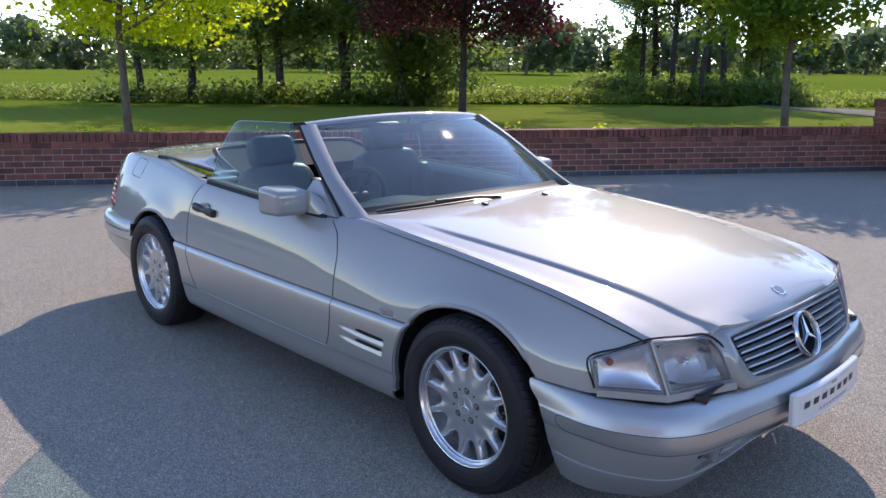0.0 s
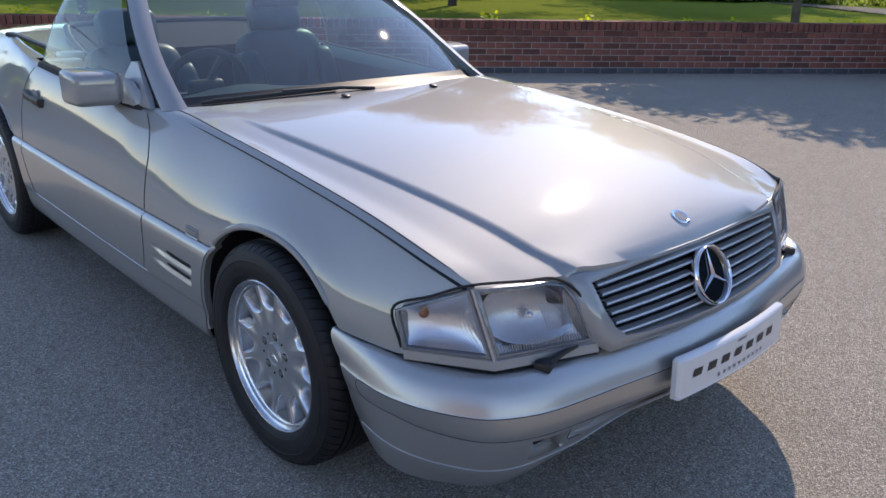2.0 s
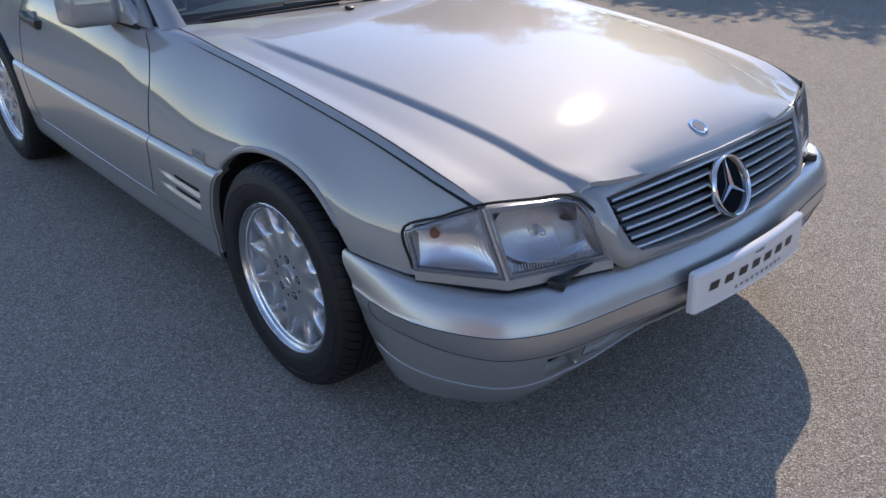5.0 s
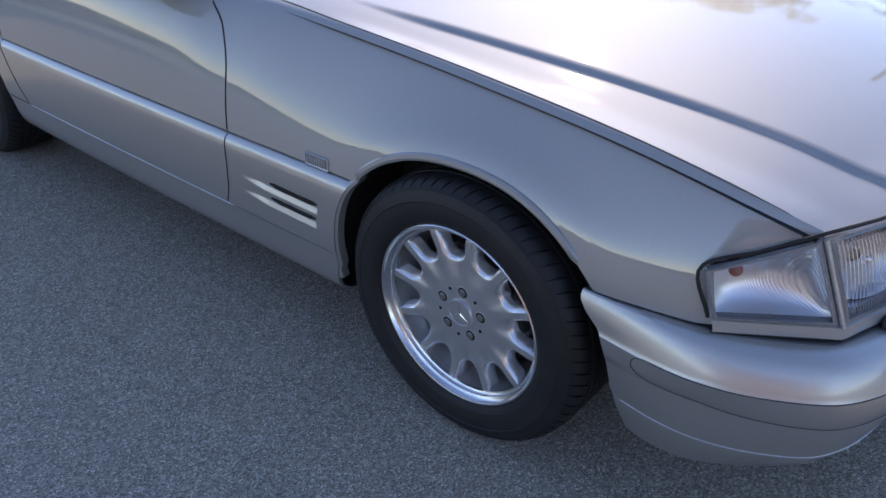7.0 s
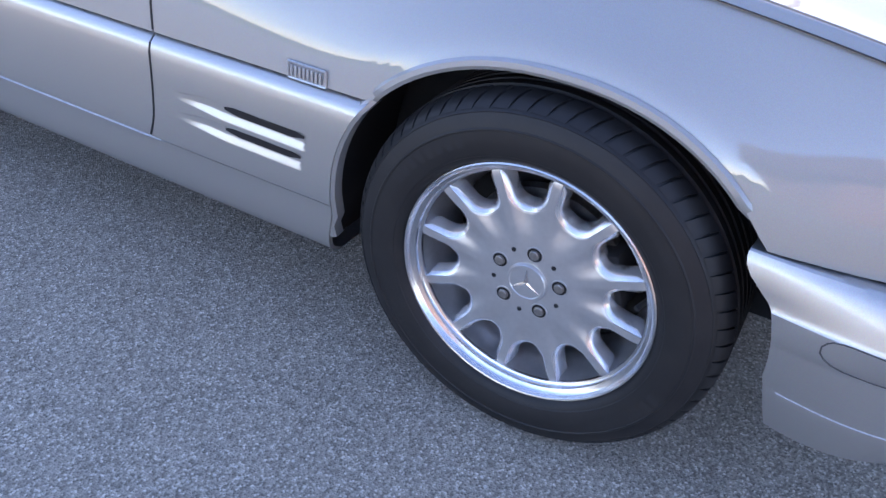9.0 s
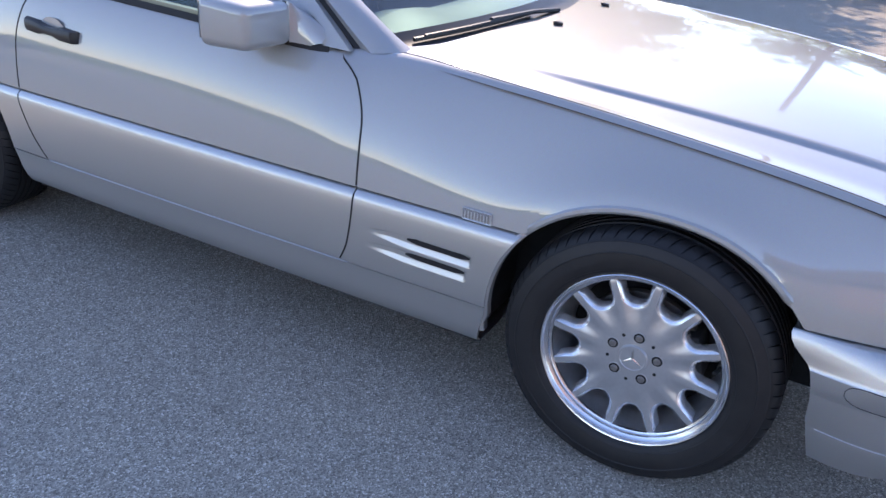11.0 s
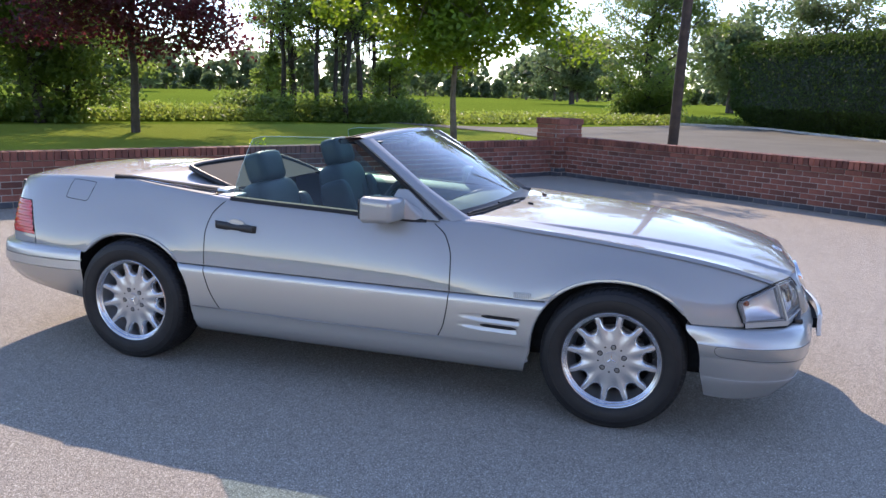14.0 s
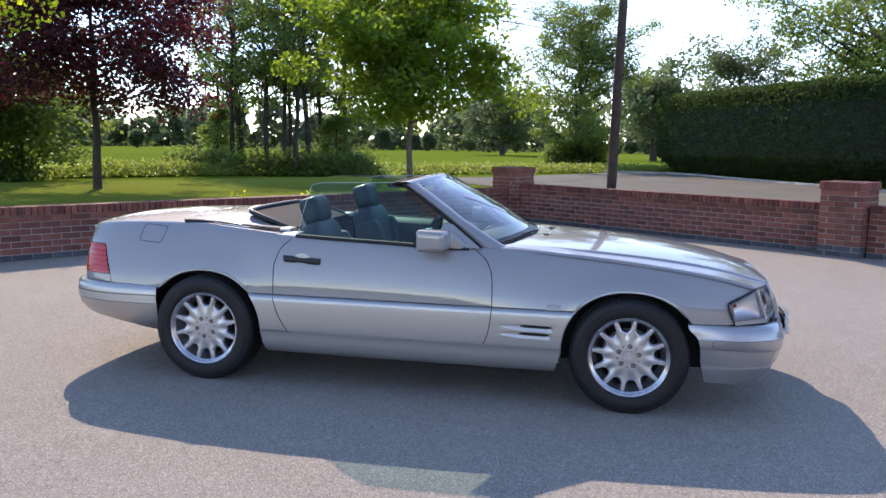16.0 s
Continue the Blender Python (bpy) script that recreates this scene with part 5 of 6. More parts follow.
top_w, low_w, z_lo, z_hi = 0.425, 0.385, 0.545, 0.676
loop = [(-top_w, z_hi), (-0.2, z_hi + 0.011), (0, z_hi + 0.014), (0.2, z_hi + 0.011), (top_w, z_hi), (top_w - 0.012, 0.62), (low_w + 0.008, z_lo + 0.03), (low_w - 0.02, z_lo + 0.006), (0.3, z_lo - 0.002), (0.15, z_lo - 0.010), (0, z_lo - 0.013), (-0.15, z_lo - 0.010), (-0.3, z_lo - 0.002), (-low_w + 0.02, z_lo + 0.006), (-low_w - 0.008, z_lo + 0.03), (-top_w + 0.012, 0.62)]
bm = bmesh.new()
rows = []
for i, (y, z) in enumerate(loop):
    cy, cz = 0.0, 0.61
    top = z > 0.66
    dz = 0.018 if top else (-0.032 if z < 0.58 else 0.0)
    dy = 0.0 if abs(y) < 0.35 else math.copysign(0.044 if z < 0.66 else 0.034, y)
    o = (nose_x(y, z) + (0.0 if top else 0.004), y, z)
    mid = (nose_x(y, z) + (-0.004 if top else 0.006), y + dy * 0.5, z + dz * 0.5)
    far = (nose_x(y, z) - (0.014 if top else 0.006), y + dy, z + dz)
    behind = (nose_x(y, z) - 0.05, y + dy * (1.15 if z < 0.60 else 1.7), z + dz * 1.12)
    if top:
        ye = y + dy
        edge = Vector((bonnet_front(abs(ye)) - 0.001, ye, bonnet_pt(bonnet_front(abs(ye)) - 0.001, ye) - 0.002))
        o_ = Vector(o)
        mid, far, behind = o_.lerp(edge, 0.45) + Vector((0.004, 0, 0.002)), edge, edge + Vector((-0.03, dy * 0.6, -0.012))
    inner = (nose_x(y, z) - 0.05, y * 0.99, z)
    rows.append([inner, o, mid, far, behind])
sub = []
n = len(rows)
for i in range(n):
    for k in range(3):
        t = k / 3
        sub.append([Vector(a).lerp(Vector(b), t) for a, b in zip(rows[i], rows[(i + 1) % n])])
grid(bm, sub, close_u=True)
shell = part("grille_shell", bm, PAINT, car, "silver surround of the grille", 70)
bm = bmesh.new()
grid(bm, [[(nose_x(y, z) - 0.035, y, z) for z in spread(0.52, 0.70, 4)] for y in spread(-0.44, 0.44, 16)])
part("grille_back", bm, DARK, shell, "dark opening behind the bars")
for k in range(6):
    z = lin(0.560, 0.668, k / 5) - 0.002
    wide = lin(low_w, top_w, (z - z_lo) / (z_hi - z_lo)) - 0.012
    bm = bmesh.new()
    sag = lambda y: -0.010 * (1 - (y / 0.4) ** 2) * (1 - 2 * (z - z_lo) / (z_hi - z_lo))
    grid(bm, [[(nose_x(y, z) - 0.020, y, z + sag(y) + 0.0045), (nose_x(y, z) - 0.002, y, z + sag(y) + 0.003), (nose_x(y, z), y, z + sag(y)), (nose_x(y, z) - 0.002, y, z + sag(y) - 0.004), (nose_x(y, z) - 0.020, y, z + sag(y) - 0.006)] for y in spread(-wide, wide, 24)])
    part("grille_bar", bm, SILVER_TRIM, shell)
tilt = Matrix.Translation((nose_x(0, 0.606) + 0.006, 0, 0.606)) @ Matrix.Rotation(radians(90 - 24), 4, "Y")
emblem = part("grille_emblem", move(lathe(bmesh.new(), [(0.0705, -0.008), (0.0705, 0.006), (0.0725, 0.010), (0.0755, 0.011), (0.0785, 0.007), (0.079, -0.008)], 56, "z"), tilt), CHROME, shell, "round chrome ring emblem")
part("emblem_disc", move(lathe(bmesh.new(), [(0.0, 0.0), (0.0715, 0.0)], 40, "z"), tilt), NAVY, emblem, "glossy black disc")


def arms(size, hub, lift, tip=0.06):
    """Three tapering ridged arms from a hub."""
    bm = bmesh.new()
    top = bm.verts.new((0, 0, lift))
    ring = []
    for k in range(6):
        a = radians(180 + 60 * k)
        r = size if k % 2 == 0 else hub
        ring.append(bm.verts.new((r * math.cos(a), r * math.sin(a), 0.001)))
    for k in range(6):
        bm.faces.new((top, ring[k], ring[(k + 1) % 6]))
    return bm


part("emblem_arms", move(arms(0.072, 0.0068, 0.009), tilt @ Matrix.Translation((0, 0, 0.002))), CHROME, emblem, "three tapering chrome arms", 5)

# ---- front bumper
BUMPER = [(0.300, 0.832), (0.400, 0.840), (0.500, 0.845), (0.570, 0.836), (0.634, 0.815), (0.706, 0.777), (0.758, 0.735), (0.797, 0.672), (0.822, 0.600), (0.839, 0.500), (0.853, 0.400), (0.875, 0.260), (0.889, 0.130), (0.893, 0.0)]
line = smoothed([(x, -y, 0) for x, y in BUMPER] + [(x, y, 0) for x, y in BUMPER[-2::-1]], 576)


def swept(bm, line, profile, lo=0.0, hi=1.0, shape=None):
    """Sweeps (out, z) pairs along a line; shape(point, f) gives the pairs where they change on the way, f being 0 at the ends and 0.5 in the middle."""
    rows = []
    k0, k1 = round(lo * (len(line) - 1)), round(hi * (len(line) - 1))
    for i in range(k0, k1 + 1):
        way = (line[min(i + 1, len(line) - 1)] - line[max(i - 1, 0)]).normalized()
        out = Vector((way.y, -way.x, 0))
        f = min(i, len(line) - 1 - i) / (len(line) - 1)
        rows.append([line[i] + out * o + Vector((0, 0, z)) for o, z in (shape(line[i], f) if shape else profile)])
    return grid(bm, rows)


UPPER_SEAM, LOWER_SEAM = 0.4425, 0.3925


def bumper_seam_z(p, f):
    """Height of the joint over the chin lip: it climbs towards the middle."""
    y = abs(p.y)
    return 0.289 + (0.034 * smooth(0.545, 0.30, y) + 0.012 * smooth(0.70, 0.55, y) if f > 0.2 else 0.0)


def bumper_section(p, f):
    """One section of the bumper: rounded shoulder, moulded strip between two grooves, lower panel with its scoops, chin lip."""
    y = abs(p.y)
    g2 = LOWER_SEAM - 0.010 * smooth(0.05, 0.20, f)
    seam = bumper_seam_z(p, f)
    lip = 0.093 * smooth(0.36, 0.60, y) if f > 0.2 else 0.093
    under = lin(0.062, 0.105, smooth(0.03, 0.24, f))
    soft = lin(0.30, 1.0, smooth(0.0, 0.15, f))
    lean = lin(-0.005, -0.015, smooth(0.03, 0.11, f)) + 0.012 * smooth(0.10, 0.26, f)
    pts = [(-0.085, 0.509), (-0.058 * soft, 0.5150), (-0.046 * soft, 0.5128), (-0.034 * soft, 0.5060), (-0.023 * soft, 0.4960), (-0.0135 * soft, 0.4820), (-0.006 * soft, 0.466), (-0.001, 0.453), (0.0015, UPPER_SEAM + 0.001)]
    pts += [(0.0030, UPPER_SEAM - 0.001), (0.25 * lean + 0.0035, 0.428), (0.6 * lean + 0.0025, 0.410), (lean + 0.0012, g2 + 0.001), (lean, g2 - 0.001)]
    # lower panel: a scoop near each corner, a shelf set back between them
    scoop = smooth(0.645, 0.640, y) * smooth(0.552, 0.556, y)
    shelf = smooth(0.538, 0.532, y)
    for v in (0.08, 0.14, 0.165, 0.195, 0.25, 0.34, 0.43, 0.50, 0.52, 0.60, 0.68, 0.755, 0.80, 0.90, 1.0):
        o = lin(lean - 0.001, -0.032, v**1.25)
        o -= 0.034 * scoop * smooth(0.160, 0.196, v) * smooth(0.80, 0.754, v)
        o -= shelf * (0.006 + 0.010 * smooth(0.53, 0.40, y)) * smooth(0.138, 0.166, v) * smooth(0.52, 0.499, v)
        pts.append((o, lin(g2 - 0.001, seam + 0.001, v)))
    so = pts[-1][0]
    for v in (0.0, 0.2, 0.4, 0.6, 0.8, 0.93, 1.0):
        pts.append((lin(so, -under, v**1.25 if lip > 0.01 else v), seam - 0.001 - lip * v))
    pts += [(-under - 0.012, seam - 0.005 - lip), (-under - 0.06, seam - lip + 0.004)]
    return pts


bm = bmesh.new()
swept(bm, line, None, 0, 1, bumper_section)
for v in bm.verts:
    if v.co.x < 0.46:
        v.co.x = 0.46 - (0.46 - v.co.x) * (0.46 - lin(arch_x(v.co.z), 0.300, smooth(0.44, 0.51, v.co.z))) / (0.46 - 0.300)
skin(bm, 0.012, lambda co: Vector((-0.6, 0, 0)) if abs(co.y) < 0.70 else Vector((0.1, -math.copysign(0.7, co.y), 0)))
front_bumper = part("front_bumper", bm, CLADDING, car, "silver front bumper with a moulded strip", 28)


def on_bumper(k, z):
    """The bumper's surface at a step of its line and a height, a hair proud."""
    way = (line[min(k + 1, len(line) - 1)] - line[max(k - 1, 0)]).normalized()
    f = min(k, len(line) - 1 - k) / (len(line) - 1)
    pts = bumper_section(line[k], f)[7:]
    for (o0, z0), (o1, z1) in zip(pts, pts[1:]):
        if z0 >= z >= z1 and z0 > z1:
            p = line[k] + Vector((way.y, -way.x, 0)) * (lin(o0, o1, (z0 - z) / (z0 - z1)) + 0.0002) + Vector((0, 0, z))
            if p.x < 0.46:
                p.x = 0.46 - (0.46 - p.x) * (0.46 - lin(arch_x(z), 0.300, smooth(0.44, 0.51, z))) / (0.46 - 0.300)
            return p
    return line[k] + Vector((0, 0, z))


def low_seam(k):
    return LOWER_SEAM - 0.010 * smooth(0.05, 0.20, min(k, 576 - k) / 576)


# fine seams: the outline of the moulded strip, closed at both ends, and the joint over the chin lip
last = next(k for k in range(len(line)) if line[k].x > 0.392)
path = [on_bumper(k, UPPER_SEAM) for k in range(last + 14, 564 - last, 4)]
path += [on_bumper(576 - last - 2 * k, z) for k, z in ((5, UPPER_SEAM - 0.0008), (3, UPPER_SEAM - 0.004), (2, UPPER_SEAM - 0.009), (1, UPPER_SEAM - 0.018), (1, UPPER_SEAM - 0.030), (2, LOWER_SEAM + 0.012), (4, LOWER_SEAM + 0.005), (7, LOWER_SEAM + 0.001))]
path += [on_bumper(k, low_seam(k)) for k in range(556 - last, last + 20, -4)]
path += [on_bumper(last + 2 * k, z) for k, z in ((7, LOWER_SEAM + 0.001), (4, LOWER_SEAM + 0.005), (2, LOWER_SEAM + 0.012), (1, UPPER_SEAM - 0.030), (1, UPPER_SEAM - 0.018), (2, UPPER_SEAM - 0.009), (3, UPPER_SEAM - 0.004), (5, UPPER_SEAM - 0.0008))]
bm = bmesh.new()
tube(bm, path + path[:1], 0.0012, 6)
part("strip_seam", bm, SEAM, front_bumper, "fine grey seam round the moulded strip")
for lo, hi in ((8, 236), (340, 568)):
    bm = bmesh.new()
    tube(bm, [on_bumper(k, bumper_seam_z(line[k], min(k, 576 - k) / 576)) for k in range(lo, hi, 4)], 0.0014, 6)
    part("lip_seam", bm, SILVER_TRIM, front_bumper, "fine bright seam over the chin lip")


def step_at(y):
    """The step of the bumper's line that passes a distance from the middle, on its front."""
    return min(range(160, 418), key=lambda k: abs(line[k].y - y))


for s in (-1, 1):
    # slot under the strip beside the plate, the curved edge of the ledge and the rim of the scoop
    bm = bmesh.new()
    tube(bm, [on_bumper(step_at(s * y), lin(0.372, 0.366, (0.36 - y) / 0.16)) - Vector((0.003, 0, 0)) for y in spread(0.36, 0.20, 9)], [0.0015] + [0.0052] * 9, 6)
    part("intake_slot", bm, DARK, front_bumper, "black slot beside the plate")
    bm = bmesh.new()
    tube(bm, smoothed([on_bumper(step_at(s * y), z) for y, z in ((0.546, 0.372), (0.546, 0.358), (0.545, 0.346), (0.535, 0.338), (0.50, 0.338))], 18), 0.0011, 6)
    part("ledge_seam", bm, RUBBER, front_bumper, "fine dark edge of the ledge")
    bm = bmesh.new()
    tube(bm, smoothed([on_bumper(step_at(s * y), z) for y, z in ((0.520, 0.350), (0.495, 0.345), (0.46, 0.347), (0.42, 0.353), (0.38, 0.360), (0.34, 0.366))], 24), [0.0008] + [0.0022] * 23 + [0.0008], 6)
    part("ledge_edge", bm, CLADDING, front_bumper)
    bm = bmesh.new()
    tube(bm, smoothed([on_bumper(step_at(s * y), z) for y, z in ((0.556, 0.366), (0.60, 0.367), (0.634, 0.362), (0.646, 0.350), (0.634, 0.332), (0.60, 0.324), (0.556, 0.320))], 30), 0.0016, 6)
    part("scoop_rim", bm, CLADDING, front_bumper)
# closed floor behind the bumper
part("undertray", box(bmesh.new(), (0.36, -0.62, 0.346), (0.79, 0.62, 0.352)), DARK, car, "black undertray behind the bumper")
# show plate with bars in place of lettering
plate_m = Matrix.Translation((0.928, 0.0, 0.428)) @ Matrix.Rotation(radians(-3), 4, "Y")


def plate_pt(y, z, out):
    return plate_m @ Vector((out - 0.25 * y * y, y, z))


def plate_section(y):
    """The plate's rounded section; it draws in round its two upright ends."""
    k = smooth(0.248, 0.262, abs(y))
    h, d = 0.056 - 0.006 * k * k, 0.007 * k * k
    prof = ((-h, -0.012), (-h, 0.002), (-h + 0.003, 0.007 - d), (-h + 0.008, 0.0095 - d), (-h + 0.0095, 0.0080 - d))
    return prof + tuple((-z, o) for z, o in prof[::-1])


bm = bmesh.new()
vs = grid(bm, [[plate_pt(y, z, o) for z, o in plate_section(y)] for y in [-0.262, -0.260, -0.256, -0.251, -0.247] + spread(-0.24, 0.24, 16) + [0.247, 0.251, 0.256, 0.260, 0.262]])
bm.faces.new(vs[0])
bm.faces.new(vs[-1][::-1])
plate = part("show_plate", bm, PLATE, car, "white acrylic show plate with dark bars")
bm = bmesh.new()
vs = grid(bm, [[plate_pt(y, z, o) for z, o in ((-0.030, -0.012), (-0.030, -0.042), (0.020, -0.042), (0.020, -0.012))] for y in spread(-0.20, 0.20, 16)], close_v=True)
bm.faces.new(vs[0])
bm.faces.new(vs[-1][::-1])
part("plate_bracket", bm, DARK, plate, "black bracket behind the plate")


def plate_bar(y0, y1, z0, z1, mat, nm, slant=0.0):
    bm = bmesh.new()
    grid(bm, [[plate_pt(y + slant * (z - z0), z, 0.0092) for z in (z0, z1)] for y in spread(y0, y1, 3)])
    part(nm, bm, mat, plate)


for k in range(7):
    y = -0.195 + k * 0.059
    plate_bar(y - 0.0175, y + 0.0175, -0.004, 0.017, INK, "lettering_bar", 0.25)
for k in range(10):
    y = -0.10 + k * 0.024
    plate_bar(y - 0.005, y + 0.005, -0.034, -0.025, GREY_INK, "small_bar")
plate_bar(-0.022, 0.020, 0.034, 0.040, GREY_INK, "small_bar")

# ---- rear bumper and tail panel
REAR = [(-2.842, 0.812), (-2.95, 0.826), (-3.15, 0.815), (-3.33, 0.775), (-3.45, 0.700), (-3.525, 0.560), (-3.56, 0.30), (-3.57, 0.0)]
rline = smoothed([(x, -y, 0) for x, y in REAR] + [(x, y, 0) for x, y in REAR[-2::-1]], 60)
bm = bmesh.new()
swept(bm, rline, [(0.17, 0.550), (0.02, 0.556), (0.004, 0.545), (-0.002, 0.52), (-0.004, 0.502), (0.006, 0.4995), (0.006, 0.4965), (-0.005, 0.494), (-0.006, 0.450), (0.005, 0.4475), (0.005, 0.4445), (0.0, 0.442), (0.014, 0.36), (0.05, 0.285), (0.09, 0.265)])
for v in bm.verts:
    if v.co.z < 0.44 and v.co.x < -2.9:
        v.co.z += 0.080 * min(1.0, (-2.9 - v.co.x) / 0.5) * (0.44 - v.co.z) / 0.175
skin(bm, 0.012, lambda co: Vector((0.5, 0, 0)))
part("rear_bumper", bm, CLADDING, car, "silver rear bumper", 50)
# boot lid
deck_z = lambda x, y: crest_z(x) + 0.030 * (1 - (abs(y) / (half_w(x) - crest_in(x))) ** 2.4)
bm = bmesh.new()
rows = []
for k in spread(-1, 1, 24):
    y = k * (half_w(-3.455) - crest_in(-3.455) + 0.10)
    inset = 0.035 * abs(k) ** 6
    top = deck_z(-3.455, min(abs(y), half_w(-3.455) - crest_in(-3.455) - 0.004)) - 0.003
    rows.append([(-3.458 + inset, y, 0.50), (-3.462 + inset, y, 0.62), (-3.466 + inset, y, 0.76), (-3.464 + inset, y, top - 0.03), (-3.456 + inset, y, top), (-3.440 + inset, y, top - 0.004)])
grid(bm, rows)
part("tail_panel", bm, PAINT, car, "silver tail panel between the lamps")
bm = bmesh.new()
grid(bm, [[(x, k * (half_w(x) - crest_in(x) - 0.003), deck_z(x, k * (half_w(x) - crest_in(x) - 0.003))) for k in spread(-1, 1, 24)] for x in spread(-3.455, -2.735, 20)])
skin(bm, 0.015, lambda co: Vector((0, 0, -1)))
part("boot_lid", bm, PAINT, car, "", 60)
# lid over the folded roof, with the cockpit cut out of it
side_z_of = lambda x: crest_z(x) + 0.016
bm = bmesh.new()
rows = []
lid_edge = pchip((-2.73, 0.640), (-2.66, 0.635), (-2.4, 0.615), (-2.08, 0.585))
for x in spread(-2.73, -2.36, 10):
    w = lid_edge(x)
    mid_z, side_z = 0.985 - 0.012 * smooth(-2.60, -2.73, x) + 0.010 * smooth(-2.6, -2.36, x), crest_z(x) + 0.016
    rows.append([(x, k * w, side_z + (mid_z - side_z) * (1 - abs(k) ** 3.2)) for k in spread(-1, 1, 24)])
grid(bm, rows)
for s in (-1, 1):
    rows = []
    for x in spread(-2.36, -2.08, 8):
        w = lid_edge(x)
        inner = lin(0.44, 0.530, smooth(-2.36, -2.20, x))
        z = 0.981 - 0.065 * smooth(-2.36, -2.08, x)
        top_z = side_z_of(x) + (0.992 - 0.070 * smooth(-2.36, -2.08, x) - side_z_of(x)) * (1 - (inner / w) ** 3.2)
        rows.append([(x, s * lin(inner, w, q), lin(top_z, side_z_of(x), q**1.6)) for q in spread(0, 1, 6)])
    grid(bm, rows)
skin(bm, 0.022, lambda co: Vector((0, 0, -1)))
roof_lid = part("roof_lid", bm, PAINT, car, "silver lid over the folded roof", 60)
for s in (-1, 1):
    bm = bmesh.new()
    rows = []
    for x in spread(-2.72, -2.06, 18):
        wo = half_w(x) - crest_in(x)
        z = crest_z(x)
        w = lid_edge(x)
        rows.append([(x, s * (wo + 0.004), z + 0.001), (x, s * (wo - 0.010), z + 0.002), (x, s * lin(wo, w, 0.55), z + 0.002), (x, s * (w + 0.004), z - 0.004), (x, s * (w - 0.012), z - 0.02)])
    grid(bm, rows)
    part("lid_ledge", bm, PAINT, car)
    bm = bmesh.new()
    edge_z = lambda x: crest_z(x) + 0.012
    grid(bm, [[(x, s * (lid_edge(x) + o), edge_z(x) + d) for o, d in ((-0.004, 0.004), (0.004, -0.002), (0.008, -0.008), (0.009, -0.020), (0.009, -0.05))] for x in spread(-2.72, -2.07, 16)])
    part("lid_side", bm, PAINT, roof_lid)
    bm = bmesh.new()
    tube(bm, [(x, s * (lid_edge(x) + 0.015), crest_z(x) + 0.004) for x in spread(-2.71, -2.07, 16)], 0.0115, 8)
    part("lid_seal", bm, RUBBER, roof_lid, "black seal")
    bm = bmesh.new()
    rows = []
    for x in spread(-2.70, -2.07, 16):
        wo, w = half_w(x) - crest_in(x), lid_edge(x)
        reach = lin(0.15, 0.62, smooth(-2.70, -2.35, x))
        rows.append([(x, s * (w + 0.014), crest_z(x) + 0.007), (x, s * lin(w + 0.02, wo, 0.5 * reach), crest_z(x) + 0.009), (x, s * lin(w + 0.02, wo, reach), crest_z(x) + 0.007), (x, s * (lin(w + 0.02, wo, reach) + 0.003), crest_z(x) + 0.001)])
    grid(bm, rows)
    part("lid_trim", bm, NAVY, roof_lid, "glossy black trim beside the lid")
    bm = bmesh.new()
    box(bm, (-2.10, min(s * 0.52, s * 0.63), 0.890), (-2.03, max(s * 0.52, s * 0.63), 0.922), 0.010, 2)
    box(bm, (-2.055, min(s * 0.56, s * 0.70), 0.878), (-1.96, max(s * 0.56, s * 0.70), 0.900), 0.008, 2)
    part("hinge_cover", bm, SILVER_TRIM, car, "bright hinge cover behind the door")
# padded bar folded down behind the seats, with its mesh
bm = bmesh.new()
bar = smoothed([(-2.02, -0.50, 0.885), (-2.12, -0.52, 0.925), (-2.30, -0.50, 0.985), (-2.372, -0.42, 1.006), (-2.385, 0.0, 1.012), (-2.372, 0.42, 1.006), (-2.30, 0.50, 0.985), (-2.12, 0.52, 0.925), (-2.02, 0.50, 0.885)], 60)
tube(bm, bar, 0.016, 10)
roll_bar = part("roll_bar", bm, BLACK, car, "black padded bar folded flat behind the seats")
bm = bmesh.new()
grid(bm, [[(x, y, 1.004 - (x + 2.37) * 0.30) for y in spread(-0.49, 0.49, 10)] for x in spread(-2.37, -2.06, 6)])
part("wind_net", bm, MESH_GREY, roll_bar, "grey wind net")

# ---- windscreen
screen_lo = lambda y: Vector((-0.625 - 0.165 * (abs(y) / 0.68) ** 2.2, y, 0.905 - 0.030 * (abs(y) / 0.68) ** 2))
screen_hi = lambda y: Vector((-1.225 - 0.075 * (abs(y) / 0.57) ** 2.2, y, 1.236 - 0.030 * (abs(y) / 0.57) ** 2))


def screen_pt(k, v):
    p = screen_lo(0.675 * k).lerp(screen_hi(0.565 * k), v)
    return p + Vector((0.05, 0, 0.03)) * math.sin(math.pi * v) * 0.35


bm = bmesh.new()
grid(bm, [[screen_pt(k, v) for v in spread(0, 1, 12)] for k in spread(-1, 1, 24)])
screen = part("windscreen", bm, SCREEN, car, "greenish raked windscreen", 80)
bm = bmesh.new()
rows = []
for k in spread(-1, 1, 24):
    p = screen_pt(k, 1.0)
    rows.append([p + Vector(o) for o in ((0.012, 0, -0.008), (0.006, 0, 0.006), (-0.02, 0, 0.014), (-0.075, 0, 0.008), (-0.125, 0, -0.006), (-0.12, 0, -0.024), (-0.02, 0, -0.024))])
grid(bm, rows, close_v=True)
part("screen_header", bm, PAINT, screen, "silver frame along the top of the windscreen", 50)
bm = bmesh.new()
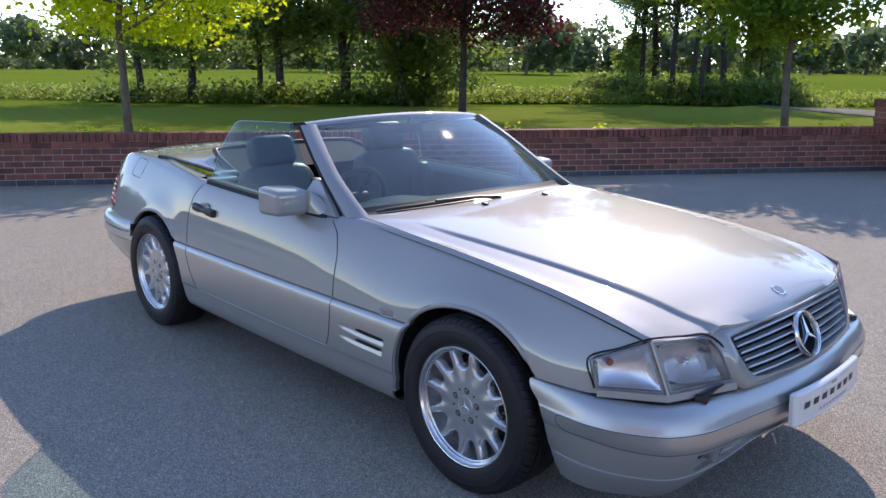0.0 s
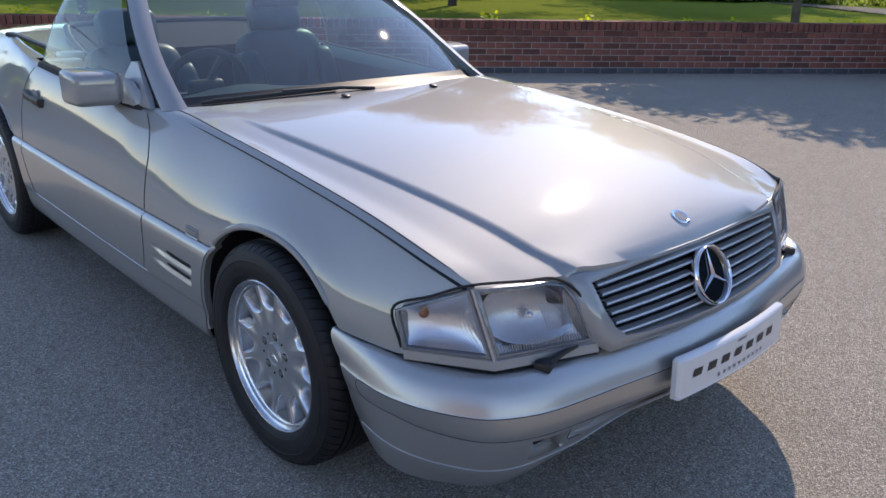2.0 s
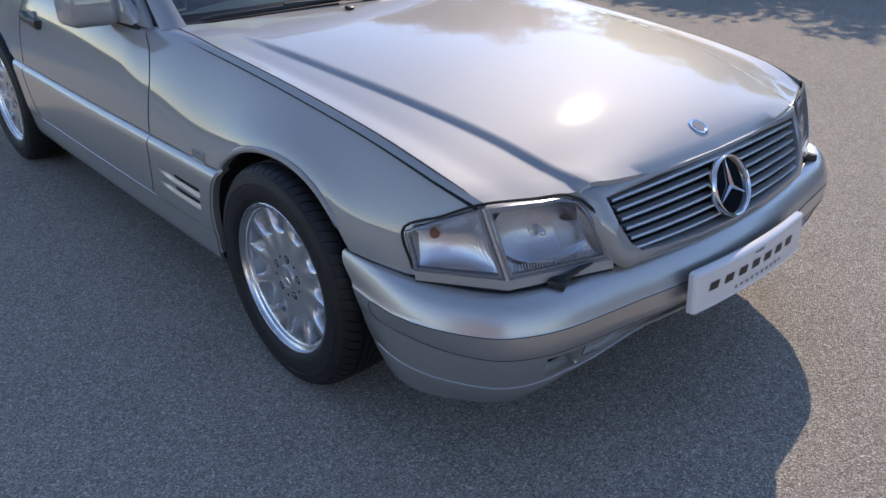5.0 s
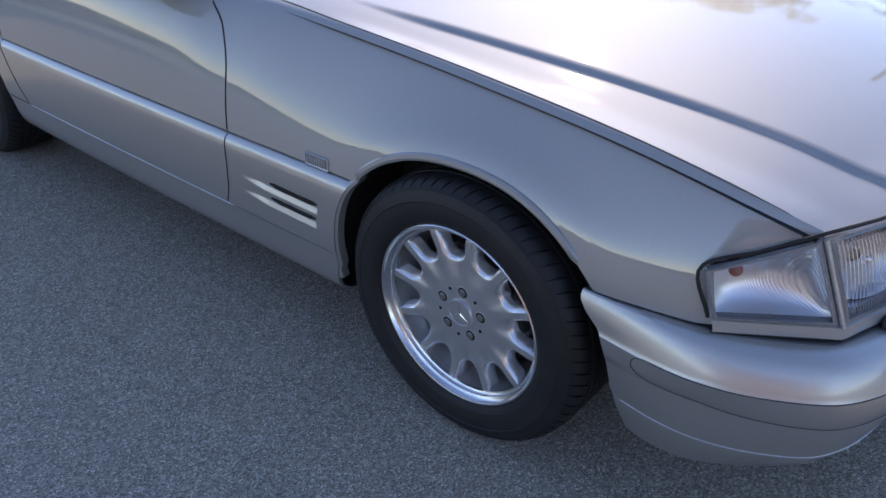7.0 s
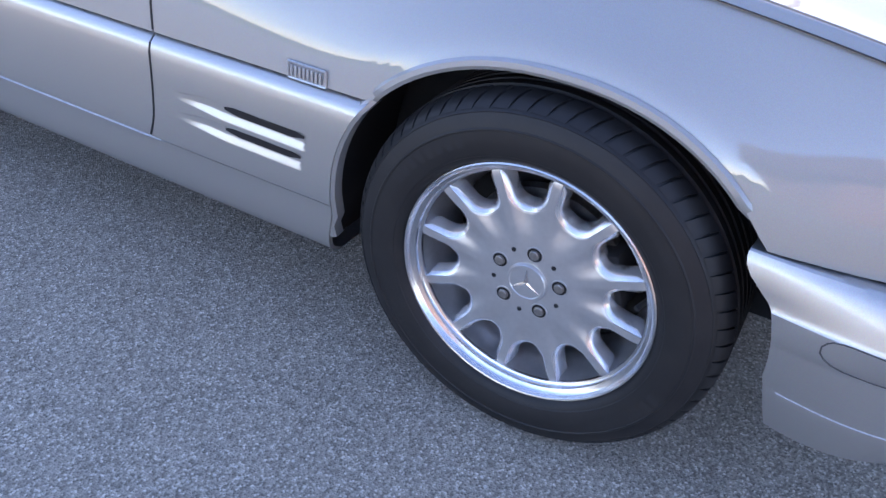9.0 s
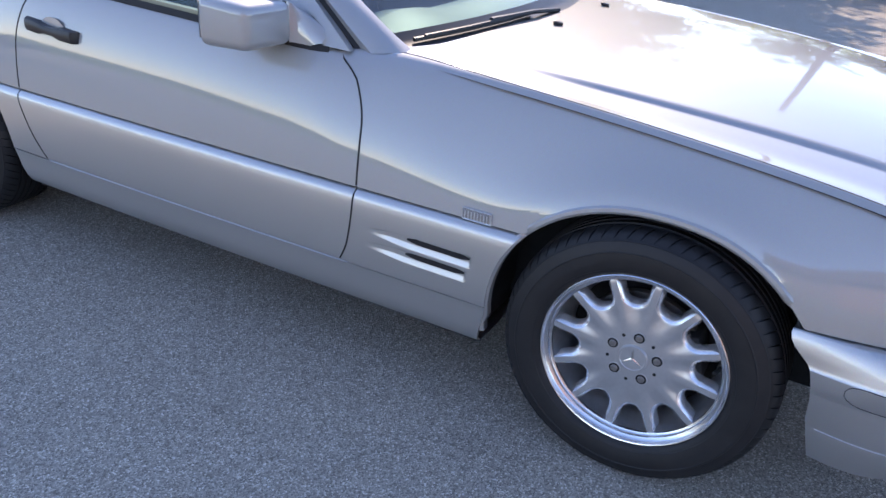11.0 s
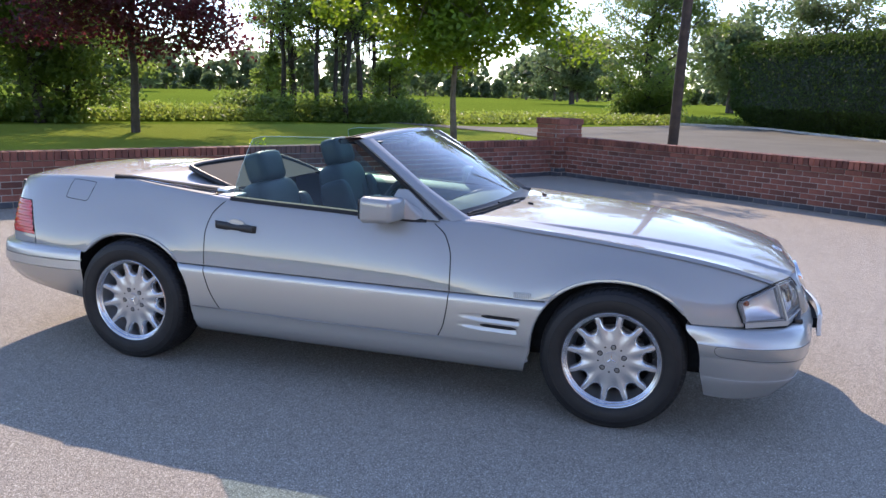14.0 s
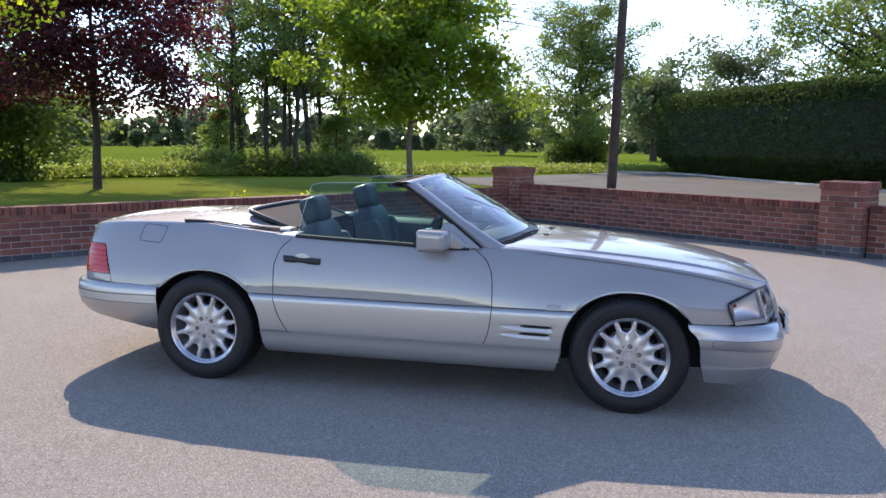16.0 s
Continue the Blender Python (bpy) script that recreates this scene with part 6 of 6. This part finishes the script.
rows = [[screen_pt(k, 1.0) + Vector(o) for o in ((-0.112, 0, 0.004), (-0.130, 0, 0.002), (-0.140, 0, -0.012), (-0.125, 0, -0.026))] for k in spread(-1, 1, 24)]
grid(bm, rows)
part("header_seal", bm, RUBBER, screen, "black roof seal")
bm = bmesh.new()
grid(bm, [[screen_pt(k, 0.0) + Vector(o) for o in ((0.050, 0, -0.012), (0.012, 0, -0.004), (0.0, 0, 0.003), (-0.022, 0, 0.018))] for k in spread(-1, 1, 24)])
part("scuttle", bm, BLACK, screen, "black scuttle panel")
# single wiper
bm = bmesh.new()
blade = [screen_pt(k, 0.012) + Vector((0.022, 0, 0.0)) for k in spread(-0.90, -0.22, 16)]
tube(bm, blade, 0.006, 6)
tube(bm, [p + Vector((0.003, 0, 0.005)) for p in blade[1:15]], 0.005, 6)
tube(bm, [blade[9] + Vector((0.0, 0, 0.010)), blade[16] + Vector((0.012, 0, 0.005)), (-0.588, 0.0, 0.900)], 0.007, 6)
part("wiper", bm, BLACK, car, "black wiper parked along the windscreen")
# rear-view mirror
bm = bmesh.new()
box(bm, (-1.262, -0.11, 1.145), (-1.235, 0.11, 1.195), 0.012, 3)
tube(bm, [(-1.245, 0, 1.17), (-1.215, 0, 1.222)], 0.008, 6)
part("inner_mirror", bm, BLACK, car, "black inner mirror")
for y0, y1 in ((-0.50, -0.13), (0.13, 0.50)):
    bm = bmesh.new()
    box(bm, (-1.36, y0, 1.185), (-1.23, y1, 1.200), 0.006, 2)
    part("sun_visor", bm, LEATHER, car, "dark sun visor")

# ---- cockpit
bm = bmesh.new()
box(bm, (-2.40, -0.70, 0.24), (-0.62, 0.70, 0.30), 0.0)
box(bm, (-2.42, -0.66, 0.28), (-2.30, 0.66, 0.93), 0.02)
box(bm, (-0.66, -0.70, 0.28), (-0.60, 0.70, 0.84), 0.0)
box(bm, (-2.38, -0.62, 0.30), (-2.06, 0.62, 0.66), 0.03)
box(bm, (-3.2, -0.60, 0.42), (-2.44, 0.60, 0.62), 0.0)
box(bm, (-0.60, -0.60, 0.26), (0.62, 0.60, 0.60), 0.0)
part("cockpit_tub", bm, CARPET, car, "dark carpeted cockpit tub")
bm = bmesh.new()
prof = [(-0.70, 0.862), (-0.80, 0.874), (-0.92, 0.872), (-1.00, 0.855), (-1.045, 0.81), (-1.04, 0.72), (-0.98, 0.60), (-0.90, 0.45)]
grid(bm, [[(x, y, z + (0.030 * math.exp(-((y + 0.36) / 0.17) ** 2) if -1.05 < x < -0.86 and z > 0.8 else 0)) for x, z in prof] for y in spread(-0.69, 0.69, 40)])
part("dashboard", bm, DASH, car, "dark padded dashboard with an instrument hood", 50)
bm = bmesh.new()
box(bm, (-2.05, -0.12, 0.30), (-0.95, 0.12, 0.56), 0.03, 3)
part("centre_console", bm, LEATHER, car)
bm = bmesh.new()
wheel_m = Matrix.Translation((-1.235, -0.355, 0.822)) @ Matrix.Rotation(radians(-68), 4, "Y")
lathe(bm, [(0.185 + 0.015 * math.cos(a), 0.015 * math.sin(a)) for a in spread(0, 2 * math.pi, 10)], 40, "z")
move(bm, wheel_m)
steering = part("steering_wheel", bm, DASH, car, "dark steering wheel")
bm = bmesh.new()
box(bm, (-0.07, -0.075, -0.03), (0.07, 0.075, 0.012), 0.02, 3, wheel_m)
for a in (20, 160, 270):
    v = Vector((math.cos(radians(a)), math.sin(radians(a)), 0))
    tube(bm, [wheel_m @ (v * 0.05), wheel_m @ (v * 0.18)], 0.016, 6)
tube(bm, [wheel_m @ Vector((0, 0, -0.02)), (-0.98, -0.355, 0.72)], 0.035, 8)
part("steering_boss", bm, DASH, steering)


def cushion(bm, c, size, bulge=0.02, m=None):
    """A soft padded block."""
    bmesh.ops.create_cube(bm, size=2.0)
    bmesh.ops.subdivide_edges(bm, edges=bm.edges[:], cuts=7, use_grid_fill=True)
    for v in bm.verts:
        p = v.co
        n = 5.0
        l = (abs(p.x) ** n + abs(p.y) ** n + abs(p.z) ** n) ** (1 / n)
        q = p / l
        v.co = Vector((q.x * size[0], q.y * size[1], q.z * size[2]))
        if m is not None:
            v.co = m @ v.co
        v.co += Vector(c)


for y, dx, dz in ((-0.345, -0.02, -0.012), (0.345, 0.10, 0.035)):
    seat = thing("seat", "dark green leather sports seat with a headrest", "")
    seat.name = "sports_seat"
    seat.parent = car
    lean = Matrix.Rotation(radians(-18), 4, "Y")
    bm = bmesh.new()
    cushion(bm, (-1.55 + dx, y, 0.47), (0.26, 0.255, 0.085))
    part("seat_cushion", bm, LEATHER, seat)
    bm = bmesh.new()
    cushion(bm, (-1.865 + dx, y, 0.700 + dz), (0.085, 0.225, 0.270), 0, lean)
    part("backrest", bm, LEATHER, seat, "", 50)
    for e in (-1, 1):
        bm = bmesh.new()
        cushion(bm, (-1.825 + dx, y + e * 0.205, 0.655 + dz), (0.095, 0.050, 0.22), 0, lean)
        part("side_bolster", bm, LEATHER, seat)
    bm = bmesh.new()
    cushion(bm, (-1.955 + dx, y, 1.028 + dz), (0.062, 0.130, 0.085), 0, lean)
    part("headrest", bm, LEATHER, seat)
    bm = bmesh.new()
    for e in (-1, 1):
        tube(bm, [(-1.95 + dx, y + e * 0.05, 0.98 + dz), (-1.93 + dx, y + e * 0.05, 0.90 + dz)], 0.008, 6)
    part("headrest_post", bm, CHROME, seat)
    bm = bmesh.new()
    e = -1 if y < 0 else 1
    ribbon(bm, smoothed([(-1.93 + dx, y + e * 0.13, 0.90 + dz), (-1.84 + dx, y + e * 0.10, 0.86 + dz), (-1.76 + dx, y + e * 0.02, 0.70), (-1.70 + dx, y - e * 0.10, 0.55)], 14), 0.045, lambda p: Vector((1, 0, 0.4)), 0.004)
    part("seat_belt", bm, BLACK, seat, "black seat belt")
# floor pan that closes the underside
bm = bmesh.new()
box(bm, (-3.2, -0.60, 0.36), (-2.9, 0.60, 0.50), 0.03)
box(bm, (-2.08, -0.74, 0.19), (-0.43, 0.74, 0.235), 0.0)
box(bm, (0.44, -0.60, 0.20), (0.60, 0.60, 0.50), 0.03)
box(bm, (-3.0, -0.5, 0.22), (-2.0, 0.5, 0.34), 0.0)
box(bm, (-0.5, -0.5, 0.20), (0.5, 0.5, 0.34), 0.0)
part("floor_pan", bm, DARK, car, "black underbody")


# ---- wheels
def wheel(label):
    """A twelve-spoked alloy wheel; its outer face looks along -y and its centre lies at the origin."""
    w = thing("road_wheel", "", "")
    bm = bmesh.new()
    prof = [(0.2170, 0.070), (0.2195, 0.078), (0.2225, 0.0835), (0.2300, 0.0890), (0.2330, 0.0898), (0.2345, 0.0914), (0.2480, 0.0948), (0.2640, 0.0958), (0.2740, 0.0948), (0.2755, 0.0960), (0.2775, 0.0958), (0.2790, 0.0942), (0.2900, 0.0912), (0.2990, 0.0868), (0.3005, 0.0872), (0.3030, 0.0845), (0.3085, 0.0775), (0.3140, 0.0660), (0.3170, 0.0480), (0.3180, 0.0)]
    prof = [(r, -a) for r, a in prof] + [(r, a + 0.05) for r, a in prof[::-1]]
    lathe(bm, prof, 120)
    tyre = part("tyre", bm, TYRE, w, "black road tyre with shallow sipes", 30)
    # shoulder blocks parted by curved sipes
    bm = bmesh.new()
    count = 66
    for k in range(count):
        a = 2 * math.pi * k / count
        for sgn in (-1, 1):
            rows = []
            for r, yy, bend in ((0.3045, 0.0838, 0.010), (0.3105, 0.0780, 0.007), (0.3165, 0.0690, 0.003), (0.3205, 0.0570, -0.002), (0.3225, 0.0420, -0.009)):
                half = math.pi * r / count - 0.0019
                n = Vector((1, 0, 0)) if yy < 0.06 else Vector((0.75, sgn * 0.65, 0))
                c = Vector((r, sgn * yy + (0.05 if sgn > 0 else 0), bend))
                rows.append([c - n * 0.006 + Vector((0, 0, -half)), c + Vector((0, 0, -half + 0.0006)), c + Vector((0, 0, half - 0.0006)), c - n * 0.006 + Vector((0, 0, half))])
            m2 = Matrix.Rotation(a + (0.5 * math.pi / count if sgn > 0 else 0), 4, "Y")
            grid(bm, [[m2 @ v for v in q] for q in rows])
    tagged(part("tread_block", bm, TYRE, tyre, "", 30), kind="stuff")
    bm = bmesh.new()
    for yy in (-0.024, 0.0, 0.024, 0.048, 0.072):
        lathe(bm, [(0.3172, yy - 0.0095), (0.3232, yy - 0.0085), (0.3232, yy + 0.0085), (0.3172, yy + 0.0095)], 96)
    part("tread_rib", bm, TYRE, tyre)
    # raised lettering as plain bars
    bm = bmesh.new()
    for base, number, step in ((104, 8, 4.4), (-66, 8, 4.4), (22, 6, 2.6), (202, 6, 2.6)):
        for k in range(number):
            a = radians(base + k * step)
            half = radians(step * 0.33)
            r0, r1 = (0.2515, 0.2725) if number == 8 else (0.2560, 0.2660)
            grid(bm, [[(r * math.cos(t), -(0.0962 - 0.0004 * abs(r - 0.262) / 0.01), r * math.sin(t)) for t in spread(a - half, a + half, 3)] for r in (r0, (r0 + r1) / 2, r1)])
    tagged(part("sidewall_bar", bm, RUBBER, tyre, "raised bars on the sidewall"), kind="stuff")
    # polished rim lip with its inner step, and the barrel behind the face
    bm = bmesh.new()
    lathe(bm, [(0.2190, -0.0700), (0.2205, -0.0770), (0.2198, -0.0808), (0.2175, -0.0825), (0.2150, -0.0815), (0.2132, -0.0785), (0.2120, -0.0745), (0.2095, -0.0715), (0.2050, -0.0695), (0.2038, -0.0685), (0.2032, -0.0630), (0.2015, -0.0608), (0.1990, -0.0598), (0.1978, -0.0590), (0.1972, -0.0540)], 120)
    rim = part("rim_lip", bm, POLISHED, w, "polished rim lip", 35)
    bm = bmesh.new()
    lathe(bm, [(0.1972, -0.0540), (0.1960, -0.0380), (0.1900, -0.0200), (0.1800, 0.0000), (0.1740, 0.0300), (0.1860, 0.0750), (0.2150, 0.0900)], 64)
    part("rim_barrel", bm, BARREL, rim, "", 60)
    # face: a solid middle from which twelve slender spokes run out between round-bottomed openings
    n_open, r_out, r_bottom = 12, 0.1980, 0.1270
    half_rim = radians(15) - 0.0070 / r_out
    phase = radians(8.5)

    def opening_edge(q):
        """Radius at which the opening begins at a share q of its half angle: a U with a round bottom."""
        r = r_bottom + 0.036 * (1 - math.sqrt(max(0.0, 1 - abs(q) ** 2.2)))
        return lin(r, r_out, smooth(0.955, 1.0, abs(q)))

    def crown_y(r, q):
        """The face: level middle, ridges along the spokes, the metal between them falling away towards each opening."""
        y = -0.0565 - 0.0035 * smooth(0.11, 0.19, r)
        return y + 0.0055 * smooth(1.0, 0.15, abs(q)) * smooth(0.075, 0.135, r)

    shares = (-1.0, -0.985, -0.96, -0.92, -0.86, -0.78, -0.68, -0.56, -0.42, -0.28, -0.14, 0.0, 0.14, 0.28, 0.42, 0.56, 0.68, 0.78, 0.86, 0.92, 0.96, 0.985, 1.0)
    bm = bmesh.new()
    rows = []
    for k in range(n_open):
        c = 2 * math.pi * (k + 0.5) / n_open + phase
        rows.append((c - radians(15), 1.0, r_out))
        rows.extend((c + q * half_rim, q, opening_edge(q)) for q in shares)
    made = []
    for a, q, re in rows:
        ridge = abs(q) > 0.999
        ca, sa = math.cos(a), math.sin(a)
        row = [(r * ca, crown_y(r, q), r * sa) for r in [0.0330, 0.05, 0.07, 0.085, 0.095, 0.105, 0.115] + [lin(0.115, re - 0.0035, t) for t in (0.3, 0.55, 0.75, 0.9, 1.0)]]
        y0 = crown_y(re - 0.0035, q)
        if ridge:
            row += [(re * ca, y0 + 0.0012, re * sa), (re * ca, y0 + 0.0040, re * sa), (re * ca, y0 + 0.0085, re * sa), (re * ca, y0 + 0.032, re * sa)]
        else:
            # the rolled flange round the opening runs in towards the opening's own middle
            mid = 2 * math.pi * (math.floor(((a - phase) / (2 * math.pi)) * n_open) + 0.5) / n_open + phase
            centre = Vector((0.176 * math.cos(mid), 0, 0.176 * math.sin(mid)))
            p = Vector((re * ca, 0, re * sa))
            inw = (centre - p)
            inw = inw.normalized() if inw.length > 1e-6 else inw
            steer = smooth(r_out + 0.001, r_out - 0.03, re)
            tang = Vector((-sa, 0, ca)) * (-1 if q > 0 else 1)
            inw = (inw * steer + tang * (1 - steer)).normalized()
            for step, dy in ((0.0, 0.0012), (0.0045, 0.0040), (0.0085, 0.0085), (0.0100, 0.032)):
                v = p + inw * step
                row.append((v.x, y0 + dy, v.z))
        made.append(row)
    grid(bm, [row[:13] for row in made], close_u=True)
    face = part("wheel_face", bm, ALLOY, w, "silver alloy face with twelve slender spokes", 50)
    per = len(shares) + 1
    for k in range(n_open):
        bm = bmesh.new()
        grid(bm, [made[(k * per + i) % len(made)][12:] for i in range(1, per)])
        part("opening_flange", bm, FLANGE, face, "bright rolled edge of an opening", 50)
    bm = bmesh.new()
    for k in range(n_open):
        grid(bm, [made[(k * per + i) % len(made)][12:] for i in (-1, 0, 1)])
    part("spoke_end", bm, FLANGE, face, "bright spoke ends on the rim", 50)
    # centre cap
    bm = bmesh.new()
    lathe(bm, [(0.0, -0.0610), (0.0285, -0.0608), (0.0295, -0.0622), (0.0330, -0.0622), (0.0350, -0.0600), (0.0360, -0.0540)], 40)
    cap = part("centre_cap", bm, ALLOY, face, "round centre cap")
    bm = arms(0.0285, 0.0045, 0.003)
    move(bm, Matrix.Translation((0, -0.0606, 0)) @ Matrix.Rotation(radians(90), 4, "X") @ Matrix.Rotation(radians(-101), 4, "Z"))
    part("cap_arms", bm, POLISHED, cap, "", 5)
    for k in range(5):
        a = radians(72 * k - 2)
        c, s_ = 0.056 * math.cos(a), 0.056 * math.sin(a)
        bm = bmesh.new()
        lathe(bm, [(0.0150, -0.0560), (0.0143, -0.0580), (0.0130, -0.0578), (0.0122, -0.0566)], 20)
        move(bm, Matrix.Translation((c, 0, s_)))
        part("bolt_seat", bm, ALLOY, face, "rolled edge of a bolt recess")
        bm = bmesh.new()
        lathe(bm, [(0.0, -0.0572), (0.0126, -0.0572)], 20)
        move(bm, Matrix.Translation((c, 0, s_)))
        part("bolt_recess", bm, DARK, face, "dark bolt recess")
        bm = bmesh.new()
        lathe(bm, [(0.0, -0.0612), (0.0068, -0.0610), (0.0086, -0.0598), (0.0092, -0.055)], 12)
        move(bm, Matrix.Translation((c, 0, s_)))
        part("wheel_bolt", bm, STEEL, face, "steel wheel bolt", 20)
        a += radians(36)
        bm = bmesh.new()
        lathe(bm, [(0.0, -0.0578), (0.0038, -0.0578), (0.0043, -0.0566)], 10)
        move(bm, Matrix.Translation((0.060 * math.cos(a), 0, 0.060 * math.sin(a))))
        part("small_hole", bm, DARK, face)
    # brake disc and the dark behind
    bm = bmesh.new()
    lathe(bm, [(0.06, 0.0), (0.142, 0.0), (0.142, 0.02), (0.06, 0.02)], 48, close=True)
    part("brake_disc", bm, STEEL, w)
    bm = bmesh.new()
    lathe(bm, [(0.0, 0.06), (0.188, 0.06)], 40)
    part("backing", bm, DARK, w)
    bm = bmesh.new()
    box(bm, (0.075, -0.03, -0.055), (0.148, 0.05, 0.055), 0.012, 2)
    part("brake_caliper", bm, DARK, w)
    bm = bmesh.new()
    tube(bm, [(0.190, -0.034, -0.012), (0.180, -0.058, -0.014)], 0.0048, 8)
    part("tyre_valve", bm, BLACK, w)
    return w


first = wheel("")
first.parent = car
first.matrix_world = Matrix.Translation((0, -0.751, HUB_Z)) @ Matrix.Rotation(radians(-14), 4, "Y")
for x, y, turn, roll in ((AXLE, -0.747, 0, 25), (0, 0.751, 180, 8), (AXLE, 0.747, 180, 50)):
    copy_thing(first, Matrix.Translation((x, y, HUB_Z)) @ Matrix.Rotation(radians(turn), 4, "Z") @ Matrix.Rotation(radians(roll), 4, "Y"))


# ---------------------------------------------------------------- brick walls and piers, laid brick by brick
def brick_mesh(name, l, d, h, mat, r=0.004):
    bm = box(bmesh.new(), (0.005, -d, 0.005), (l - 0.005, 0, h - 0.005), r, 1)
    return finish(bm, name, mat, 30)


FULL, HALF_B = brick_mesh("brick", 0.225, 0.10, 0.075, BRICK), brick_mesh("half_brick", 0.1125, 0.10, 0.075, BRICK)
BLUE_FULL, BLUE_HALF = brick_mesh("brick", 0.225, 0.10, 0.075, BLUE_BRICK), brick_mesh("half_brick", 0.1125, 0.10, 0.075, BLUE_BRICK)
ON_EDGE = brick_mesh("brick", 0.075, 0.232, 0.112, BRICK)
rnd = random.Random(4)


def brick_wall(name, label, origin, along, out, length, near, courses=7):
    """A wall one brick thick: blue courses at the foot, red stretchers, a corbelled course and a coping of bricks on edge.
    out points to the drive. near: the stretch (from, to) whose bricks are objects of their own."""
    wall = thing(name, label, "wall", "", "structure")
    bm = bmesh.new()
    rot = Matrix.Rotation(math.atan2(along.y, along.x), 4, "Z")
    flip = 1 if (rot @ Vector((0, 1, 0))).dot(out) > 0 else -1
    frame_m = Matrix.Translation(origin) @ rot
    box(bm, (0, min(-0.006 * flip, -0.21 * flip), -0.05), (length, max(-0.006 * flip, -0.21 * flip), courses * 0.075 + 0.10), 0, 2, frame_m)
    part("mortar_core", bm, MORTAR, wall)
    rest = {BRICK: ([], []), BLUE_BRICK: ([], [])}

    def lay(me, x, y, z, mat, own):
        jig = Matrix.Translation((x, y * flip + rnd.uniform(-0.0015, 0.0015), z)) @ Matrix.Rotation(rnd.uniform(-0.004, 0.004), 4, "Z")
        m = frame_m @ jig
        if flip < 0:
            m = frame_m @ jig @ Matrix.Translation((me["l"], 0, 0)) @ Matrix.Rotation(math.pi, 4, "Z")
        if own and len(wall.children) < 298:
            ob = new(me.name.split(".")[0], me)
            ob.parent = wall
            ob.matrix_world = m
            return
        vs, fs = rest[mat]
        base = len(vs)
        vs.extend([tuple(m @ v.co) for v in me.vertices])
        fs.extend([tuple(base + i for i in p.vertices) for p in me.polygons])

    for me, l in ((FULL, 0.225), (HALF_B, 0.1125), (BLUE_FULL, 0.225), (BLUE_HALF, 0.1125), (ON_EDGE, 0.075)):
        me["l"] = l
    for row in range(courses):
        blue = row < 1
        proud = 0.010 if row == courses - 1 else (0.006 if blue else 0.0)
        x = 0.0
        if row % 2:
            lay(BLUE_HALF if blue else HALF_B, 0, proud, row * 0.075, BLUE_BRICK if blue else BRICK, near[0] <= 0)
            x = 0.1125
        while x + 0.225 <= length + 0.001:
            lay(BLUE_FULL if blue else FULL, x, proud, row * 0.075, BLUE_BRICK if blue else BRICK, near[0] <= x <= near[1])
            x += 0.225
        if x + 0.1125 <= length + 0.01:
            lay(BLUE_HALF if blue else HALF_B, x, proud, row * 0.075, BLUE_BRICK if blue else BRICK, near[0] <= x <= near[1] + 0.3)
    x = 0.0
    while x + 0.075 <= length + 0.001:
        lay(ON_EDGE, x, 0.022, courses * 0.075, BRICK, False)
        x += 0.075
    for mat, (vs, fs) in rest.items():
        if vs:
            ob = raw("coursed_bricks", vs, fs, mat, wall)
            tagged(ob, kind="stuff")
    return wall


brick_wall("wall_long", "low red brick garden wall with a blue brick foot and a coping of bricks on edge", CORNER, W1, -N1, 22.0, (0.5, 9.8))
brick_wall("wall_short", "low red brick wall between two piers beside the lane", CORNER, W2, -N2, 5.74, (0.2, 5.5), 8)
second_start = CORNER + W2 * 6.33
brick_wall("wall_side", "low red brick wall beyond the pier", second_start, W2, -N2, 9.0, (0, 0.8), 8)


def pier(at, label, courses=12):
    m = Matrix.Translation(at) @ Matrix.Rotation(math.atan2(W2.y, W2.x), 4, "Z")
    p = thing("brick_pier", label, "pier", "wall piers", "structure")
    part("mortar_core", box(bmesh.new(), (-0.272, -0.272, -0.05), (0.272, 0.272, courses * 0.075 + 0.02), 0, 2, m), MORTAR, p)
    part("cap_bed", box(bmesh.new(), (-0.296, -0.296, courses * 0.075 + 0.004), (0.296, 0.296, courses * 0.075 + 0.105), 0, 2, m), BRICK, p)
    for row in range(courses + 1):
        top = row == courses
        grow = 0.022 if top else (0.012 if row == courses - 3 else 0.0)
        z = row * 0.075
        for side in range(4):
            r = m @ Matrix.Rotation(side * math.pi / 2, 4, "Z")
            if top:
                for k in range(8) if side % 2 == 0 else (3.54,):
                    ob = new("brick", ON_EDGE)
                    ob.parent = p
                    ob.matrix_world = r @ Matrix.Translation((-0.302 + 0.0755 * k, -0.30 + 0.232, z + 0.002 + 0.0012 * side))
                continue
            x = -0.2825 if row % 2 else -0.17
            for k, l in enumerate((0.225, 0.225) if row % 2 else (0.225, 0.225)):
                me = BLUE_FULL if row < 2 else FULL
                ob = new("brick", me)
                ob.parent = p
                ob.matrix_world = r @ Matrix.Translation((x + 0.225 * k, -0.2825 + 0.10 - grow, z))
    return p


pier(CORNER + N1 * 0.11 + N2 * 0.10, "square red brick pier where two low walls meet", 12)
pier(CORNER + W2 * 6.03 + N2 * 0.08, "square red brick pier at the end of the low wall", 12)
